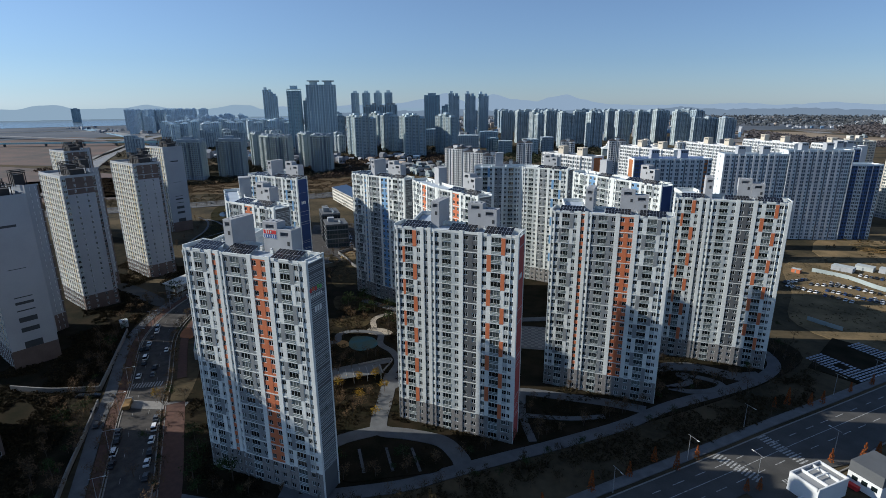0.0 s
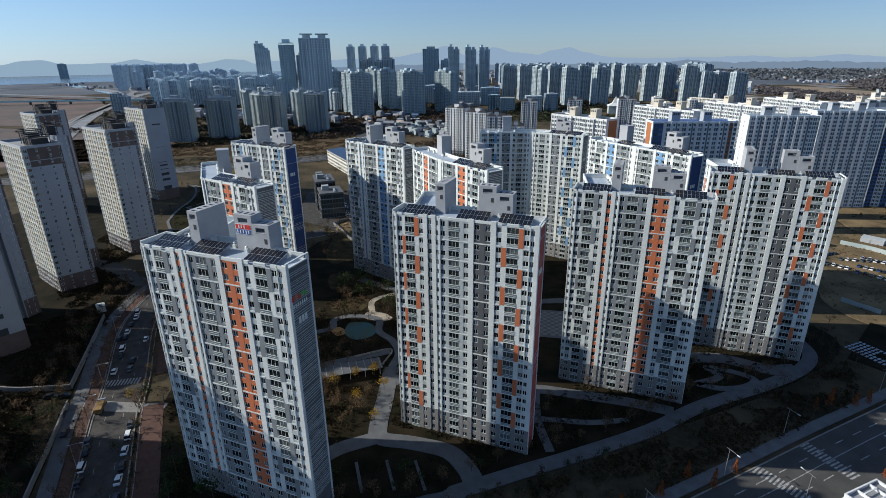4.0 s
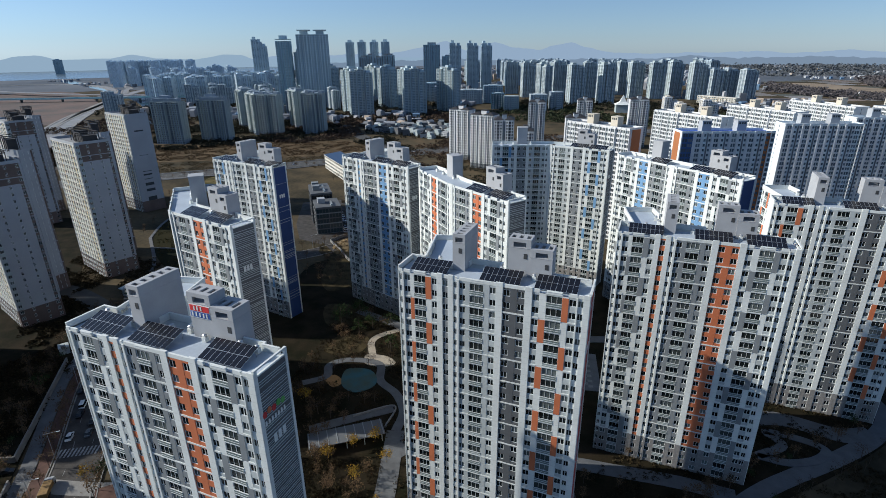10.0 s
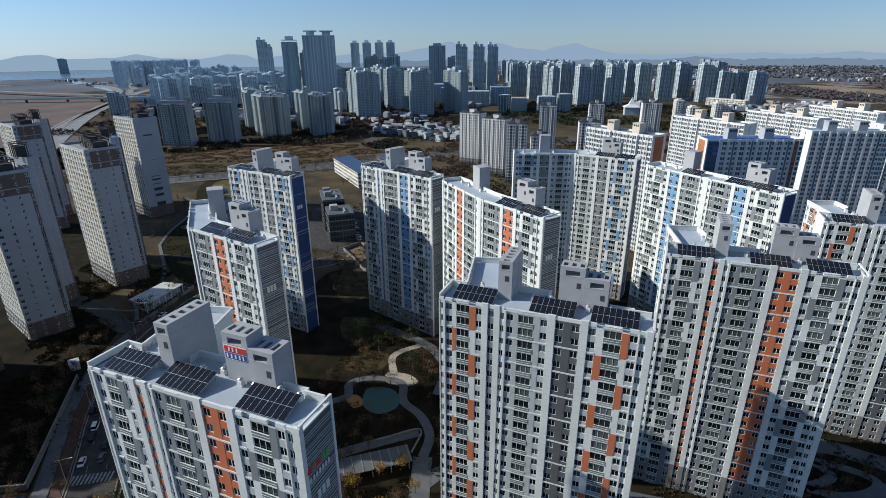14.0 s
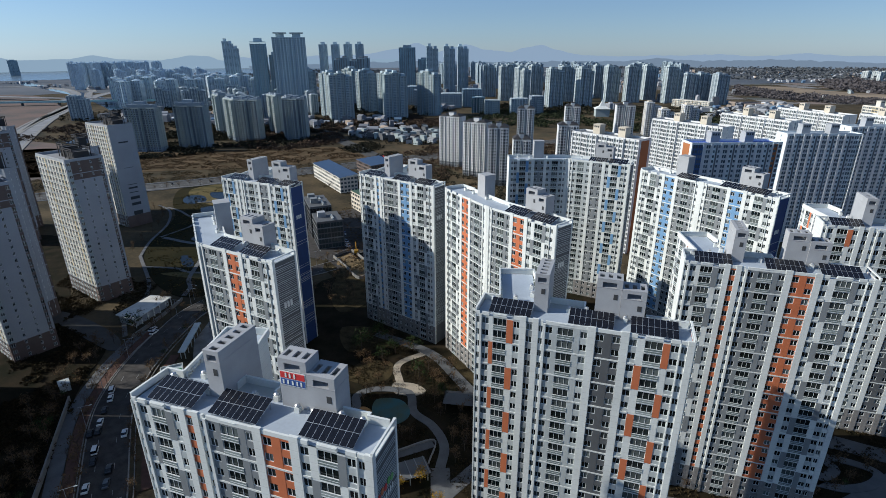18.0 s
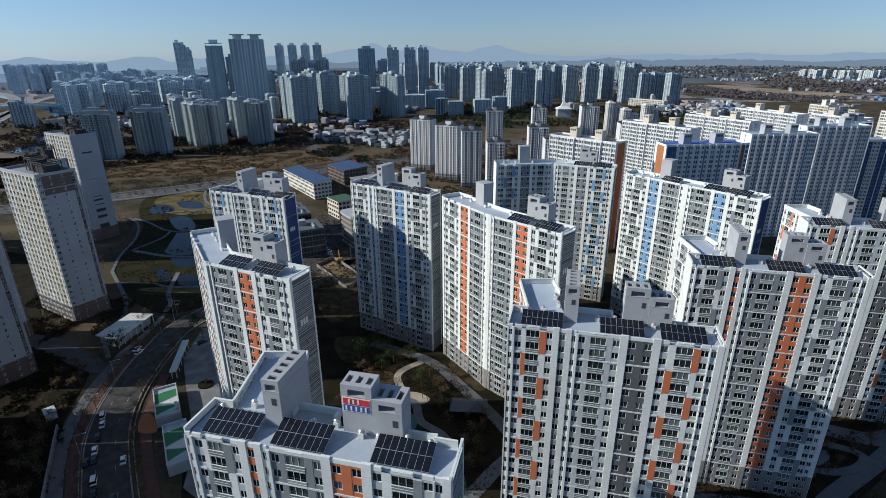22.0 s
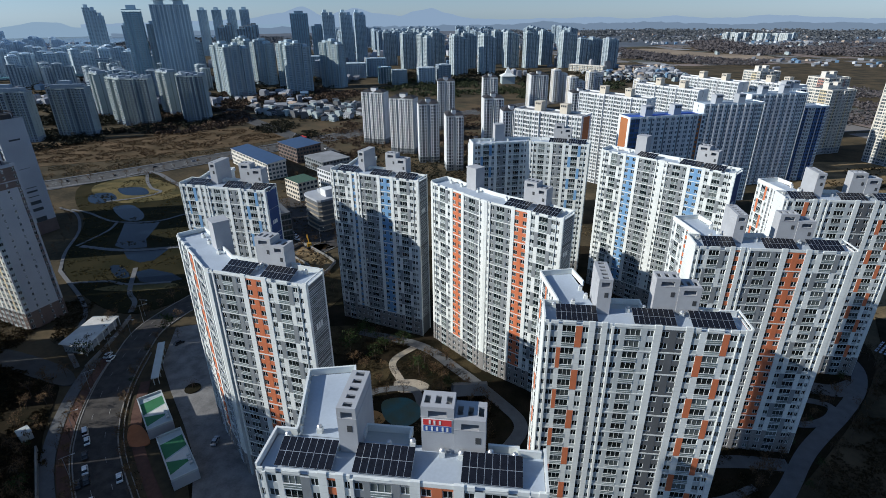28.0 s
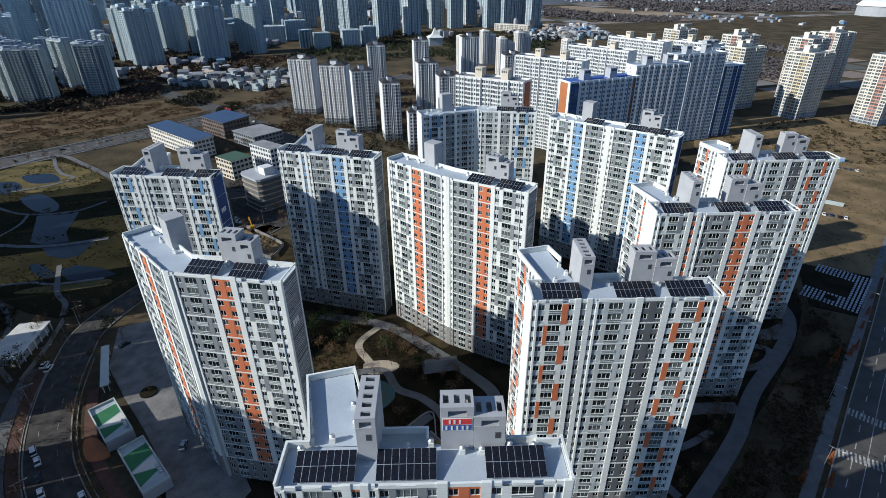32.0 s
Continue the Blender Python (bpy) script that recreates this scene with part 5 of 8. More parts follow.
def west_tower(x, y, angle, blank=False, front=34.0, rear=True):
    """(x, y): the corner between the lit front and the end wall that looks to the street."""
    base = pose(x, y, 0, 0, 0, angle)
    grow = Matrix.Diagonal((1, 1, 1.035, 1))
    h = ROOF * 1.035
    t = thing("apartment_tower", WL, "apartment tower", base, "brown-crowned towers")
    body = Build().box(-front + 0.3, -0.3, 0.34, 16.7, 0, h, 0)
    part("body", body, PALE, t)
    facade(t, WFRONT, front, WSCHEME, Matrix.Translation((-front, 0, 0)) @ grow, 99, pal=WPAL)
    end = pose(0, 0, 0, 0, 0, 90)
    if blank:
        b = Build().box(0, 17, -0.05, 0.3, 3 * RISE, h + 1, 0, "b").box(0, 17, -0.06, 0.3, 0, 3 * RISE, 1, "b")
        part("end_wall", b, [PALE, BROWN], t, at=end)
        for z, hh in ((8.6, 3.0), (16.0, 2.0), (20.5, 2.2), (25.5, 0.5), (28.5, 1.2), (31.5, 0.4), (44, 0.25), (62, 1.0)):
            part("louvre", Build().box(5.0, 11.5, -0.1, -0.05, z, z + hh, 0, "b"), LOUVRE, t, at=end)
    else:
        facade(t, WEND, 17.0, WSCHEME, end @ grow, 99, pal=WPAL)
    part("roof", Build().box(-front + 0.2, -0.2, 0.2, 16.8, h - 0.05, h + 0.1, 0), ROOFGREY, t)
    parapet(t, [(-front + 0.2, 0.3), (-0.3, 0.3), (-0.3, 16.7), (-front + 0.2, 16.7), (-front + 0.2, 0.7)], 1.3, 0.3, h, PALE)
    crown_on(t, -20, 6.5, 6, 6, h, 5.2); crown_on(t, -11, 5.5, 8, 7, h, 3.8)
    if rear:
        rw = pose(-33, 24.8, 0, 0, 0, 19)
        part("rear_body", Build().box(-16, -0.3, 0.3, 6.2, 0, h - 1, 0), PALE, t, at=rw)
        facade(t, WREAR, 6.4, {**WSCHEME, "top": 0}, rw @ pose(0, 0, 0, 0, 0, 90) @ grow, 99, pal=WPAL)
        part("rear_wall", Build().box(-16, 0, -0.1, 0.3, 0, h + 0.8, 0, "d"), PALE, t, at=rw)
        part("link", Build().box(-46, -34, 16.9, 24, 0, h - 2.5, 0), MID, t)
        part("roof", Build().box(-16, -0.1, 0.3, 6.3, h - 0.5, h + 0.1, 0), ROOFGREY, t, at=rw)
        crown_on(t, -43.5, 22.6, 5, 4, h, 5.5)
    return t
west_tower(-301, 230, -16); west_tower(-285, 176, -16); west_tower(-393, 331, -16, True); west_tower(-248, 119, -16, True); west_tower(-192, 65, -14, rear=False)
# The last two are added out of view, to shade the west side
west_tower(-436, 276, -16); west_tower(-322, 84, -16, rear=False); west_tower(-262, 34, -16, rear=False)


# North-east: the white estate; lit and shaded wings of each tower get separate colours
EL = "white slab apartment tower on a neighbouring estate"
RUSTEND = [(2.4, "q", 0), (8.4, "q", 4), (2.2, "q", 0)]
PLAINEND = [(5.4, "q", 0), (1.2, "n", 0), (6.4, "q", 0)]
EM = (OFFWHITE, LIGHT, OFFWHITE, SLATE, RUST)
for x, y, a, w, east in ((-83, 416, -34, 50, RUSTEND), (-30, 503, -43, 60, PLAINEND), (27, 561, -50, 62, PLAINEND), (83, 624, -58, 66, PLAINEND), (134, 585, -58, 44, PLAINEND)):
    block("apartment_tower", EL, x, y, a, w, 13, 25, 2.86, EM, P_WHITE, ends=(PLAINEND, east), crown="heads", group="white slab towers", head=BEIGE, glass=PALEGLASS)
XL = "white slab apartment tower tinted blue-grey for shade on a neighbouring estate"
OLIVEEND = [(1.0, "q", 0), (3.0, "w", 0), (1.5, "q", 0), (3.0, "w", 0), (1.0, "q", 0)]
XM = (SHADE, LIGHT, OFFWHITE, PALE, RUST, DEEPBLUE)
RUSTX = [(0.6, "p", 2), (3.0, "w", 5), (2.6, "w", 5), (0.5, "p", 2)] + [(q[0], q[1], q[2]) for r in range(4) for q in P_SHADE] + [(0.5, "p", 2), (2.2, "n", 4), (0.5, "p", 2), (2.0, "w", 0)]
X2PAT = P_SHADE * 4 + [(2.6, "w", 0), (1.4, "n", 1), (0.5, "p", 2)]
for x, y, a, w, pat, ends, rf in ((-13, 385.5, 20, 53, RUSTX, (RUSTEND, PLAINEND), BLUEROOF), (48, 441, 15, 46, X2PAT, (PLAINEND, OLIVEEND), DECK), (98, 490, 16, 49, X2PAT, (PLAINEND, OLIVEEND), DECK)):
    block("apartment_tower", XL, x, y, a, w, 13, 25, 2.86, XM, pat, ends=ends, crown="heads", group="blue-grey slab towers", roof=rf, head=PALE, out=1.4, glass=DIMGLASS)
P_NAVY = [(0.5, "p", 2), (2.6, "w", 5), (2.2, "n", 5), (0.4, "p", 2), (2.6, "w", 0)]
block("apartment_tower", "navy blue apartment tower with white lines", 146, 508, 16, 24, 14, 21, 2.86, XM, P_NAVY, ends=(PLAINEND, OLIVEEND), group="blue-grey slab towers", roof=DECK)
block("apartment_tower", "tall navy blue apartment tower with white lines", 138, 526, 16, 20, 12, 25, 2.86, XM, P_NAVY, ends=(PLAINEND, OLIVEEND), group="blue-grey slab towers", roof=DECK, crown="heads", head=PALE)
BL = "beige apartment tower with yellow stripe on the estate's far side"
BL2 = "beige apartment tower with brick-red stripe on the estate's far side"
for x, y, h, red in ((216, 602, 21, 0), (258, 560, 21, 0), (318, 532, 21, 1), (250, 676, 22, 1), (308, 640, 22, 1), (372, 690, 22, 1), (400, 600, 21, 1), (208, 742, 22, 0)):
    front = P_BEIGE * 1 + [(2.2, "w", 0), (0.4, "p", 0), (3.0, "w", 0)]
    west = [(0.4, "p", 0), (3.0, "w", 0), (1.6, "n", 0), (0.4, "p", 0), (3.0, "w", 0), (0.4, "p", 0), (2.6, "w", 1), (2.6, "w", 1), (0.4, "p", 0), (3.0, "w", 0)]
    block("apartment_tower", BL2 if red else BL, x, y, 26, 30, 24, h, 2.9, (CREAM, SALMON if red else YELLOW), front, ends=(west, west), base=2, base_mat=PALE, group="beige towers", head=CREAM, crown="heads", out=1.6, glass=PALEGLASS)

# North: grey-white point blocks and slabs
SL = "grey-white apartment block with dark pitched roof caps"
for x, y, w, d, f, a in ((-246, 617, 26, 14, 19, -12), (-206, 575, 26, 14, 19, -10), (-170, 538, 19, 18, 19, 14), (-141, 512, 15, 18, 17, 14), (-118, 480, 12, 13, 11, 10), (-172, 690, 20, 16, 20, 10), (-120, 730, 18, 16, 20, 10), (-112, 596, 20, 16, 18, 12), (-92, 540, 18, 16, 17, 12),
                        (-60, 760, 22, 15, 20, 10), (-20, 640, 20, 16, 18, 10)):
    block("apartment_block", SL, x, y, a, w, d, f, 2.85, (OFFWHITE, PALE, SLATE), P_POINT, crown="hip", group="grey-white blocks", category="apartment block", out=2.2 if f != 19 else 0.8, base=2, base_mat=MID, head=OFFWHITE)
GL = "grey-green slab apartment block with stepped roof line"
for x, y, w, a, f in ((-665, 580, 42, 18, 19), (-622, 618, 42, 18, 19), (-690, 770, 40, -38, 20), (-620, 712, 40, -30, 20), (-583, 690, 36, 12, 20), (-600, 790, 40, -35, 20), (-545, 752, 36, -30, 20), (-525, 722, 34, 14, 20)):
    block("apartment_block", GL, x, y, a, w, 14, f, 2.9, (PALEGREEN, SLATE), P_GREEN, crown="frame" if f == 19 else "steps", group="grey-green slabs", category="apartment block", base=2, base_mat=SLATE, out=3.2)


P_FAR = [(1.0, "p", 0), (3.6, "w", 1), (1.0, "p", 0), (3.0, "n", 0), (1.4, "r", 1)]
P_SIDE = [(0.9, "q", 0), (2.3, "n", 0), (0.6, "p", 0), (2.8, "w", 1), (0.6, "p", 0), (2.3, "n", 1), (0.9, "q", 0)]
P_GLASS = [(0.5, "p", 0), (4.6, "w", 1)]
# Distant towers: a few kinds, each built once and then copied
def far_block(name, label, w, d, h, mats, group, steps=(1.0,), fl=3.0, category="tower block", pattern=P_FAR, side=P_SIDE, glass=None):
    t = thing(name, label, category, None, group)
    glazing, b, crown = Build(), Build(), Build()
    for k, s in enumerate(steps):
        x0, x1 = -w / 2 + w * k / len(steps), -w / 2 + w * (k + 1) / len(steps)
        y0 = -d / 2 + (1.6 if k % 2 else 0)
        hh = int(h * s / fl) * fl
        ww = x1 - x0
        for m, width, pat in ((Matrix.Translation((x0, y0, 0)), ww, pattern), (pose(x1, y0, 0, 0, 0, 90), d / 2 - y0, side), (pose(x0, d / 2, 0, 0, 0, 270), d / 2 - y0, side)):
            strip_side(b, glazing, m, width, 0, int(hh / fl), fl, pat, 1.0 if width == ww else 0.0, 0.5)
        b.box(x0, x1, y0, d / 2, hh, hh + 1.2, 0)
        crown.box(x0 + ww * 0.25, x1 - ww * 0.25, -d * 0.25, d * 0.3, hh, hh + h * 0.06, 0)
    part("glazing", glazing, glass or HAZEGLASS, t, kind="stuff"); part("wall", b, list(mats), t); part("roof_crown", crown, mats[1], t)
    return t


def spread(proto, places, jitter=0.0):
    """Puts the first of a kind at the first place and copies at the rest; a place: x, y, turn."""
    first = True
    for x, y, a in places:
        m = pose(x, y, 0, 0, 0, a + rnd.uniform(-jitter, jitter))
        if first:
            proto.matrix_world = m
            first = False
        else:
            copy_thing(proto, m)


# Tower paints and glass below are paled and blued for distance haze
HAZEGLASS = glass_material("haze_tinted_glazing", (0.11, 0.155, 0.185), (0.24, 0.29, 0.32), rough=0.25)
VEILGLASS = glass_material("haze_paled_glazing", (0.27, 0.34, 0.40), (0.38, 0.45, 0.50), rough=0.4)
VEIL = material("haze_tinted_wall", (0.56, 0.66, 0.74), 0.9, vary=0.06, scale=0.02)
VEIL2 = material("pale_haze_tinted_wall", (0.64, 0.73, 0.79), 0.9, vary=0.06, scale=0.02)
AIR1 = material("blue_grey_high_rise_haze", (0.46, 0.56, 0.62), 0.85, vary=0.1, scale=0.02)
AIR2 = material("pale_high_rise_haze", (0.56, 0.64, 0.67), 0.85, vary=0.1, scale=0.02)
AIR3 = material("teal_high_rise_haze", (0.30, 0.43, 0.50), 0.7, vary=0.1, scale=0.02)
AIRGLASS = glass_material("hazed_high_rise_glazing", (0.17, 0.235, 0.275), (0.30, 0.36, 0.40), rough=0.3)
HAZE1 = material("blue_grey_distant_haze", (0.42, 0.51, 0.56), 0.85, vary=0.1, scale=0.02)
HAZE2 = material("pale_distant_haze", (0.46, 0.52, 0.54), 0.85, vary=0.1, scale=0.02)
HAZE3 = material("deep_blue_grey_haze", (0.34, 0.44, 0.50), 0.7, vary=0.1, scale=0.02)
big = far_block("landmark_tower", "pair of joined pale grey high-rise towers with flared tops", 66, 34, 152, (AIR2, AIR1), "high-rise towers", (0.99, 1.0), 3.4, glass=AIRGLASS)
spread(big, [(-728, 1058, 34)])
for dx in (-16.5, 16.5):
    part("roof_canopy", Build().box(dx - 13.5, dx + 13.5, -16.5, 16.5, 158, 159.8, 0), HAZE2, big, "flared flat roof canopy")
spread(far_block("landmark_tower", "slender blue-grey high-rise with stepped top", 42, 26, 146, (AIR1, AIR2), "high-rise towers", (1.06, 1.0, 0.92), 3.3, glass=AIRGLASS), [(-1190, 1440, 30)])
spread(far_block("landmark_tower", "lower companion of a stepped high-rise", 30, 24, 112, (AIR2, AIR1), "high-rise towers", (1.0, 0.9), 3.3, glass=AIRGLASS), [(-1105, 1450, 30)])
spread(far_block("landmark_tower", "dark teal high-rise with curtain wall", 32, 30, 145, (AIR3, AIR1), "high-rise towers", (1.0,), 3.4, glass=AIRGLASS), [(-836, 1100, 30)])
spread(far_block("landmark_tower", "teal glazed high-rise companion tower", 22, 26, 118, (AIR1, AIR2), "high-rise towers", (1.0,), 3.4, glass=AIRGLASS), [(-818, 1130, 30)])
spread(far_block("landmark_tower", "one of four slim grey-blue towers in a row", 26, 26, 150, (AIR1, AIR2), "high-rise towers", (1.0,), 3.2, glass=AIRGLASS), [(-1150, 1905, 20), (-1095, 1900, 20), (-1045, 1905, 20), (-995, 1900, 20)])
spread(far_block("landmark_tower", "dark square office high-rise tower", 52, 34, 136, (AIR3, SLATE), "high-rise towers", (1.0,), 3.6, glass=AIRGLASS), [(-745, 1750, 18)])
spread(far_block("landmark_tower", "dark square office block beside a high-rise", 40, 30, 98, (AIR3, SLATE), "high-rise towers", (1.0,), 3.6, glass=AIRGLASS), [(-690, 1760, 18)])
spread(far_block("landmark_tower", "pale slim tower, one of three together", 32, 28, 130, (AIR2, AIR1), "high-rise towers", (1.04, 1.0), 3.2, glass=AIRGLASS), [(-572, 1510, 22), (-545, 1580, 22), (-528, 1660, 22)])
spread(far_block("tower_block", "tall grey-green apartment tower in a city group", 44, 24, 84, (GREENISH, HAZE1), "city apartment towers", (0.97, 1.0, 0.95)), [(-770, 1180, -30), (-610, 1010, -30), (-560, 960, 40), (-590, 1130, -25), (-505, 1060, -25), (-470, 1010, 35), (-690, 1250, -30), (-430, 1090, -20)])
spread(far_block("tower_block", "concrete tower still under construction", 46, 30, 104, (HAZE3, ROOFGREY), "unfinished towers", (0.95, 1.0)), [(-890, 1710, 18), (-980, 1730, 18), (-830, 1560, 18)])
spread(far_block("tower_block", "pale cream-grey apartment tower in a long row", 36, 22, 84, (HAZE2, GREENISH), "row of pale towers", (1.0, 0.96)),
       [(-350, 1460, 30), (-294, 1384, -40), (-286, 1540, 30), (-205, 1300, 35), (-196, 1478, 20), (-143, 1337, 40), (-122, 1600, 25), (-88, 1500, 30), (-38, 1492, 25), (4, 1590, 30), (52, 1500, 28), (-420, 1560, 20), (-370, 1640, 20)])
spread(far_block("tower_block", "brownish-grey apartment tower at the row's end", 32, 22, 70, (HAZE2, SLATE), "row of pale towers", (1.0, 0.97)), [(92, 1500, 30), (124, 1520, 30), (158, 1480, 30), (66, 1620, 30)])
# the dense quarter on the far left and the city behind
def sector(n, az0, az1, r0, r1):
    """Places spread over a stretch of the plain, given by bearing and distance from the estate's middle."""
    out = []
    for i in range(n):
        a, r = radians(az0 + (az1 - az0) * (i + rnd.random()) / n), r0 + (r1 - r0) * rnd.random()
        out.append((r * math.cos(a), r * math.sin(a), rnd.choice((20, 28, -40, 35))))
    return out
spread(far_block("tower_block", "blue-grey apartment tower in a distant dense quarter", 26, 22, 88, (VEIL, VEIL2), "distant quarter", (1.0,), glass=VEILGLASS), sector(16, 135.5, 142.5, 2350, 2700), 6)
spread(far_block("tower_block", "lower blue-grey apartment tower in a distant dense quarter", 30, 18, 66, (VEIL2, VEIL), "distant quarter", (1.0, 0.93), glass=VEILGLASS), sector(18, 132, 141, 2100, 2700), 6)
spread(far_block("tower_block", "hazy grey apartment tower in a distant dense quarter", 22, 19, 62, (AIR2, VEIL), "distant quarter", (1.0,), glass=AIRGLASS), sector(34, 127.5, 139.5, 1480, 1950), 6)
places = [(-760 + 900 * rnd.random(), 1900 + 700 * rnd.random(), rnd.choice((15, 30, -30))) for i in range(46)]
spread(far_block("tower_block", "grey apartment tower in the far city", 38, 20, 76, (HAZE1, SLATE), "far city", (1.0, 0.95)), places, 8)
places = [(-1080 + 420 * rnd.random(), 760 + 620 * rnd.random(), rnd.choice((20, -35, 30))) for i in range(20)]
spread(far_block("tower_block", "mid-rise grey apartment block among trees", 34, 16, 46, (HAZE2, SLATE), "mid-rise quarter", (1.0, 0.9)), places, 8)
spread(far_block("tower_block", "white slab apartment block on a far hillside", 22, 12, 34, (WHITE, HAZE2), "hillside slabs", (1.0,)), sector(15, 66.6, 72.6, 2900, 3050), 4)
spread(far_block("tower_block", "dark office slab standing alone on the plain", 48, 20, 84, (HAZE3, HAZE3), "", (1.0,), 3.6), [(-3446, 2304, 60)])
# offices in the middle distance
for x, y, w, d, h, mt, what in ((-440, 1250, 60, 30, 34, HAZE2, "white office block with dark bands"), (-500, 1230, 34, 30, 38, SLATE, "blue-grey office block with flat roof"), (-395, 1290, 44, 26, 40, HAZE3, "dark glass office block with flat roof"), (-345, 1160, 26, 26, 32, TEAL, "teal glass office building with flat roof"),
                               (-312, 1145, 30, 26, 28, GREENISH, "green-grey office building with flat roof"), (-258, 1155, 34, 24, 32, HAZE2, "white and blue office building"), (-540, 1290, 50, 30, 44, HAZE3, "dark office block with flat roof"), (-225, 1175, 26, 30, 36, SLATE, "slate-blue office building beside trees"), (-470, 1180, 22, 24, 24, TEAL, "small teal glass office building")):
    spread(far_block("office_building", what, w, d, h, (mt, HAZE2), "offices", (1.0,), 3.8, "office"), [(x, y, 20)])
spread(far_block("school_building", "cream three-storey school building", 92, 16, 15, (CREAM, BEIGE), "", (1.0,), 3.6, "school"), [(95, 1395, -38)])
spread(far_block("tower_block", "off-white apartment tower with beige strips, small group", 22, 18, 48, (OFFWHITE, BEIGE, SLATE), "cream point blocks", (1.0, 0.9), 3.0, "tower block", P_POINT), [(-50, 860, 12), (5, 830, 12), (40, 900, 12), (90, 800, 12), (-10, 930, 12)])


# houses
def house(label, w, d, h, wall, roof):
    t = thing("house", label, "house", None, "detached houses")
    part("wall", Build().box(-w / 2, w / 2, -d / 2, d / 2, 0, h, 0, "d"), wall, t)
    for k in range(3):
        part("window", Build().box(-w / 2 + 1.2 + k * w / 3, -w / 2 + 2.8 + k * w / 3, -d / 2 - 0.06, -d / 2 + 0.05, 1.0, 2.4, 0), FARGLASS, t)
        part("window", Build().box(-w / 2 + 1.2 + k * w / 3, -w / 2 + 2.8 + k * w / 3, -d / 2 - 0.06, -d / 2 + 0.05, h - 2.6, h - 1.2, 0), FARGLASS, t)
    b = Build()
    b.v = [(-w / 2 - 0.4, -d / 2 - 0.4, h), (w / 2 + 0.4, -d / 2 - 0.4, h), (w / 2 + 0.4, d / 2 + 0.4, h), (-w / 2 - 0.4, d / 2 + 0.4, h), (-w / 2 - 0.4, 0, h + 2.4), (w / 2 + 0.4, 0, h + 2.4)]
    b.f = [(0, 1, 5, 4), (2, 3, 4, 5), (0, 4, 3), (1, 2, 5), (3, 2, 1, 0)]; b.m = [0] * 5
    part("roof", b, roof, t)
    return t


def flat_house(label, w, d, h, wall):
    t = thing("house", label, "house", None, "detached houses")
    part("wall", Build().box(-w / 2, w / 2, -d / 2, d / 2, 0, h, 0, "d"), wall, t)
    part("upper_floor", Build().box(-w / 2, w * 0.1, -d / 2 + 1, d / 2, h, h + 3, 0, "d"), wall, t)
    for k in range(3):
        part("window", Build().box(-w / 2 + 1.0 + k * w / 3, -w / 2 + 3.2 + k * w / 3, -d / 2 - 0.06, -d / 2 + 0.05, 1.0, 2.6, 0), FARGLASS, t)
    part("terrace", Build().box(w * 0.12, w / 2 - 0.2, -d / 2 + 0.2, d / 2 - 0.2, h, h + 0.1, 0), ROOFGREY, t)
    return t


kinds = [house("pale grey two-storey house with dark gabled roof", 10, 9, 6, PALE, UMBER), flat_house("pale grey-white flat-roofed house with terrace", 10, 9, 5.5, GREENISH), house("grey two-storey house with slate roof", 11, 9, 6, PALE, ROOFGREY), flat_house("dark grey modern flat-roofed house", 11, 10, 6.5, DARK)]
spots = [[] for k in kinds]
for i in range(60):
    u, v = (i % 10) / 9.0, (i // 10) / 5.0
    spots[rnd.randrange(4)].append((-452 + 130 * u + 70 * v + rnd.uniform(-5, 5), 792 - 44 * u + 88 * v + rnd.uniform(-7, 7), rnd.choice((20, 110, -25, 65))))
for i in range(30):
    u, v = (i % 9) / 8.0, (i // 9) / 5.0
    spots[rnd.randrange(4)].append((118 + 160 * u + 30 * v + rnd.uniform(-9, 9), 1200 + 26 * u + 170 * v + rnd.uniform(-10, 10), rnd.choice((20, 110, -25, 65))))
for i in range(34):
    spots[2 if i % 3 else 1].append((560 + 700 * rnd.random(), 1900 + 700 * rnd.random(), rnd.choice((20, 110, -25, 65))))
for k, s_ in zip(kinds, spots):
    spread(k, s_)


# the school with solar roofs and the small blocks in front of it
SOLARROOF = material("blue_solar_roof", (0.03, 0.055, 0.11), 0.35, vary=0.15, scale=0.15, fine=2, spec=0.6)
def hall(name, label, x, y, angle, w, d, floors, mats, roof, category="school", overhang=0.5, tilt=0.0, rise=3.6, cols=None):
    t = thing(name, label, category, pose(x, y, 0, 0, 0, angle))
    h = floors * rise
    part("glazing", Build().box(0.3, w - 0.3, 0.3, d - 0.3, 0, h, 0, "d"), FARGLASS, t)
    for key, m, width in (("front_wall", Matrix.Identity(4), w), ("east_wall", pose(w, 0, 0, 0, 0, 90), d), ("rear_wall", pose(w, d, 0, 0, 0, 180), w), ("west_wall", pose(0, d, 0, 0, 0, 270), d)):
        b = Build()
        grid_side(b, m, width, 0, floors, rise, cols if cols and key[0] in "fr" else max(2, round(width / 3.4)), gap=0.3, win=0.55)
        part(key, b, list(mats), t)
    b = Build()
    o = overhang
    b.v = [(-o, -o, h + 0.2), (w + o, -o, h + 0.2), (w + o, d + o, h + 0.2 + tilt), (-o, d + o, h + 0.2 + tilt), (-o, -o, h - 0.2), (w + o, -o, h - 0.2), (w + o, d + o, h - 0.2), (-o, d + o, h - 0.2)]
    b.f = [(0, 1, 2, 3), (4, 5, 1, 0), (5, 6, 2, 1), (6, 7, 3, 2), (7, 4, 0, 3), (7, 6, 5, 4)]; b.m = [0] + [1] * 5
    part("roof", b, [roof, mats[0]], t)
    return t
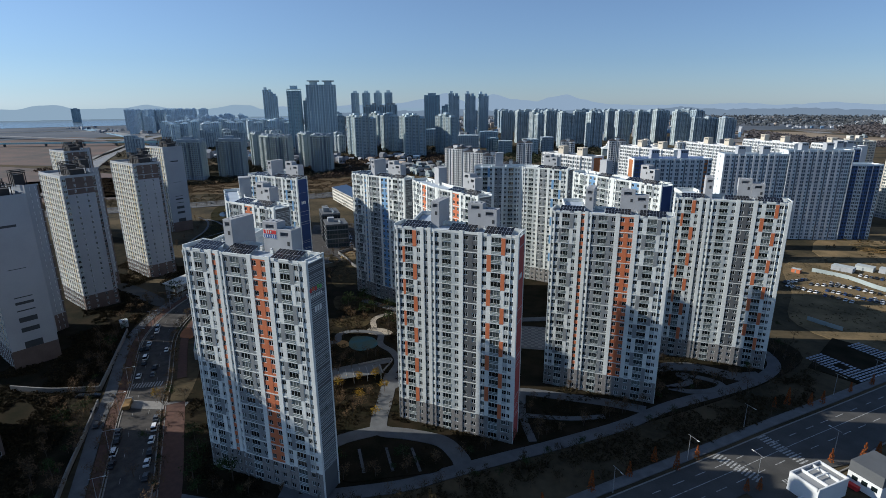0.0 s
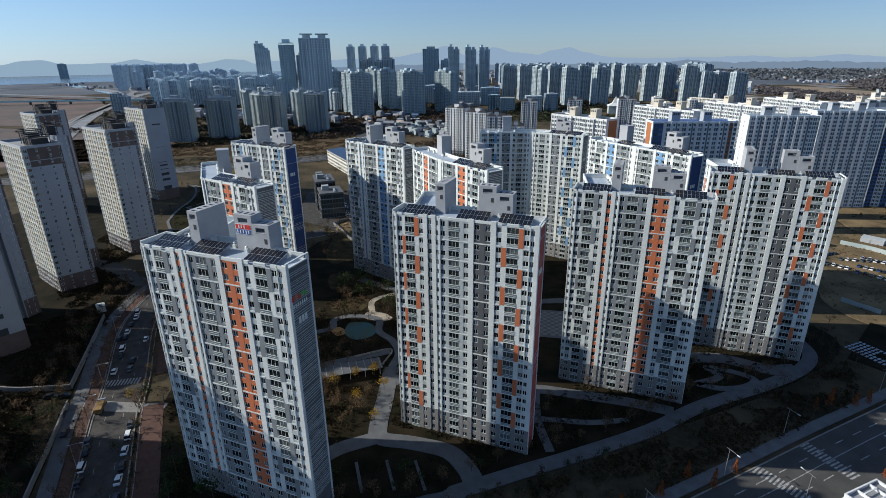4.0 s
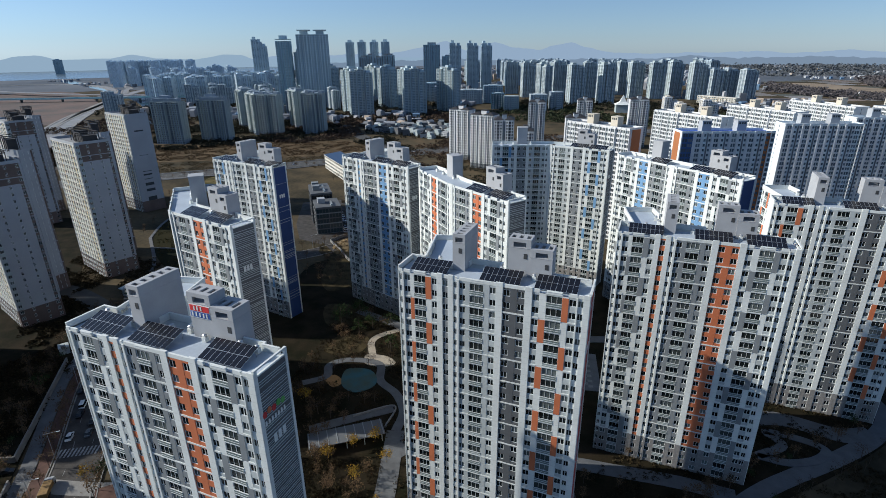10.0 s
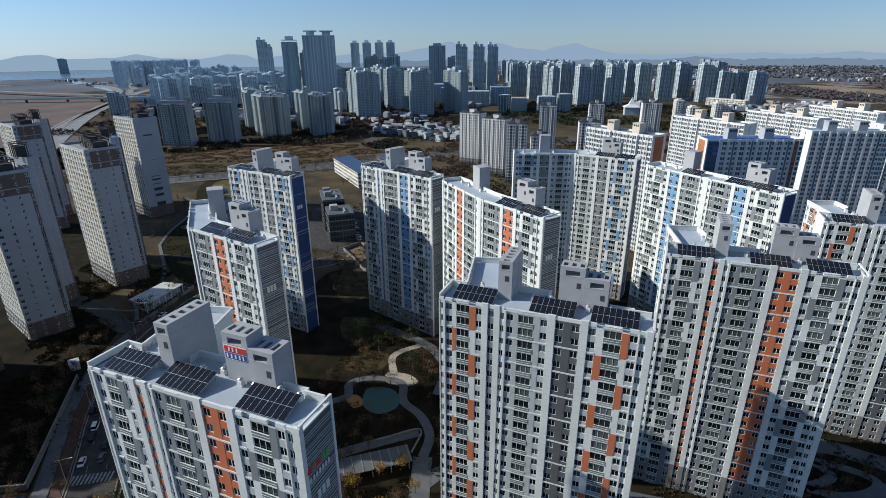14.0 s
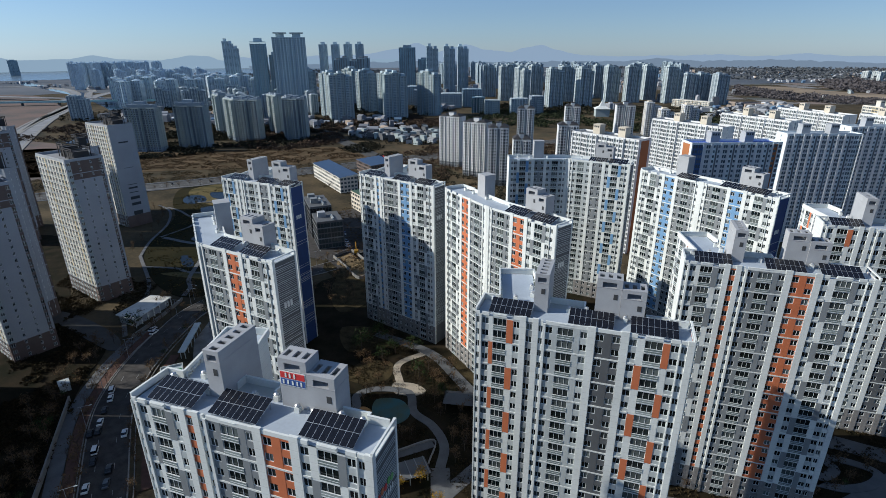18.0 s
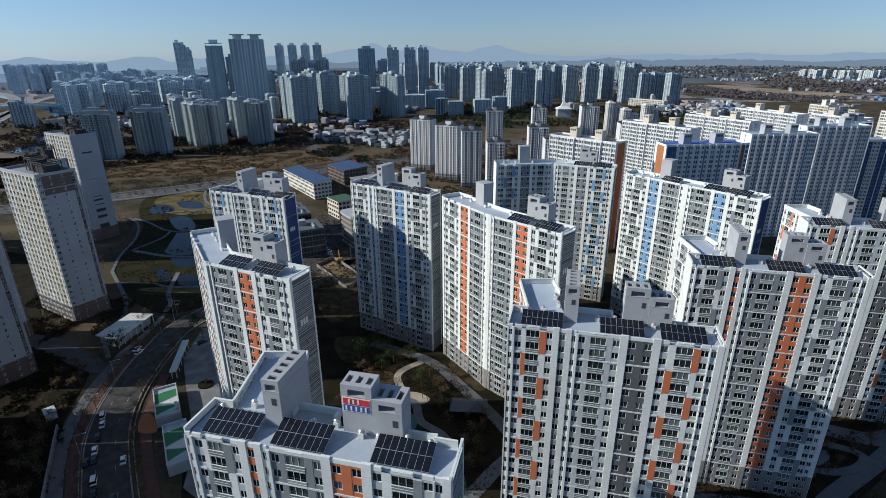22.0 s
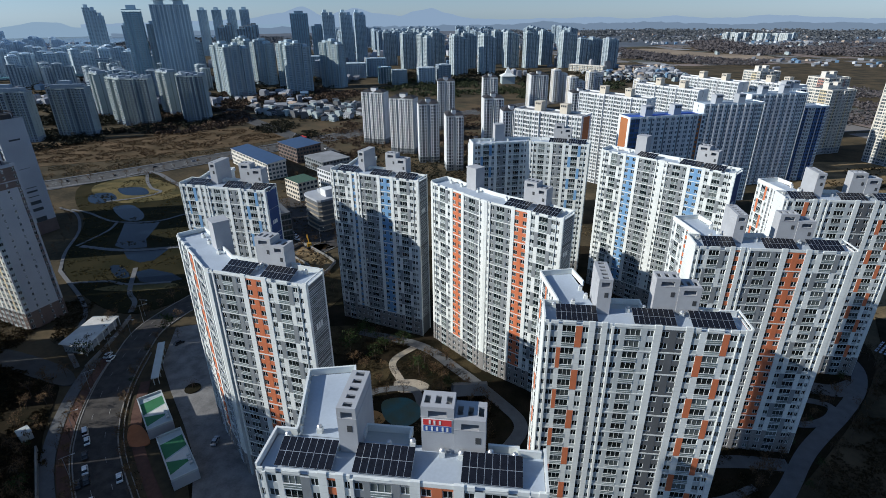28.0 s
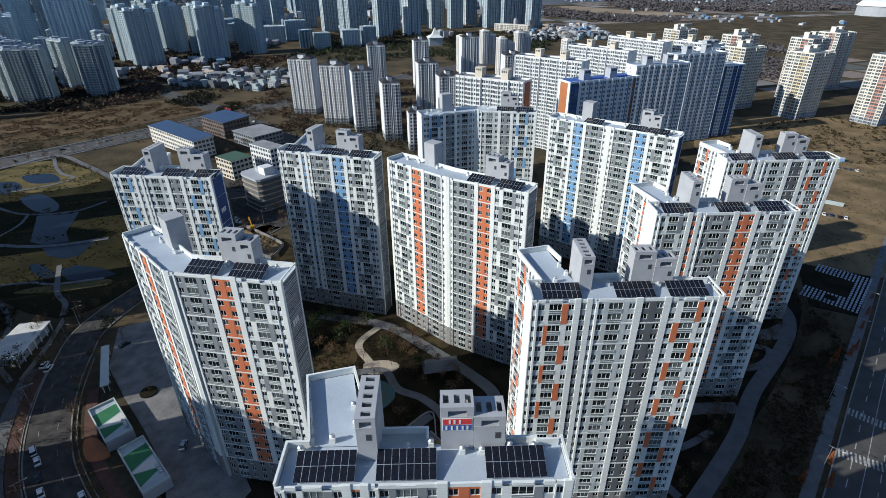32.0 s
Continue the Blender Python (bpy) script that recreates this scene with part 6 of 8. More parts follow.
hall("school", "cream four-storey school wing with blue solar roof", -352, 521, -41, 80, 17, 4, (CREAM, BEIGE), SOLARROOF, tilt=1.8)
hall("school", "brown school wing with blue solar roof", -318, 552, -41, 40, 26, 4, (BROWN, BEIGE), SOLARROOF, tilt=1.5)
hall("school", "grey school gymnasium with flat roof", -276, 514, -41, 34, 28, 3, (MID, SLATE), ROOFGREY)
hall("office_building", "beige four-storey block with green roof", -260, 430, -39, 20.6, 17, 4, (BEIGE, CREAM), material("green_roof_coating", (0.05, 0.10, 0.065), 0.8), "office", 0.1)
hall("office_building", "grey-white block with stair tower", -240, 449, -39, 26, 13, 5, (OFFWHITE, SLATE), ROOFGREY, "office", 0.1)


def shop(label, x, y, angle, w, d, floors, band, wall, roofbox):
    """A glass-fronted shop block: dark storeys between pale floor bands, thin mullions, a plain roof with a stair head."""
    t = thing("shop_building", label, "shops", pose(x, y, 0, 0, 0, angle), "shop buildings")
    part("glazing", Build().box(0.25, w - 0.25, 0.25, d - 0.25, 0, floors * 3.6, 0, "d"), SHOPGLASS, t)
    for k in range(floors + 1):
        part("floor_band", Build().box(0, w, 0, d, k * 3.6 - (0.3 if k == 0 else 0.45), k * 3.6 + (0.3 if k < floors else 0.9), 0, "" if k else "d"), band if k % 2 == 0 else wall, t)
    posts = Build()
    for m, width in ((Matrix.Identity(4), w), (pose(w, 0, 0, 0, 0, 90), d), (pose(0, d, 0, 0, 0, 270), d)):
        n = max(3, round(width / 2.2))
        for i in range(n + 1):
            xx = min(width - 0.2, width * i / n)
            posts.box(xx, xx + (0.5 if i % 4 == 0 else 0.14), 0.02, 0.3, 0, floors * 3.6, 0, "bd", m)
    part("mullions", posts, wall, t, kind="stuff")
    part("roof_deck", Build().box(0.4, w - 0.4, 0.4, d - 0.4, floors * 3.6 + 0.9, floors * 3.6 + 0.93, 0), DARK, t)
    part("stair_head", Build().box(w * 0.15, w * 0.15 + 5, d * 0.45, d * 0.45 + 5, floors * 3.6 + 0.9, floors * 3.6 + 4.2, 0), roofbox, t)
    for i in range(4):
        part("roof_unit", Build().box(w * 0.62, w * 0.62 + 1.2, 2 + i * 2.4, 3.3 + i * 2.4, floors * 3.6 + 0.9, floors * 3.6 + 2.2, 0), LIGHT, t)
    return t


SHOPGLASS = glass_material("tinted_shop_glass", (0.008, 0.014, 0.018), (0.05, 0.075, 0.08), rough=0.1)
shop("dark glazed five-storey shop building with pale floor bands", -233.5, 334, 40, 17, 22, 5, MID, DARK, PALE)
shop("dark teal glazed shop building with grey bands", -250, 352.5, 40, 15, 20, 6, DARK, DARK, MID)
shop("grey shop building with glass front beside a car park", -266, 374, 40, 15, 18, 5, MID, DARK, MID)
TAN = material("weathered_tan_concrete", (0.30, 0.26, 0.20), 0.85, vary=0.15, scale=0.3)
mid = thing("car_park_building", "six-storey banded building with open decks and rounded corner", "car park", pose(-224, 374, 0, 0, 0, -42))
outline = [(2.5, 0.7), (5, 0), (21, 0), (23, 2), (23, 17), (21, 19), (0, 19), (0, 4.2), (0.7, 2.2)]
# Dark solid body stands for the shade inside the open decks
part("core", Build().prism([(1 + x_ * 0.93, 0.8 + y_ * 0.92) for x_, y_ in outline], 0, 20.5), DARK, mid)
for k in range(7):
    part("deck_band", Build().prism(outline, k * 3.4 - (0.3 if k == 0 else 0.0), k * 3.4 + (0.7 if k < 6 else 1.4), bottom=True), TAN if k < 6 else PALE, mid)
part("roof_room", Build().box(12, 19, 8, 15, 21.8, 26.5, 0), OFFWHITE, mid)
part("roof_room", Build().box(6, 11, 9, 14, 21.8, 24.5, 0), PALE, mid)


TOWNMAT = bpy.data.materials.new("small_town_walls")
TOWNMAT.use_nodes = True
tn = TOWNMAT.node_tree
geo, ramp = tn.nodes.new("ShaderNodeNewGeometry"), tn.nodes.new("ShaderNodeValToRGB")
stops = ((0.0, (0.22, 0.23, 0.25)), (0.3, (0.36, 0.37, 0.39)), (0.5, (0.16, 0.17, 0.19)), (0.68, (0.36, 0.29, 0.23)), (0.8, (0.12, 0.20, 0.30)), (0.9, (0.50, 0.52, 0.54)))
while len(ramp.color_ramp.elements) < len(stops):
    ramp.color_ramp.elements.new(0.5)
for e, (p, c) in zip(ramp.color_ramp.elements, stops):
    e.position, e.color = p, (*c, 1)
ramp.color_ramp.interpolation = "CONSTANT"
tn.links.new(geo.outputs["Random Per Island"], ramp.inputs[0]); tn.links.new(ramp.outputs[0], tn.nodes["Principled BSDF"].inputs["Base Color"])
tn.nodes["Principled BSDF"].inputs["Roughness"].default_value = 0.8


def far_town(label, x0, x1, y0, y1, n, tall, seed):
    """Countless small buildings far off: gabled sheds and flat-roofed boxes, gathered in clusters."""
    r, b = random.Random(seed), Build()
    made = 0
    while made < n:
        x, y = r.uniform(x0, x1), r.uniform(y0, y1)
        if noise.noise(Vector((x * 0.004, y * 0.004, seed))) < 0.05:
            continue
        made += 1
        w, d, h = r.uniform(6, 17), r.uniform(6, 12), r.uniform(3, tall)
        m = pose(x, y, 0, 0, 0, r.choice((12, 102, -20, 40)))
        k = len(b.v)
        ridge_h = h + (0.25 * d if r.random() < 0.5 else 0.3)
        b.v += [tuple(m @ Vector(q)) for q in ((-w / 2, -d / 2, -0.3), (w / 2, -d / 2, -0.3), (w / 2, d / 2, -0.3), (-w / 2, d / 2, -0.3), (-w / 2, -d / 2, h), (w / 2, -d / 2, h), (w / 2, d / 2, h), (-w / 2, d / 2, h), (-w / 2, 0, ridge_h), (w / 2, 0, ridge_h))]
        for f in ((0, 1, 5, 4), (2, 3, 7, 6), (1, 2, 6, 9, 5), (3, 0, 4, 8, 7), (4, 5, 9, 8), (6, 7, 8, 9)):
            b.f.append(tuple(k + q for q in f)); b.m.append(0)
    tagged(new("far_town", b.mesh("far_town", TOWNMAT)), label, "town", kind="stuff")


far_town("small pale houses and sheds of a far town", 500, 2300, 2500, 4200, 620, 8, 3)
far_town("pale houses of a village beyond a wood", 690, 1230, 2560, 3120, 170, 8, 15)
far_town("houses and workshops behind a row of towers", 80, 300, 1230, 1540, 120, 9, 17)
far_town("scattered farm sheds on low ground", 420, 1000, 1450, 1800, 40, 6, 19)
far_town("low buildings scattered over a far plain", -2600, -1300, 1500, 3000, 500, 10, 5)
far_town("packed low city buildings between far towers", -1200, 300, 1250, 3400, 1100, 22, 9)
far_town("low shops and houses between apartment groups", -1050, -420, 820, 1400, 260, 12, 11)
tent = thing("hall", "white hall with a peaked tent roof among blocks", "hall", pose(-92, 1160, 0, 0, 0, 12) @ Matrix.Diagonal((1.2, 1.2, 1.25, 1)))
part("wall", Build().box(-11, 11, -9, 9, 0, 12, 0), GREENISH, tent)
b = Build()
b.v = [(-13, -11, 12), (13, -11, 12), (13, 11, 12), (-13, 11, 12), (-5, -4, 16), (5, -4, 16), (5, 4, 16), (-5, 4, 16), (0, 0, 27)]
b.f = [(0, 1, 5, 4), (1, 2, 6, 5), (2, 3, 7, 6), (3, 0, 4, 7), (4, 5, 8), (5, 6, 8), (6, 7, 8), (7, 4, 8)]; b.m = [0] * 8
part("tent_roof", b, WHITE, tent, "white peaked membrane roof")

arena = thing("arena", "large white arena with a low domed roof", "arena", pose(1235, 1690, 0))
ring = [(math.cos(2 * math.pi * i / 28), math.sin(2 * math.pi * i / 28)) for i in range(28)]
part("wall", Build().prism([(86 * x_, 70 * y_) for x_, y_ in ring], 0, 26), PALE, arena)
dome = Build()
for k, (s0, z0, s1, z1) in enumerate(((1.04, 26, 0.9, 38), (0.9, 38, 0.62, 47), (0.62, 47, 0.02, 52))):
    for (ax, ay), (bx, by) in zip(ring, ring[1:] + ring[:1]):
        dome.quad([(86 * s0 * ax, 70 * s0 * ay, z0), (86 * s0 * bx, 70 * s0 * by, z0), (86 * s1 * bx, 70 * s1 * by, z1), (86 * s1 * ax, 70 * s1 * ay, z1)])
part("roof", dome, OFFWHITE, arena, "white ribbed dome")


# ---- planting ----
def leaf_material(name, a, b_, rough=0.8):
    """Foliage that differs from clump to clump."""
    m = bpy.data.materials.new(name)
    m.use_nodes = True
    nt = m.node_tree
    p = nt.nodes["Principled BSDF"]
    geo, mix = nt.nodes.new("ShaderNodeNewGeometry"), nt.nodes.new("ShaderNodeMix")
    mix.data_type = "RGBA"
    mix.inputs["A"].default_value, mix.inputs["B"].default_value = (*a, 1), (*b_, 1)
    nt.links.new(geo.outputs["Random Per Island"], mix.inputs["Factor"])
    nt.links.new(mix.outputs["Result"], p.inputs["Base Color"])
    p.inputs["Roughness"].default_value, p.inputs["Specular IOR Level"].default_value = rough, 0.06
    return m


BARK = material("grey_brown_bark", (0.075, 0.055, 0.04), 0.9, vary=0.25, scale=2.0)
PINE = leaf_material("pine_needles", (0.018, 0.032, 0.012), (0.05, 0.07, 0.025))
TWIG = leaf_material("bare_twigs_and_dry_leaves", (0.05, 0.032, 0.018), (0.13, 0.085, 0.045))
GOLD = leaf_material("golden_leaves", (0.20, 0.12, 0.015), (0.40, 0.26, 0.04))
EMBER = leaf_material("rust_needles", (0.15, 0.04, 0.012), (0.30, 0.10, 0.03))
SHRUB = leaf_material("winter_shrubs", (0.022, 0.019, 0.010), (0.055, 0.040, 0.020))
FOREST = leaf_material("brown_winter_wood", (0.045, 0.034, 0.026), (0.095, 0.065, 0.045))
GREENWOOD = leaf_material("dark_evergreen_wood", (0.02, 0.03, 0.016), (0.05, 0.055, 0.03))
trng = random.Random(21)


def tree_meshes(kind, h, seed):
    """Trunk with limbs, and a crown of small leaf or twig tufts, as two meshes."""
    r = random.Random(seed)
    wood, crown = Build(), Build()
    def limb(p, q, r0, r1, sides=5):
        d = (q - p)
        up = Vector((0, 0, 1)) if abs(d.normalized().z) < 0.9 else Vector((1, 0, 0))
        a = d.cross(up).normalized(); c = d.cross(a).normalized()
        n = len(wood.v)
        for o, rr in ((p, r0), (q, r1)):
            wood.v += [tuple(o + a * math.cos(2 * math.pi * i / sides) * rr + c * math.sin(2 * math.pi * i / sides) * rr) for i in range(sides)]
        for i in range(sides):
            j = (i + 1) % sides
            wood.f.append((n + i, n + j, n + sides + j, n + sides + i)); wood.m.append(0)
    def tuft(p, s, flat=0.6):
        a = Vector((r.gauss(0, 1), r.gauss(0, 1), r.gauss(0, flat))).normalized()
        c = a.orthogonal().normalized()
        c.rotate(Matrix.Rotation(r.uniform(0, 6.3), 3, a))
        e = a.cross(c)
        n = len(crown.v)
        crown.v += [tuple(p + c * s), tuple(p + e * s * 0.6), tuple(p - c * s * 0.9), tuple(p - e * s * 0.55)]
        crown.f.append((n, n + 1, n + 2, n + 3)); crown.m.append(0)
    top = Vector((r.uniform(-0.3, 0.3), r.uniform(-0.3, 0.3), h * (0.95 if kind in ("cone", "pine") else 0.62)))
    limb(Vector((0, 0, -0.1)), top * 0.5, h * 0.022, h * 0.015, 7); limb(top * 0.5, top, h * 0.015, h * 0.006, 6)
    if kind == "cone":
        for i in range(240):
            z = h * (0.12 + 0.86 * r.random() ** 1.2)
            a, rad = r.uniform(0, 6.3), (h - z) * 0.2 * (0.5 + 0.5 * r.random()) + 0.1
            tuft(Vector((rad * math.cos(a), rad * math.sin(a), z)), h * r.uniform(0.03, 0.055))
    else:
        for i in range(9 if kind != "pine" else 7):
            a, z0 = r.uniform(0, 6.3), r.uniform(0.3, 0.6 if kind != "pine" else 0.85) * h
            rad = h * r.uniform(0.16, 0.33)
            tip = Vector((rad * math.cos(a), rad * math.sin(a), z0 + h * r.uniform(0.12, 0.34 if kind != "pine" else 0.1)))
            limb(Vector((top.x * z0 / top.z, top.y * z0 / top.z, z0 if z0 < top.z else top.z)), tip, h * 0.009, h * 0.003, 4)
            count = {"bare": 24, "pine": 46, "leafy": 42}[kind]
            for k in range(count):
                s = h * r.uniform(0.09, 0.14)
                p = tip + Vector((r.gauss(0, s), r.gauss(0, s), r.gauss(0, s * (0.45 if kind == "pine" else 0.7))))
                tuft(p, h * (r.uniform(0.012, 0.035) if kind == "bare" else r.uniform(0.025, 0.05)))
    return wood, crown


TREES = {}
for kind, mat, h, label in (("bare", TWIG, 7.0, "bare winter tree with fine brown twigs"), ("pine", PINE, 8.5, "dark green pine with spreading tufts"), ("leafy", GOLD, 5.5, "small tree with golden autumn leaves"), ("cone", EMBER, 8.0, "rust-coloured conical roadside tree"), ("leafy2", PINE, 5.0, "small dark evergreen garden tree")):
    for v in range(2):
        w_, c_ = tree_meshes(kind.rstrip("2"), h, 100 + len(TREES))
        TREES[kind, v] = (w_.mesh("trunk", BARK), c_.mesh("crown", mat), label)


def tree(kind, x, y, size=1.0, z=0.0):
    w_, c_, label = TREES[kind, trng.randrange(2)]
    t = thing("tree", label, "tree", pose(x, y, z, 0, 0, trng.uniform(0, 360)) @ Matrix.Diagonal((size, size, size * trng.uniform(0.85, 1.15), 1)), "trees")
    part("trunk", w_, None, t); part("crown", c_, None, t)


for x, y in ((-142, 239), (-135, 233), (-128, 237), (-147, 242), (-138, 226), (-118, 218), (-104, 208), (-150, 231)):
    tree("pine", x, y, trng.uniform(0.8, 1.15))
for x, y in ((-121, 221), (-116, 212), (-108, 218), (-112, 206), (-122, 206), (-134, 203), (-109, 187), (-103, 200), (-92, 196), (-90, 186), (-138, 182), (-130, 184), (-118, 184), (-127, 214), (-117, 226), (-113, 231), (-100, 214), (-141, 196), (-120, 178), (-124, 174)):
    tree("bare", x, y, trng.uniform(0.6, 1.0))
for x, y in ((-104, 164), (-99, 169), (-109, 157), (-91, 162), (-86, 146), (-96, 152), (-132, 178)):
    tree("leafy", x, y, trng.uniform(0.7, 1.1))
walk_line = smooth(FRONTWALK, 4)
for k, p in enumerate(offset(walk_line, 6.0) + offset(walk_line, -5.0)):
    if k % 2 == 0 and not (-80 < p.x < -32 and 146 < p.y < 160):
        tree(trng.choice(("bare", "bare", "leafy2")), p.x + trng.uniform(-2, 2), p.y + trng.uniform(-2, 2), trng.uniform(0.55, 0.85))
for x, y in ((9, 156), (15.5, 154), (21.7, 162.4), (50.3, 204.9), (55.1, 208.4), (63.1, 211.5), (67.7, 214.6), (2, 146), (-8, 135), (-20, 122), (80, 228), (90, 238), (101, 250), (34.4, 152), (38, 154), (61, 176), (70, 179), (75, 183), (84, 192), (94, 203), (106, 216)):
    tree("cone", x, y, trng.uniform(0.6, 0.95))
west_line = smooth(WEST, 6)
for k, p in enumerate(offset(west_line, 11.2)):
    if k % 3 == 1 and p.y > 60:
        tree("bare", p.x, p.y, trng.uniform(0.5, 0.75))
for k, p in enumerate(offset(west_line, -7.6)):
    if k % 3 == 0 and 60 < p.y < 290:
        tree(trng.choice(("bare", "leafy2")), p.x, p.y, trng.uniform(0.5, 0.8))
for k, p in enumerate(offset(west_line, 21.0)):
    if k % 2 == 0 and 60 < p.y < 180:
        tree(trng.choice(("bare", "leafy2", "pine")), p.x + trng.uniform(-3, 3), p.y + trng.uniform(-3, 3), trng.uniform(0.6, 0.9))
for x, y in ((-122, 96), (-116, 92), (-128, 104), (-110, 100), (-136, 110), (-104, 112), (-60, 150), (-84, 118), (-66, 128)):
    tree(trng.choice(("pine", "pine", "bare")), x, y, trng.uniform(0.7, 1.1), 0.0)
tree("pine", -260, 213, 1.0); tree("pine", -238, 236, 1.1); tree("bare", -204, 200, 0.8); tree("bare", -230, 232, 0.8); tree("leafy", -170, 124, 0.9); tree("leafy2", -166, 126, 1.2)
for x, y in ((-24, 200), (-12, 204), (2, 232), (20, 240), (58, 252), (62, 262), (70, 274), (66, 288), (46, 300), (30, 310), (-30, 228), (-58, 190), (-150, 96), (-140, 90), (-134, 96), (-152, 104), (-160, 128), (-150, 118), (-58, 178), (-64, 184)):
    tree(trng.choice(("bare", "leafy2", "bare")), x, y, trng.uniform(0.6, 0.95))


def inside(p, poly):
    c = False
    for i in range(len(poly)):
        (x0, y0), (x1, y1) = poly[i - 1], poly[i]
        if (y0 > p[1]) != (y1 > p[1]) and p[0] < (x1 - x0) * (p[1] - y0) / (y1 - y0) + x0:
            c = not c
    return c


def thicket(name, label, category, poly, count, size, mat, seed, tall=0.7, avoid=None, sprays=9):
    """Uneven clumps of twigs and leaves scattered over an area: each a loose dome of small sprays, with gaps."""
    r = random.Random(seed)
    b = Build()
    xs, ys = [p[0] for p in poly], [p[1] for p in poly]
    made = 0
    for _ in range(count * 6):
        if made >= count:
            break
        p = (r.uniform(min(xs), max(xs)), r.uniform(min(ys), max(ys)))
        if not inside(p, poly) or noise.noise(Vector((p[0] * 0.06 / size, p[1] * 0.06 / size, seed))) < -0.12:
            continue
        if avoid and any((p[0] - q.x) ** 2 + (p[1] - q.y) ** 2 < d * d for q, d in avoid):
            continue
        made += 1
        s = size * r.uniform(0.6, 1.4)
        top = s * tall * r.uniform(0.9, 1.7)
        for k in range(sprays):
            a, f = r.uniform(0, 6.283), r.random()
            rad = s * 1.1 * math.sqrt(r.random()) * (1.0 - 0.5 * f)
            x, y, z = p[0] + rad * math.cos(a), p[1] + rad * math.sin(a), top * f
            w, turn, lean = s * r.uniform(0.28, 0.5), r.uniform(0, 6.283), r.uniform(-0.6, 0.6)
            ux, uy = w * math.cos(turn), w * math.sin(turn)
            vx, vy, vz = w * lean * -math.sin(turn), w * lean * math.cos(turn), w * r.uniform(0.5, 0.9)
            n = len(b.v)
            b.v += [(x - ux, y - uy, z), (x - vx * 0.4, y - vy * 0.4, z - vz * 0.4), (x + ux, y + uy, z + 0.3 * vz), (x + vx, y + vy, z + vz)]
            b.f.append((n, n + 1, n + 2, n + 3)); b.m.append(0)
    ob = new(name, b.mesh(name, mat))
    return tagged(ob, label, category, kind="stuff")


def grove(label, places, size, mat, seed):
    """Bare trees too many to count along a belt: slim trunks, forked limbs and a haze of fine twig sprays, in one piece."""
    r, b = random.Random(seed), Build()

    def stick(p, q, r0, r1):
        n = len(b.v)
        for o, rr in ((p, r0), (q, r1)):
            b.v += [(o[0] + rr * math.cos(2.094 * i), o[1] + rr * math.sin(2.094 * i), o[2]) for i in range(3)]
        for i in range(3):
            j = (i + 1) % 3
            b.f.append((n + i, n + j, n + 3 + j, n + 3 + i)); b.m.append(0)
    for x, y in places:
        h = size * r.uniform(0.7, 1.25)
        stick((x, y, -0.1), (x, y, h * 0.55), h * 0.018, h * 0.01)
        for k in range(9):
            a, z0 = r.uniform(0, 6.283), h * r.uniform(0.25, 0.55)
            rad = h * r.uniform(0.12, 0.28)
            tip = (x + rad * math.cos(a), y + rad * math.sin(a), z0 + h * r.uniform(0.2, 0.45))
            stick((x, y, z0), tip, h * 0.008, h * 0.003)
            for m in range(14):
                c = [tip[i] + r.gauss(0, h * 0.08) for i in range(3)]
                w, t = h * r.uniform(0.014, 0.03), r.uniform(0, 6.283)
                l, up = h * r.uniform(0.06, 0.13), r.uniform(0.2, 1.0)
                d = (math.cos(t), math.sin(t))
                n = len(b.v)
                b.v += [(c[0] - d[1] * w, c[1] + d[0] * w, c[2]), (c[0] + d[1] * w, c[1] - d[0] * w, c[2]), (c[0] + d[0] * l, c[1] + d[1] * l, c[2] + l * up)]
                b.f.append((n, n + 1, n + 2)); b.m.append(1)
    return tagged(new("tree_belt", b.mesh("tree_belt", [BARK, mat])), label, "trees", kind="stuff")


# Far woods: mauve-brown and blue-grey, both paled to imitate haze
MAUVEWOOD = leaf_material("haze_greyed_mauve_wood", (0.085, 0.079, 0.084), (0.108, 0.096, 0.096))
FARWOOD = leaf_material("haze_tinted_far_wood", (0.075, 0.086, 0.098), (0.11, 0.115, 0.12))
paths = [(q, 4.4) for q in smooth(FRONTWALK, 8) + smooth(COURTWALK, 8)] + [(q, 3.8) for q in smooth([(-82, 138), (-91, 128), (-94, 115), (-90, 100)], 8)] + [(Vector(q), 3.2) for q in ((-46, 168), (-40, 182), (-26, 184), (-8, 186), (-17, 170), (14, 206), (22, 210), (28, 219), (23, 228), (40, 226))]
thicket("shrubbery", "dark winter shrubs on the planted slope by the road", "shrubs", [(-80, 90), (-28, 122), (6, 152), (40, 188), (66, 216), (70, 236), (64, 250), (56, 236), (34, 204), (0, 170), (-50, 122), (-110, 84)], 4200, 0.8, SHRUB, 3, avoid=paths)
thicket("shrubbery", "low dark hedges and beds between the towers", "shrubs", [(-64, 132), (-34, 152), (8, 184), (44, 222), (10, 232), (-30, 186), (-34, 176), (-60, 172)], 1500, 0.6, SHRUB, 4, avoid=paths)
court_paths = [(q, 2.4) for pts in ([(-140, 187), (-134, 194), (-137, 201), (-132, 207), (-119, 209), (-113, 199), (-104, 194), (-97, 186), (-95, 176)], [(-122, 166), (-113, 175), (-101, 186)], [(-122, 238), (-129, 229), (-130, 223), (-126, 216), (-121, 209)], [(-95, 176), (-91, 165), (-87, 154), (-84, 145), (-80, 139)]) for q in smooth(pts, 6)] + [(Vector((-121, 197)), 8.0), (Vector((-106, 166)), 8.0), (Vector((-119, 211)), 5.0)]
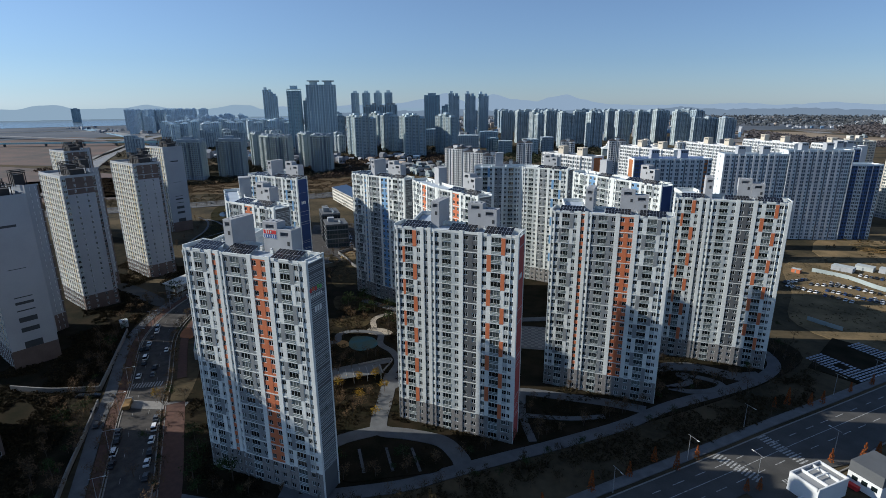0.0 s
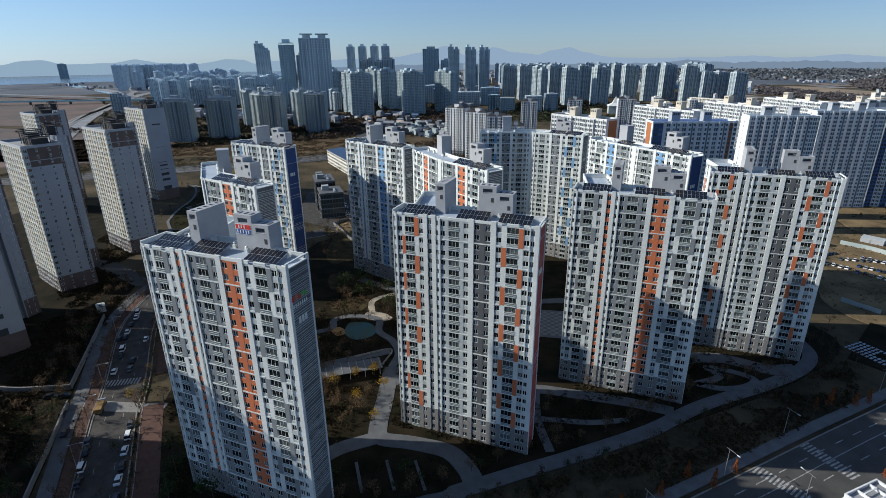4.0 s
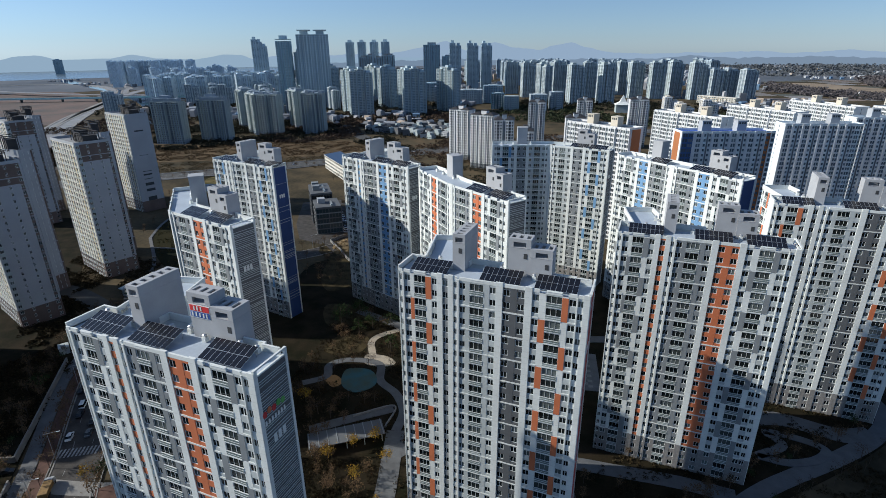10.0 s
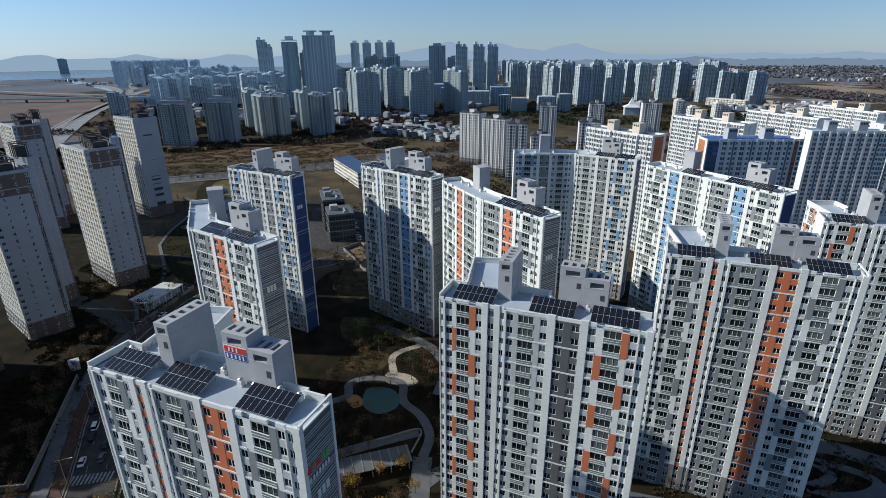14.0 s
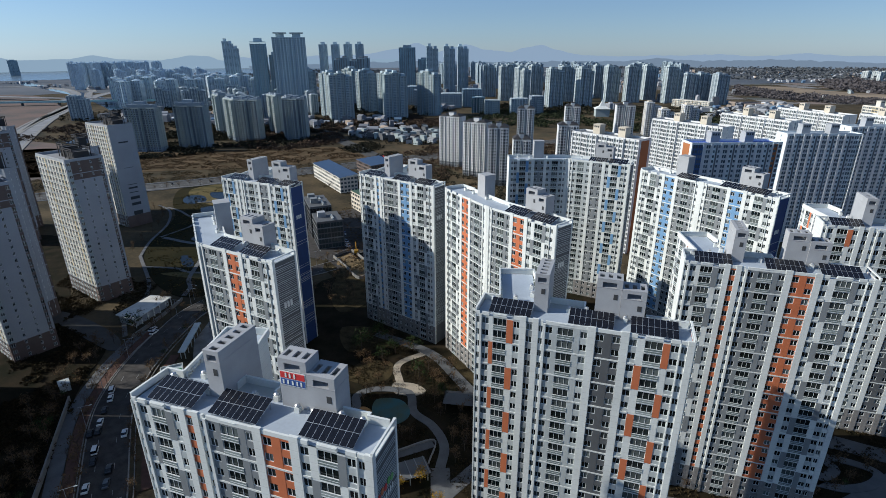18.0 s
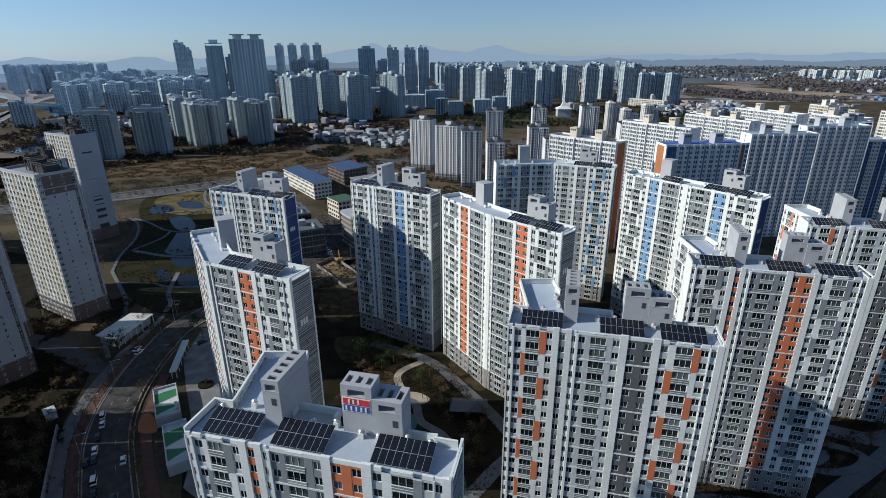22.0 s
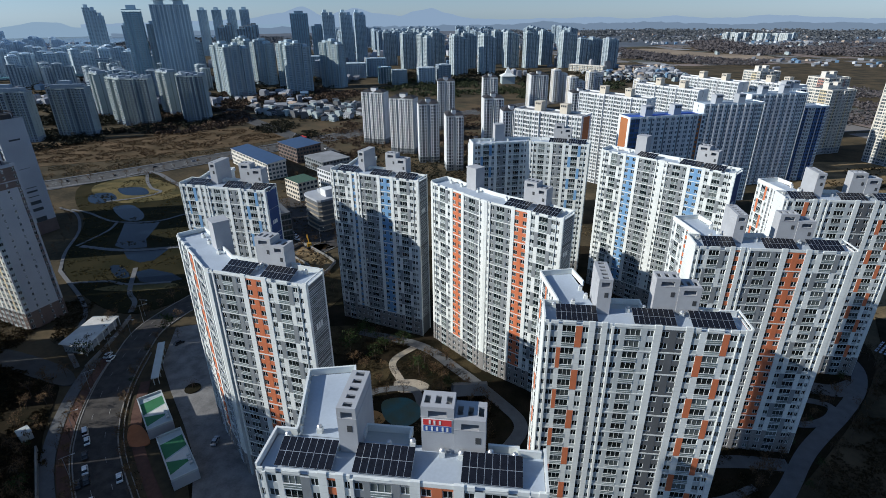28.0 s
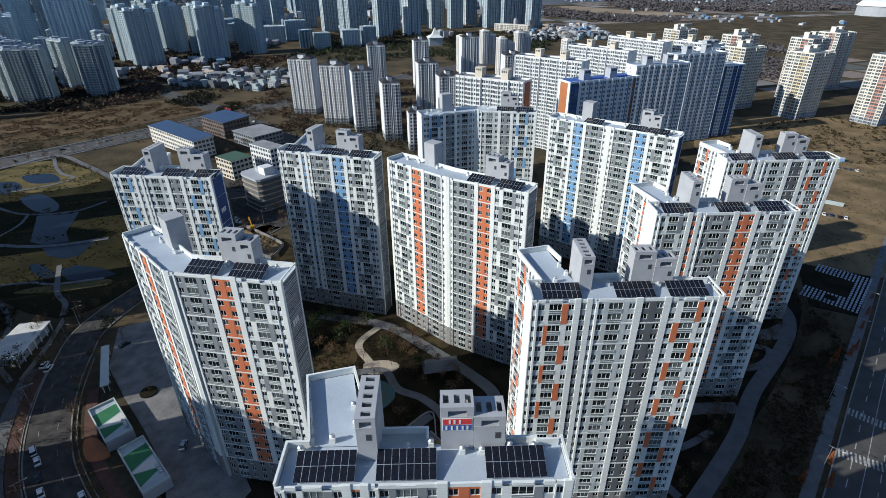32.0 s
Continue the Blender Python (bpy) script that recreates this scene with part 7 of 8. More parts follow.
thicket("shrubbery", "brown courtyard shrubs and small hedges", "shrubs", [(-150, 170), (-126, 150), (-92, 132), (-82, 150), (-84, 200), (-112, 236), (-150, 250), (-160, 240), (-146, 200)], 4200, 0.45, SHRUB, 5, avoid=court_paths)
thicket("shrubbery", "dark scrub on the bank below the western towers", "shrubs", [(-130, 34), (-176, 84), (-214, 118), (-206, 128), (-236, 166), (-262, 196), (-300, 206), (-262, 160), (-226, 112), (-180, 60)], 3200, 1.0, SHRUB, 6)
thicket("shrubbery", "scrub round the foot of a pale tower", "shrubs", [(-330, 236), (-300, 216), (-276, 224), (-290, 256), (-330, 262)], 700, 0.9, SHRUB, 7)
thicket("shrubbery", "rough park grass tussocks beside the ponds", "grass", [(-262, 250), (-300, 262), (-345, 300), (-380, 360), (-425, 405), (-412, 480), (-350, 430), (-300, 384), (-250, 290)], 1800, 0.7, leaf_material("grass_tussocks", (0.05, 0.04, 0.018), (0.11, 0.09, 0.035)), 8, tall=0.35, avoid=[(Vector(q), 16) for q in ((-332, 346), (-308, 316), (-276, 287), (-362, 384), (-390, 428))])
thicket("reeds", "brown reeds and scrub on the flood plain", "reeds", [(-860, 440), (-700, 410), (-540, 495), (-440, 550), (-350, 640), (-420, 680), (-520, 635), (-640, 565), (-780, 550)], 9000, 0.95, TWIG, 9, tall=0.5)
thicket("woodland", "bare brown trees along a road", "wood", [(-320, 650), (-240, 540), (-130, 560), (-60, 690), (-120, 860), (-300, 740)], 2600, 1.9, FOREST, 10, tall=0.8)
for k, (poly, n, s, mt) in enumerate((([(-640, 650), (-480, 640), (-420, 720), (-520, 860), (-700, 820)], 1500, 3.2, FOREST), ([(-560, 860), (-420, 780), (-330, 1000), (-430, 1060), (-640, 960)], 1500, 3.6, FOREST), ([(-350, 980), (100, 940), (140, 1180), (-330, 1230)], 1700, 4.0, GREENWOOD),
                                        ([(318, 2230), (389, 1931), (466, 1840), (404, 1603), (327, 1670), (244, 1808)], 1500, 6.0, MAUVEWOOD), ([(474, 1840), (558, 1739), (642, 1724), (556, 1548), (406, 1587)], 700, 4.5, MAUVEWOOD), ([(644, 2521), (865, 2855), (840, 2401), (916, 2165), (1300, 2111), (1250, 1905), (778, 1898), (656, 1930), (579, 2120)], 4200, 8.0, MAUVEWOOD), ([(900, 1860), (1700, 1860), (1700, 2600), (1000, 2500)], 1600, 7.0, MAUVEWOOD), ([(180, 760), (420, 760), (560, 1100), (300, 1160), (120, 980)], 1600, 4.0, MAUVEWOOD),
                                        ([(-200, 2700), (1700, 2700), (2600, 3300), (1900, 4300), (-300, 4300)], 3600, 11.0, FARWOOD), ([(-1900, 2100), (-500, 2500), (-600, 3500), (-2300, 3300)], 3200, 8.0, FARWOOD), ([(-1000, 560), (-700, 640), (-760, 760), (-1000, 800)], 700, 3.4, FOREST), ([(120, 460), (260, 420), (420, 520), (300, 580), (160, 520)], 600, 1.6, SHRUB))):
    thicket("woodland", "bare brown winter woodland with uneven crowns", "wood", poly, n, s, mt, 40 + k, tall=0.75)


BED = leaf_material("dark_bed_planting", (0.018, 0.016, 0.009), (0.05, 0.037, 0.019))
west_road = [(q, 16.5) for q in smooth(WEST, 4)]
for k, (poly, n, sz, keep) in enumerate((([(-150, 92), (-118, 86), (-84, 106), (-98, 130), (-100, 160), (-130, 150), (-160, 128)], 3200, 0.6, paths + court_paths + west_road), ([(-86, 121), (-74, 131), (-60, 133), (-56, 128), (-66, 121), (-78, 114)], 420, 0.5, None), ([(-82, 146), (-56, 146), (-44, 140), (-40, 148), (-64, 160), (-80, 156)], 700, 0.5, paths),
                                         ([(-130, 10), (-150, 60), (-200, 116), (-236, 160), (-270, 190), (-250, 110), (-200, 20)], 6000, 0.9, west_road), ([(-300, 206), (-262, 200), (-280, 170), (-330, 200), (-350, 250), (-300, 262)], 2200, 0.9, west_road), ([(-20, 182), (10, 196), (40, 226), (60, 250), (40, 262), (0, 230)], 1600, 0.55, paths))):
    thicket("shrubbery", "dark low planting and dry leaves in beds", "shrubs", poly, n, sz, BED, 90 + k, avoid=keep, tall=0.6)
for sh, k in ((20, 0), (-20, 1), (27, 2)):
    side = offset(smooth(TRUNK[1:7], 10), sh - 2.5)
    other = offset(smooth(TRUNK[1:7], 10), sh + 2.5)
    thicket("roadside_trees", "row of small bare roadside trees", "trees", [(q.x, q.y) for q in side] + [(q.x, q.y) for q in reversed(other)], 500, 1.5, TWIG if k else SHRUB, 120 + k, tall=1.2)
DARKWOOD = leaf_material("dark_city_trees", (0.012, 0.016, 0.012), (0.035, 0.032, 0.02))
for k, (poly, n, sz) in enumerate((([(-760, 560), (-600, 540), (-520, 640), (-470, 720), (-500, 800), (-600, 840), (-740, 820)], 3000, 3.0), ([(-1150, 800), (-760, 760), (-440, 860), (-420, 1180), (-700, 1300), (-1100, 1250)], 3600, 3.6), ([(-430, 690), (-330, 620), (-300, 650), (-390, 740)], 420, 2.2),
                                   ([(-330, 1180), (150, 1180), (220, 1330), (-330, 1420)], 1600, 4.0), ([(-260, 520), (-100, 440), (-60, 480), (-90, 560), (-230, 600)], 700, 1.8))):
    thicket("woodland", "dark tree tops between apartment blocks", "wood", poly, n, sz, DARKWOOD, 70 + k, tall=0.9)


for k, (sh, n) in enumerate(((7.6, 900), (-8.6, 900), (11.4, 700))):
    line = offset(smooth(WEST[1:12], 10), sh)
    other = offset(smooth(WEST[1:12], 10), sh + (1.3 if sh > 0 else -1.3))
    thicket("hedge", "low brown hedge and dry leaves along a street", "hedge", [(q.x, q.y) for q in line] + [(q.x, q.y) for q in reversed(other)], n, 0.55, (TWIG, BED, SHRUB)[k], 170 + k, tall=0.8, sprays=7)
# Belts of bare trees: along the streets, in the courts, on the banks and in the park
brng = random.Random(77)


def belt(line, shift, step, jitter, y0=40, y1=400):
    run, out = 0.0, []
    side = offset(line, shift)
    for a, c in zip(side, side[1:]):
        run += (c - a).length
        if run > step:
            run = 0.0
            if y0 < c.y < y1:
                out.append((c.x + brng.uniform(-jitter, jitter), c.y + brng.uniform(-jitter, jitter)))
    return out


fine_west, fine_east, fine_walk = smooth(WEST, 24), smooth(EAST, 24), smooth(FRONTWALK, 24)
grove("bare street trees with fine brown twigs beside a dark street", belt(fine_west, 7.4, 7.5, 0.5) + belt(fine_west, -8.4, 8.5, 0.6), 6.5, TWIG, 1)
grove("bare trees and saplings on the bank above a street", belt(fine_west, 19.5, 5.0, 2.5, 40, 260) + belt(fine_west, 26, 5.5, 3.0, 40, 200), 6.0, TWIG, 2)
grove("bare saplings on the planted slope beside a road", belt(fine_walk, -6.5, 4.5, 1.6) + belt(fine_walk, -12, 6.0, 2.5) + belt(fine_walk, -17, 7.0, 2.5), 4.6, SHRUB, 3)
grove("bare trees along a paved garden walk", belt(fine_walk, 5.0, 9.0, 1.0), 5.0, TWIG, 4)


def strewn(poly, n, avoid=()):
    out = []
    xs, ys = [p[0] for p in poly], [p[1] for p in poly]
    while len(out) < n:
        p = (brng.uniform(min(xs), max(xs)), brng.uniform(min(ys), max(ys)))
        if inside(p, poly) and not any((p[0] - q.x) ** 2 + (p[1] - q.y) ** 2 < d * d for q, d in avoid):
            out.append(p)
    return out


grove("bare courtyard trees between garden paths", strewn([(-148, 176), (-126, 156), (-96, 138), (-86, 150), (-86, 200), (-112, 234), (-146, 246)], 70, court_paths + paths), 5.2, TWIG, 5)
grove("bare garden trees behind a tower", strewn([(-200, 262), (-176, 258), (-168, 296), (-184, 318), (-204, 300)], 24), 5.5, TWIG, 6)
grove("bare park trees beside ponds and paths", belt(smooth([(-337, 288), (-354, 312), (-372, 345), (-398, 374), (-422, 386)], 16), 5, 8, 2, 0, 500) + belt(smooth([(-330, 420), (-376, 458), (-416, 484)], 16), 6, 7, 2, 0, 600), 5.5, TWIG, 7)
grove("bare saplings in beds between the towers", strewn([(-60, 136), (-36, 152), (6, 186), (40, 222), (8, 230), (-30, 184), (-58, 172)], 36, paths), 4.2, TWIG, 8)
grove("roadside trees along a broad distant road", belt(smooth(TRUNK[1:7], 40), 15, 9, 1, 200, 800) + belt(smooth(TRUNK[1:7], 40), -15, 9, 1, 200, 800), 6.0, TWIG, 9)


SCRUB = leaf_material("dry_grass_and_weeds", (0.05, 0.038, 0.02), (0.14, 0.105, 0.055))
thicket("rough_grass", "dry brown grass and weeds on open ground", "grass", [(-452, 446), (-412, 484), (-372, 520), (-340, 512), (-270, 452), (-262, 400), (-216, 320), (-196, 345), (-150, 420), (-110, 470), (-60, 360), (-20, 372), (-90, 440), (-230, 560), (-300, 590)], 5200, 0.8, SCRUB, 150, tall=0.4, sprays=6)
thicket("rough_grass", "tufts of brown grass on the flood plain", "grass", [(-640, 330), (-520, 420), (-420, 520), (-340, 600), (-430, 560), (-540, 480), (-660, 400)], 3600, 1.0, SCRUB, 151, tall=0.35, sprays=6)
thicket("garden_trees", "dark garden trees between small houses", "trees", [(-470, 760), (-310, 720), (-240, 850), (-260, 930), (-400, 930)], 700, 2.2, DARKWOOD, 152, tall=1.1)
thicket("rough_grass", "dry weeds round a sandy lot", "grass", [(72, 300), (100, 280), (180, 290), (260, 360), (330, 480), (240, 560), (160, 470), (92, 430)], 2600, 0.7, SCRUB, 153, tall=0.35, sprays=6)
grove("bare trees round a school yard", strewn([(-360, 500), (-300, 455), (-262, 470), (-230, 500), (-240, 560), (-280, 590), (-330, 545)], 40), 6.5, TWIG, 10)
grove("bare trees along a car park", belt(smooth([(-262, 400), (-230, 396), (-205, 362), (-190, 338)], 30), 4, 6, 1, 0, 900) + strewn([(-170, 330), (-110, 352), (-100, 420), (-150, 430)], 40), 6.0, TWIG, 11)


# ---- vehicles ----
CARPAINT = [material("car_paint_" + n, c, 0.3, vary=0.03, spec=0.6) for n, c in (("white", (0.7, 0.7, 0.7)), ("black", (0.012, 0.012, 0.014)), ("silver", (0.35, 0.36, 0.38)), ("grey", (0.09, 0.095, 0.1)), ("blue", (0.03, 0.06, 0.16)))]
RUBBER = material("tyre_rubber", (0.015, 0.015, 0.015), 0.8)
CARGLASS = material("car_glass", (0.01, 0.012, 0.015), 0.08, spec=0.6)


def loft(sections, mats_of=lambda i: 0):
    """A closed body through upright outlines along x."""
    b = Build()
    k = len(sections[0][1])
    for x, ring in sections:
        b.v += [(x, y, z) for y, z in ring]
    for i in range(len(sections) - 1):
        for j in range(k):
            l = (j + 1) % k
            b.f.append((i * k + j, (i + 1) * k + j, (i + 1) * k + l, i * k + l)); b.m.append(0)
    b.f += [tuple(range(k)), tuple(range(len(b.v) - 1, len(b.v) - k - 1, -1))]; b.m += [0, 0]
    return b


def car_meshes(length=4.5, van=False):
    hw = 0.9
    def ring(lo, hi, w):
        return [(-w, lo), (w, lo), (w * 1.02, (lo + hi) / 2), (w * 0.93, hi), (-w * 0.93, hi), (-w * 1.02, (lo + hi) / 2)]
    body = loft([(-2.25, ring(0.35, 0.7, 0.78)), (-2.1, ring(0.25, 0.9, hw)), (-1.0, ring(0.22, 0.95, hw)), (1.0, ring(0.22, 0.93, hw)), (1.9, ring(0.25, 0.78, hw * 0.97)), (2.25, ring(0.35, 0.62, 0.75))])
    if van:
        cab = loft([(-2.15, ring(0.9, 1.8, 0.84)), (1.0, ring(0.9, 1.85, 0.84)), (1.7, ring(0.85, 0.95, 0.84))])
        roof = Build().box(-2.1, 0.95, -0.72, 0.72, 1.84, 1.9, 0)
    else:
        cab = loft([(-1.75, ring(0.9, 0.96, 0.82)), (-1.15, ring(0.9, 1.42, 0.78)), (0.35, ring(0.9, 1.46, 0.78)), (1.15, ring(0.88, 0.95, 0.82))])
        roof = Build().box(-1.1, 0.35, -0.66, 0.66, 1.42, 1.49, 0)
    return body, cab, roof


wheel = Build()
for sgn in (0,):
    n = 12
    wheel.v = [(0.32 * math.cos(2 * math.pi * i / n), y, 0.32 * math.sin(2 * math.pi * i / n)) for y in (-0.11, 0.11) for i in range(n)]
    wheel.f = [(i, (i + 1) % n, n + (i + 1) % n, n + i) for i in range(n)] + [tuple(range(n - 1, -1, -1)), tuple(range(n, 2 * n))]
    wheel.m = [0] * (n + 2)
WHEEL = wheel.mesh("wheel", RUBBER)
CARS = {}
for van in (False, True):
    bd, cb, rf = car_meshes(van=van)
    for k, mt in enumerate(CARPAINT):
        CARS[van, k] = (bd.mesh("body", mt), cb.mesh("glasshouse", CARGLASS), rf.mesh("roof", mt))
NAMES = ("white", "black", "silver", "dark grey", "dark blue")


def car(x, y, angle, k=None, van=False, wheels=True, where="parked at the kerb of a street", z=0.06):
    k = trng.choice((0, 0, 0, 1, 1, 2, 3, 4)) if k is None else k
    bd, cb, rf = CARS[van, k]
    z = z if wheels else z - 0.2
    t = thing("car", "{} {} {}".format(NAMES[k], "van" if van else "saloon car", where), "car", pose(x, y, z, 0, 0, angle), "parked cars")
    part("body", bd, None, t); part("glasshouse", cb, None, t); part("roof", rf, None, t)
    if wheels:
        for wx in (-1.4, 1.4):
            for wy in (-0.82, 0.82):
                part("wheel", WHEEL, None, t, at=Matrix.Translation((wx, wy, 0.32)))


for x, y, k in ((-228.5, 174, 0), (-224.6, 170, 0), (-220.5, 164, 1), (-216, 158.5, 0), (-212.5, 154.8, 1), (-205, 147.5, 0), (-201, 143.5, 1), (-193.1, 134.5, 0), (-189, 138, 3), (-193.5, 142.8, 1), (-203, 157, 0), (-160, 115, 3), (-155.5, 110.5, 0), (-150.5, 105.2, 0), (-141.5, 96, 0), (-145.5, 100.5, 1), (-156, 95.5, 0), (-151, 91, 1), (-161, 100.5, 1), (-165, 104, 3), (-136, 91, 1)):
    car(x, y, 131, k, van=(k == 0 and trng.random() < 0.4))
for x, y, a in ((-252, 216, 95), (-249, 214, 95), (-181, 175, 100), (-227, 228, 60), (-66, 168, 95), (-214, 153, 131)):
    car(x, y, a, where="standing on paving")
for x, y, a in ((-196, 117, 40), (-200, 115, 40), (-186, 110, 130), (-176, 104, 130)):
    car(x, y, a, 1, where="standing on a yard")
for k, (x, y) in enumerate(((-420, 500), (-395, 524), (-360, 566), (-300, 640), (-250, 690), (-340, 652), (-380, 690), (-280, 585), (-440, 470), (-470, 450))):
    car(x, y, 45 if k < 5 else 135, where="driving on a distant road", wheels=False, z=0.1)
lot = []
for (x0, y0), (x1, y1), n in (((98, 369), (122, 372), 8), ((104, 360), (130, 345), 11), ((84, 362), (97, 354), 6), ((84, 368), (97, 378), 7), ((101, 350), (112, 343), 5), ((110, 376), (134, 362), 9), ((132, 400), (150, 392), 8), ((125, 352), (150, 335), 9)):
    for i in range(n):
        u = i / max(1, n - 1)
        lot.append((x0 + (x1 - x0) * u, y0 + (y1 - y0) * u))
for x, y in lot:
    car(x + trng.uniform(-0.3, 0.3), y + trng.uniform(-0.4, 0.4), trng.choice((62, 64, 240)), wheels=False, where="parked on a sandy lot", z=0.04)
for i in range(7):
    car(196 + i * 3.2, 430 - i * 2.4, 60, wheels=False, where="parked on waste ground", z=0.04)

for i in range(8):
    for x0, y0 in ((-250, 389), (-243, 380), (-236, 371)):
        if (i * 3 + int(y0)) % 5:
            car(x0 + i * 2.9, y0 - i * 4.2 + trng.uniform(-0.3, 0.3), -20 + trng.choice((0, 180)), wheels=False, where="parked in an asphalt car park", z=0.1)
bus = thing("bus", "red city bus on a distant bridge road", "bus", pose(-322, 632, 0.1, 0, 0, 135))
part("body", Build().box(-5.5, 5.5, -1.25, 1.25, 0.4, 3.0, 0), SIGNRED, bus)
part("windows", Build().box(-5.2, 5.55, -1.29, 1.29, 1.5, 2.5, 0), CARGLASS, bus)
for wx in (-3.4, 3.4):
    for wy in (-1.1, 1.1):
        part("wheel", WHEEL, None, bus, at=pose(wx, wy, 0.45) @ Matrix.Diagonal((1.4, 1.4, 1.4, 1)))
truck = thing("truck", "yellow-brown lorry on a dark street", "truck", pose(-177, 117, 0.06, 0, 0, 131))
part("cab", loft([(2.2, [(-1.1, 0.5), (1.1, 0.5), (1.1, 2.4), (-1.1, 2.4)]), (3.8, [(-1.1, 0.5), (1.1, 0.5), (1.05, 1.9), (-1.05, 1.9)])]), CARPAINT[2], truck)
part("load_bed", Build().box(-3.6, 2.0, -1.15, 1.15, 0.8, 2.2, 0), material("ochre_steel", (0.22, 0.13, 0.04), 0.7, vary=0.3, scale=1.0), truck)
for wx in (-2.6, -1.5, 2.9):
    for wy in (-1.0, 1.0):
        part("wheel", WHEEL, None, truck, at=pose(wx, wy, 0.45) @ Matrix.Diagonal((1.4, 1.4, 1.4, 1)))

# ---- street furniture and small structures ----
POLE = material("grey_lamp_post", (0.35, 0.36, 0.37), 0.5, metal=0.5)


def street_lamp(x, y, angle, h=9.0):
    t = thing("street_lamp", "slim grey street lamp with one arm", "street lamp", pose(x, y, 0, 0, 0, angle), "street lamps")
    if "lamp" not in CACHE:
        CACHE["lamp"] = (Build().tube(0, 0, 0, h, 0.11, 0.06, sides=7).mesh("post", POLE), Build().box(-0.9, 3.0, -0.04, 0.04, h - 0.05, h + 0.05, 0).mesh("arm", POLE), Build().box(2.4, 3.3, -0.14, 0.14, h - 0.12, h + 0.02, 0).mesh("lamp_head", WHITE))
    for name, me in zip(("post", "arm", "lamp_head"), CACHE["lamp"]):
        part(name, me, None, t)


for x, y, a in ((19, 161, -45), (38.2, 187.3, -45), (73.6, 223.7, -45), (-2, 137, -45), (-22, 115, -45), (92, 243, -45), (63.1, 181, 130), (38, 158, 130), (90, 206, 130)):
    street_lamp(x, y, a)
for k, p in enumerate(offset(smooth(WEST, 2), 7.2)):
    if p.y > 60 and k % 2 == 0:
        street_lamp(p.x, p.y, 45)
street_lamp(-257, 248, 0); street_lamp(-252, 231, 0); 

SHEDWHITE = material("white_metal_roof", (0.55, 0.54, 0.50), 0.6, vary=0.12, scale=0.3)
pav = thing("pavilion", "long low pavilion with flat cream roof by a street", "pavilion", pose(-274, 216, 0, 0, 0, 0))
def quad_prism(pts, z0, z1):
    return Build().prism(pts, z0, z1, bottom=True)
part("roof", quad_prism([(0, 0), (13.5, -1.5), (10.5, 24), (-1.5, 22.5)], 4.2, 4.6), SHEDWHITE, pav)
part("wall", quad_prism([(1, 1), (12, 0), (9.4, 22.6), (-0.4, 21.4)], 0, 4.2), PALE, pav)
for i in range(7):
    part("column", Build().box(12.9 - i * 0.42, 13.2 - i * 0.42, -1.0 + i * 4, -0.7 + i * 4, 0, 4.2, 0), WHITE, pav)
wallm = material("pale_concrete_wall", (0.20, 0.195, 0.185), 0.85, vary=0.15, scale=0.4)
def low_wall(pts, h, label, t=0.3, mat=None, name="garden_wall"):
    b = ribbon(Build(), pts, t / 2, h, thick=h + 0.2)
    return tagged(new(name, b.mesh(name, mat or wallm)), label, "wall")
low_wall([(-255, 207), (-258, 226), (-263, 246)], 1.6, "pale concrete wall along a street ramp", 0.5)
low_wall([(-198, 121), (-210, 134), (-224, 149), (-238.5, 164.6)], 2.2, "grey retaining wall with shrubs above a footway", 0.5)
low_wall([(-232, 108), (-214, 113), (-198, 121)], 2.2, "grey retaining wall beside a yard", 0.5)
low_wall([(-150, 73), (-160.6, 83.6), (-176, 100), (-190, 114.5)], 1.8, "grey retaining wall along a footway", 0.5)
low_wall([(-217, 325), (-212, 337), (-198, 327), (-184, 315)], 2.0, "grey concrete wall round a building yard", 0.4)
low_wall([(-217, 324), (-202, 312), (-186, 299), (-183, 314)], 2.0, "grey concrete wall beside a grass strip", 0.4)
patch("lot", [(-215, 325), (-211, 335), (-185, 313), (-187, 301)], 0.1, SAND, "rubble-strewn building yard", "ground", False)
patch("lot", [(-292, 398), (-262, 348), (-240, 322), (-216, 318), (-186, 340), (-150, 396), (-168, 436), (-222, 470), (-262, 420)], 0.05, SHADETAR, "dark asphalt yard between shops and towers", "car park", False)
patch("lot", [(-256, 395), (-226, 392), (-212, 366), (-196, 342), (-214, 334), (-232, 350)], 0.09, SHADETAR, "dark asphalt car park between buildings", "car park", False)
patch("lawn", [(-222, 322), (-204, 308), (-186, 294), (-176, 300), (-184, 286), (-214, 306)], 0.08, LAWN, "strip of mown winter grass by a wall", "lawn", False)
low_wall([(82, 305), (88, 300), (95, 295)], 2.2, "grey-green sheet fence beside a dark lot", 0.2, GREENISH)
low_wall([(105, 400), (122, 390), (135, 371), (160, 352)], 2.6, "grey-green site fence across a sandy lot", 0.2, GREENISH)
low_wall([(-99, 176), (-101, 187), (-112, 177)], 0.8, "low dark garden wall", 0.4, STONE)

canopy = thing("canopy", "long narrow entrance canopy on posts", "canopy", pose(-219, 200, 0, 0, 0, 118))
part("roof", Build().box(0, 26, -1.4, 1.4, 3.6, 4.0, 0), LIGHT, canopy)
for i in range(6):
    part("post", Build().box(1 + i * 4.7, 1.25 + i * 4.7, -1.0, -0.75, 0, 3.6, 0), LIGHT, canopy)
    part("post", Build().box(1 + i * 4.7, 1.25 + i * 4.7, 0.75, 1.0, 0, 3.6, 0), LIGHT, canopy)

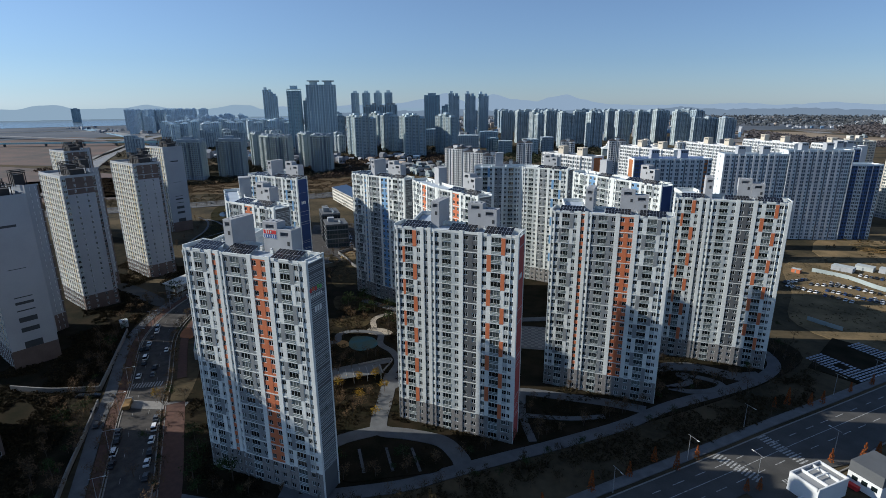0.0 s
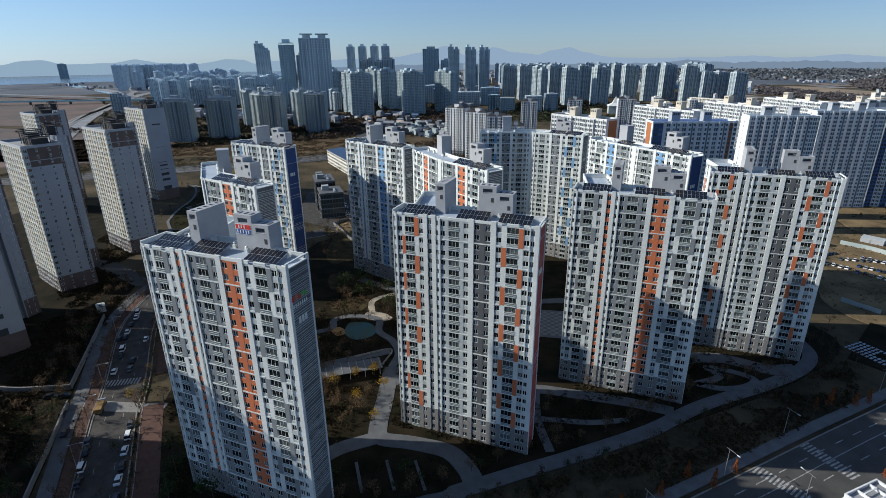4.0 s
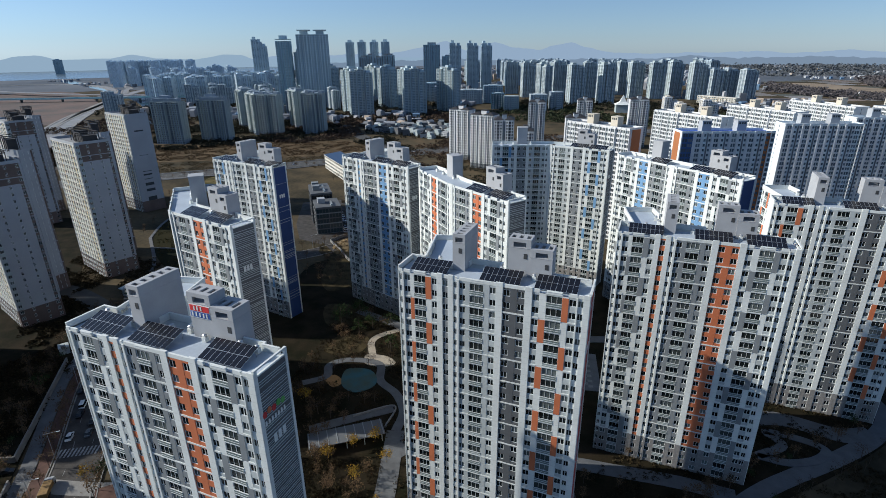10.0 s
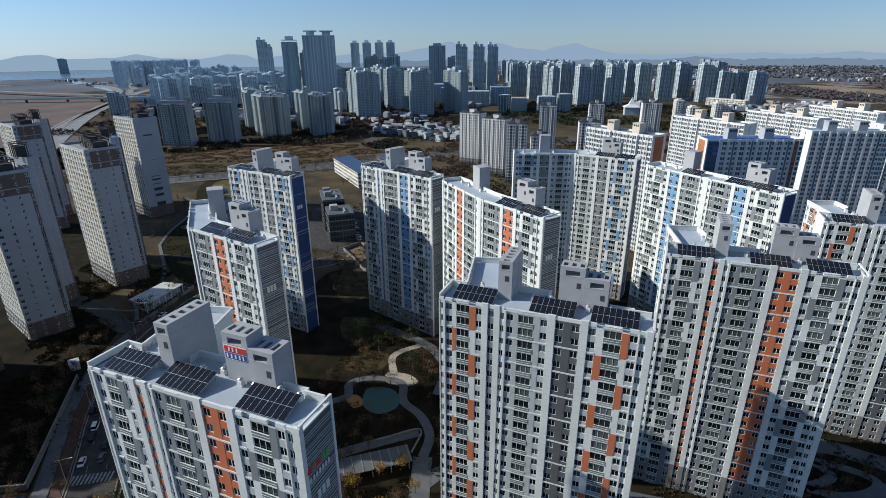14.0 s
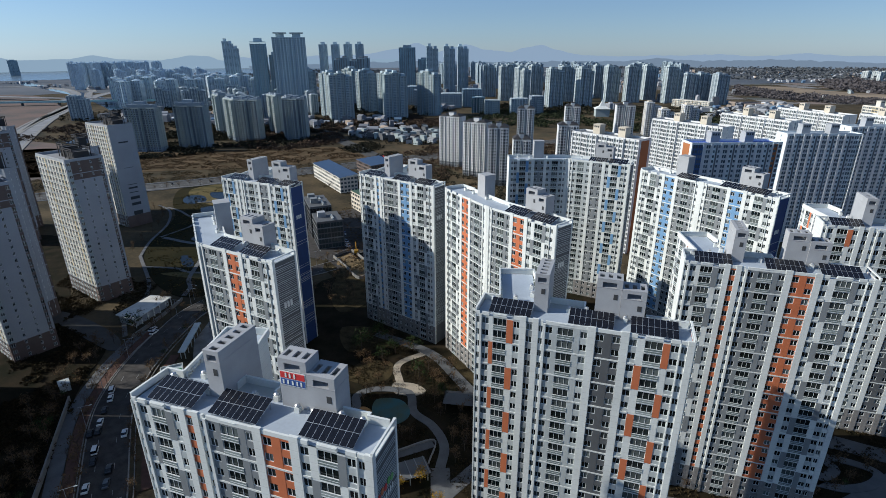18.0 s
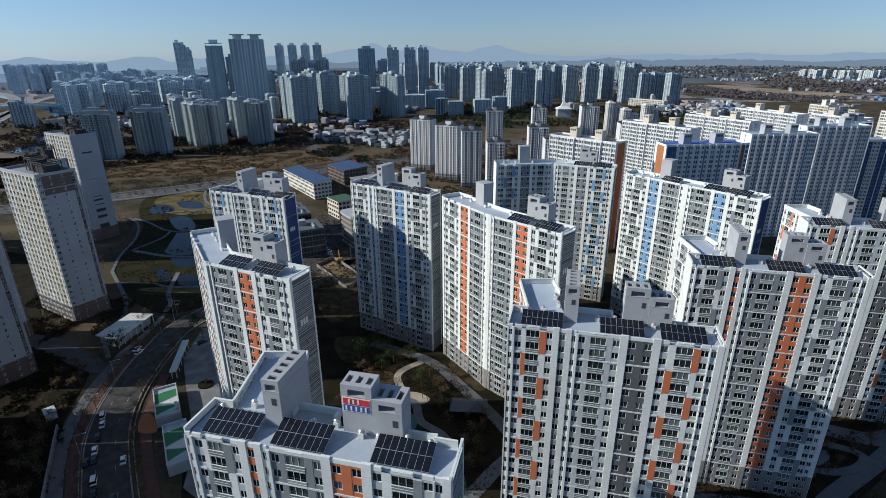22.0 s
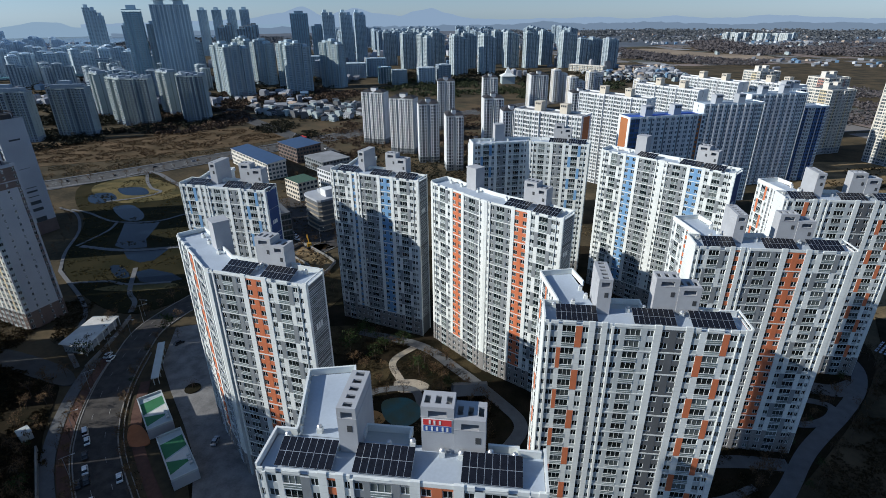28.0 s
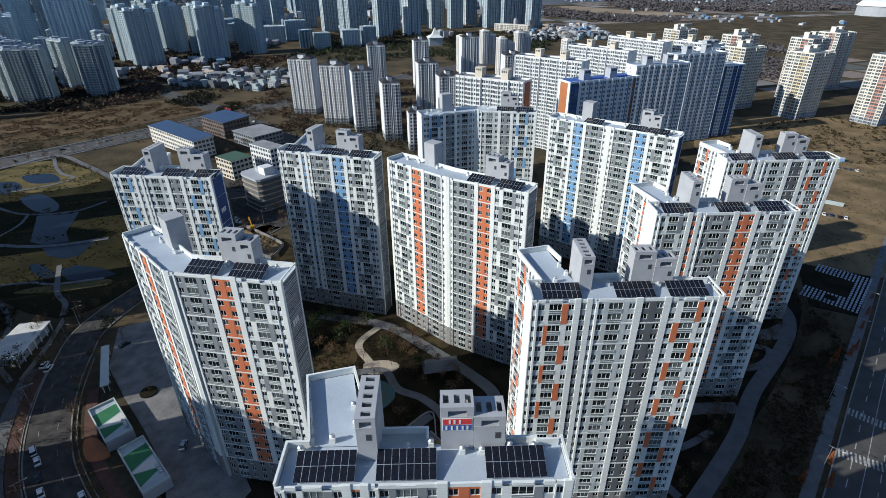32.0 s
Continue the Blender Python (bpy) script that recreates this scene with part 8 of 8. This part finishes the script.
GREENROOF = material("green_court_coating", (0.03, 0.14, 0.055), 0.7, vary=0.12, scale=0.3)
GREYROOF = material("pale_blue_court_coating", (0.34, 0.40, 0.42), 0.7, vary=0.12, scale=0.3)
for x, y, a, w, d in ((-217.8, 187.7, -46, 20, 8.2), (-199, 170.7, -45.5, 22.5, 7.8)):
    kd = thing("low_building", "low flat building with green and pale painted roof", "nursery", pose(x, y, 0, 0, 0, a))
    part("wall", Build().box(0, w, 0, d, 0, 3.6, 0), PALE, kd)
    part("roof", Build().box(0.3, w - 0.3, 0.3, d - 0.3, 3.6, 3.64, 0), GREYROOF, kd)
    b = Build()
    b.quad([(w * 0.18, 0.4, 3.66), (w * 0.52, 0.4, 3.66), (w * 0.40, d - 0.4, 3.66), (w * 0.14, d - 0.4, 3.66)]); b.quad([(w * 0.58, 0.4, 3.66), (w * 0.86, 0.4, 3.66), (w * 0.72, d - 0.4, 3.66)])
    part("roof_field", b, GREENROOF, kd, "green painted roof field")
    b = Build()
    b.quad([(w * 0.55, 0.4, 3.67), (w * 0.57, 0.4, 3.67), (w * 0.70, d - 0.4, 3.67), (w * 0.43, d - 0.4, 3.67)])
    part("roof_field", b, SHEDWHITE, kd, "white painted roof field")
    parapet(kd, [(0.15, 0.15), (w - 0.15, 0.15), (w - 0.15, d - 0.15), (0.15, d - 0.15), (0.15, 0.5)], 0.8, 0.25, 3.6, LIGHT)
    for i in range(4):
        part("roof_unit", Build().box(w * 0.62 + i * 1.3, w * 0.62 + i * 1.3 + 0.9, d - 1.6, d - 0.7, 3.67, 4.4, 0), LIGHT, kd)
    for i in range(6):
        part("window", Build().box(1.2 + i * w / 6.5, 3.0 + i * w / 6.5, -0.05, 0.05, 1.0, 2.6, 0), GLASS, kd)
patch("pavement", [(-236, 240), (-226, 214), (-212, 198), (-196, 181), (-184, 167), (-176, 152), (-160, 146), (-154, 158), (-166, 176), (-186, 196), (-206, 222), (-222, 246)], 0.07, material("stained_concrete_paving", (0.17, 0.165, 0.16), 0.9, vary=0.35, scale=0.2, fine=1.5), "wide paved service court beside a tower", "court", False)
patch("pavement", [(-215, 178), (-211, 179), (-203, 172), (-209, 170)], 0.14, material("orange_play_paving", (0.35, 0.13, 0.05), 0.85), "orange paved patch beside a path", "path")
patch("pavement", [(-320, 214), (-300, 216), (-262, 206), (-256, 196), (-300, 206), (-322, 204)], 0.07, ASPHALT, "dark service road to the western towers", "road")
bed = Build().tube(-204, 200, 0.05, 0.5, 3.0, sides=20)
structure("planter", bed, SOIL, "round raised planting bed", "planter")

perg = thing("bicycle_shelter", "long low shelter with dark ribbed roof in a courtyard", "shelter", pose(-114.5, 155.5, 0, 0, 0, 39))
part("roof", Build().box(0, 24, 0, 7.5, 2.9, 3.05, 0), DARK, perg)
for i in range(9):
    part("rib", Build().box(0.2 + i * 2.9, 0.45 + i * 2.9, 0, 7.5, 3.05, 3.2, 0), MID, perg)
for i in range(5):
    for y_ in (0.4, 6.9):
        part("post", Build().box(0.4 + i * 5.6, 0.6 + i * 5.6, y_, y_ + 0.2, 0, 2.9, 0), LIGHT, perg)
gz = thing("garden_pavilion", "dark pitched garden pavilion among shrubs", "pavilion", pose(-97, 208, 0, 0, 0, 10))
b = Build(); b.v = [(-7, -4, 3.2), (7, -4, 3.2), (7, 4, 3.2), (-7, 4, 3.2), (-6, 0, 5.2), (6, 0, 5.2)]; b.f = [(0, 1, 5, 4), (2, 3, 4, 5), (0, 4, 3), (1, 2, 5), (3, 2, 1, 0)]; b.m = [0] * 5
part("roof", b, DARK, gz)
for x_ in (-6, 0, 6):
    for y_ in (-3.4, 3.4):
        part("post", Build().box(x_ - 0.12, x_ + 0.12, y_ - 0.12, y_ + 0.12, 0, 3.2, 0), BARK, gz)

corner = thing("house", "small white flat-roofed house with open roof terrace at a junction", "house", pose(51.5, 151.5, 0, 0, 0, 44))
part("wall", Build().box(0, 13, 0, 8.5, 0, 5.2, 0), OFFWHITE, corner)
parapet(corner, [(0.15, 0.15), (12.85, 0.15), (12.85, 8.35), (0.15, 8.35), (0.15, 0.5)], 0.9, 0.3, 5.2, OFFWHITE)
parapet(corner, [(4.4, 0.5), (4.4, 8.0)], 0.9, 0.3, 5.2, OFFWHITE)
parapet(corner, [(9.4, 0.5), (9.4, 8.0)], 0.9, 0.3, 5.2, OFFWHITE)
part("terrace", Build().box(0.3, 12.7, 0.3, 8.2, 5.2, 5.25, 0), ROOFGREY, corner)
part("pergola", Build().box(4.4, 9.4, 3.6, 3.9, 6.1, 6.4, 0).box(4.4, 9.4, 6.2, 6.5, 6.1, 6.4, 0), OFFWHITE, corner)
for i in range(3):
    part("window", Build().box(1.2 + i * 4, 3.2 + i * 4, 8.45, 8.55, 1.2, 2.7, 0), GLASS, corner)
house_two = thing("house", "white house with dark upper storey and red steps", "house", pose(69, 161, 0, 0, 0, 44))
part("wall", Build().box(0, 11, 0, 9, 0, 4.5, 0), OFFWHITE, house_two)
part("upper_floor", Build().box(0, 11, 0, 9, 4.5, 8.0, 0), DARK, house_two)
part("steps", Build().box(-1.5, 0, 5, 8, 0, 1.2, 0), SIGNRED, house_two)
for i in range(3):
    part("window", Build().box(-0.05, 0.05, 1.0 + i * 2.6, 2.6 + i * 2.6, 2.2, 3.6, 0), GLASS, house_two)
low_wall([(42.5, 148), (46, 151.5), (50, 155)], 1.2, "low white garden wall at a junction", 0.4, OFFWHITE)
for x, y, w, d, h, mt, what in ((118, 410, 12, 7, 3, PALE, "pale grey site office cabin"), (133, 416, 10, 6, 3, LIGHT, "pale grey site cabin"), (145, 412, 9, 6, 3.2, PALE, "pale site cabin on a lot"), (92, 394, 5, 3, 2.6, ORANGE, "orange site container on a lot"), (214, 438, 6, 3, 2.6, BLUE, "blue tarpaulin-covered container"), (-250, 169, 4.5, 3.5, 3, LIGHT, "small pale utility hut")):
    hut = thing("site_cabin", what + " with flat roof", "cabin", pose(x, y, 0, 0, 0, -30))
    part("wall", Build().box(0, w, 0, d, 0, h, 0), mt, hut)
    part("roof", Build().box(-0.15, w + 0.15, -0.15, d + 0.15, h, h + 0.15, 0), LIGHT, hut)
    part("door", Build().box(w * 0.4, w * 0.4 + 0.9, -0.04, 0.0, 0, 2.0, 0), MID, hut)
pile = Build()
for i in range(120):
    a = trng.uniform(-0.25, 0.25)
    pile.box(-3, 3, -0.12, 0.12, 0, 0.2, 0, "", pose(160 + trng.uniform(-9, 12), 476 + trng.uniform(-12, 14), trng.uniform(0, 3.0), 0, trng.uniform(-4, 4), trng.uniform(10, 40)))
tagged(new("timber_pile", pile.mesh("timber_pile", material("new_timber", (0.42, 0.26, 0.09), 0.8, vary=0.2, scale=1.0))), "stack of yellow timber on waste ground", "timber", kind="stuff")
heap = Build()
for i in range(160):
    s_ = trng.uniform(0.3, 1.4)
    heap.box(-s_, s_, -s_ * 0.7, s_ * 0.7, -0.2, s_ * 0.6, 0, "", pose(-199 + trng.gauss(0, 5), 318 + trng.gauss(0, 5), 0, trng.uniform(-15, 15), trng.uniform(-15, 15), trng.uniform(0, 180)))
tagged(new("building_rubble", heap.mesh("building_rubble", SAND)), "heaps of building rubble on a site", "rubble", kind="stuff")
digger = thing("excavator", "yellow excavator on a building site", "excavator", pose(-206, 334, 0.06, 0, 0, 120))
YEL = material("yellow_plant_paint", (0.5, 0.27, 0.02), 0.5)
part("cab", Build().box(-1.5, 1.2, -1.3, 1.3, 1.2, 3.0, 0), YEL, digger)
part("track", Build().box(-2.2, 2.2, -1.6, -0.9, 0, 1.1, 0), RUBBER, digger); part("track", Build().box(-2.2, 2.2, 0.9, 1.6, 0, 1.1, 0), RUBBER, digger)
part("boom", Build().box(0, 6.5, -0.25, 0.25, -0.3, 0.3, 0), YEL, digger, at=pose(1, 0, 2.2, 0, -40, 0)); part("arm", Build().box(0, 4.5, -0.2, 0.2, -0.2, 0.2, 0), YEL, digger, at=pose(5.8, 0, 6.4, 0, 50, 0))


# ---- distance ----
def ridge(name, label, radius, profile, mat, seed, rough=7.0, base=-10):
    """A far line of hills seen over the plain. profile: bearing and height of its tops and saddles, from right to left."""
    b = Build()
    az0, az1 = profile[0][0], profile[-1][0]
    n = int(5 * (az1 - az0))
    k = 0
    for i in range(n + 1):
        u = az0 + (az1 - az0) * i / n
        while k < len(profile) - 2 and u > profile[k + 1][0]:
            k += 1
        (a0, h0), (a1, h1) = profile[k], profile[k + 1]
        f = min(1.0, max(0.0, (u - a0) / (a1 - a0)))
        h = h0 + (h1 - h0) * (0.5 * f + 0.5 * f * f * (3 - 2 * f))
        h += rough * noise.fractal(Vector((u * 0.9, seed, 0.3)), 0.9, 2.0, 4)
        a = radians(u)
        x, y = radius * math.cos(a), radius * math.sin(a)
        b.v += [(x, y, base), (x, y, max(base + 1, h))]
        if i:
            q = 2 * i
            b.f.append((q, q - 2, q - 1, q + 1)); b.m.append(0)
    return structure(name, b, mat, label, "hills")


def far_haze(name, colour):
    """Hills behind kilometres of bright air: near-black surface, with emission standing for the haze."""
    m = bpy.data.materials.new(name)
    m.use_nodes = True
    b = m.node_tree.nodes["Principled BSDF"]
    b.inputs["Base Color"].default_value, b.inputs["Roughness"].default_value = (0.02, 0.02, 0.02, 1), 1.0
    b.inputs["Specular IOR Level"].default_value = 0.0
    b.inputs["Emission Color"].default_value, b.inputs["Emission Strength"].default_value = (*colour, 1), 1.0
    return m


MOUNTAINS = [(20, 70), (40, 78), (58, 62), (65, 80), (68, 95), (72, 74), (76, 91), (80, 73), (83, 89), (87, 80), (92, 76), (95, 84), (97.5, 126), (99, 166), (100.5, 150), (102, 112), (104.4, 132), (106.6, 176), (108, 150), (109.5, 116), (111.5, 188), (113.5, 146), (117, 96), (124, 84), (130, 78)]
ESTUARY = [(112, 58), (124, 66), (130.4, 62), (131.6, 96), (133.1, 99), (135.5, 66), (138.5, 76), (140.7, 105), (142.5, 80), (146, 76), (147.8, 109), (148.7, 106), (150.3, 76), (156, 88), (164, 70), (172, 60)]
# All three ridges glow in haze colours instead of taking sunlight
ridge("backdrop", "pale blue mountains on the horizon", 4900, MOUNTAINS, far_haze("far_mountain_haze_glow", (0.295, 0.37, 0.47)), 3.1)
ridge("backdrop", "pale hazy hills beyond the estuary", 4850, ESTUARY, far_haze("estuary_hill_haze_glow", (0.29, 0.375, 0.46)), 5.7, 4.0)
ridge("backdrop", "blue-grey wooded hills below the horizon", 4500, [(22, 30), (40, 44), (55, 40), (66, 52), (72, 38), (77, 58), (84, 50), (88, 62), (93, 42), (104, 40), (112, 46), (122, 32), (128, 20)], far_haze("blue_hill_haze_glow", (0.185, 0.235, 0.305)), 8.4, 10.0)
b = Build()
arc = [radians(118 + 50 * i / 24) for i in range(25)]
for p, q in zip(arc, arc[1:]):
    b.quad([(3350 * math.cos(p), 3350 * math.sin(p), 0.6), (4840 * math.cos(p), 4840 * math.sin(p), 0.6), (4840 * math.cos(q), 4840 * math.sin(q), 0.6), (3350 * math.cos(q), 3350 * math.sin(q), 0.6)][::-1])
structure("water", b, material("estuary_water", (0.10, 0.14, 0.17), 0.25, vary=0.15, scale=0.01, fine=0.3, spec=0.6), "pale estuary water before the hills", "water")
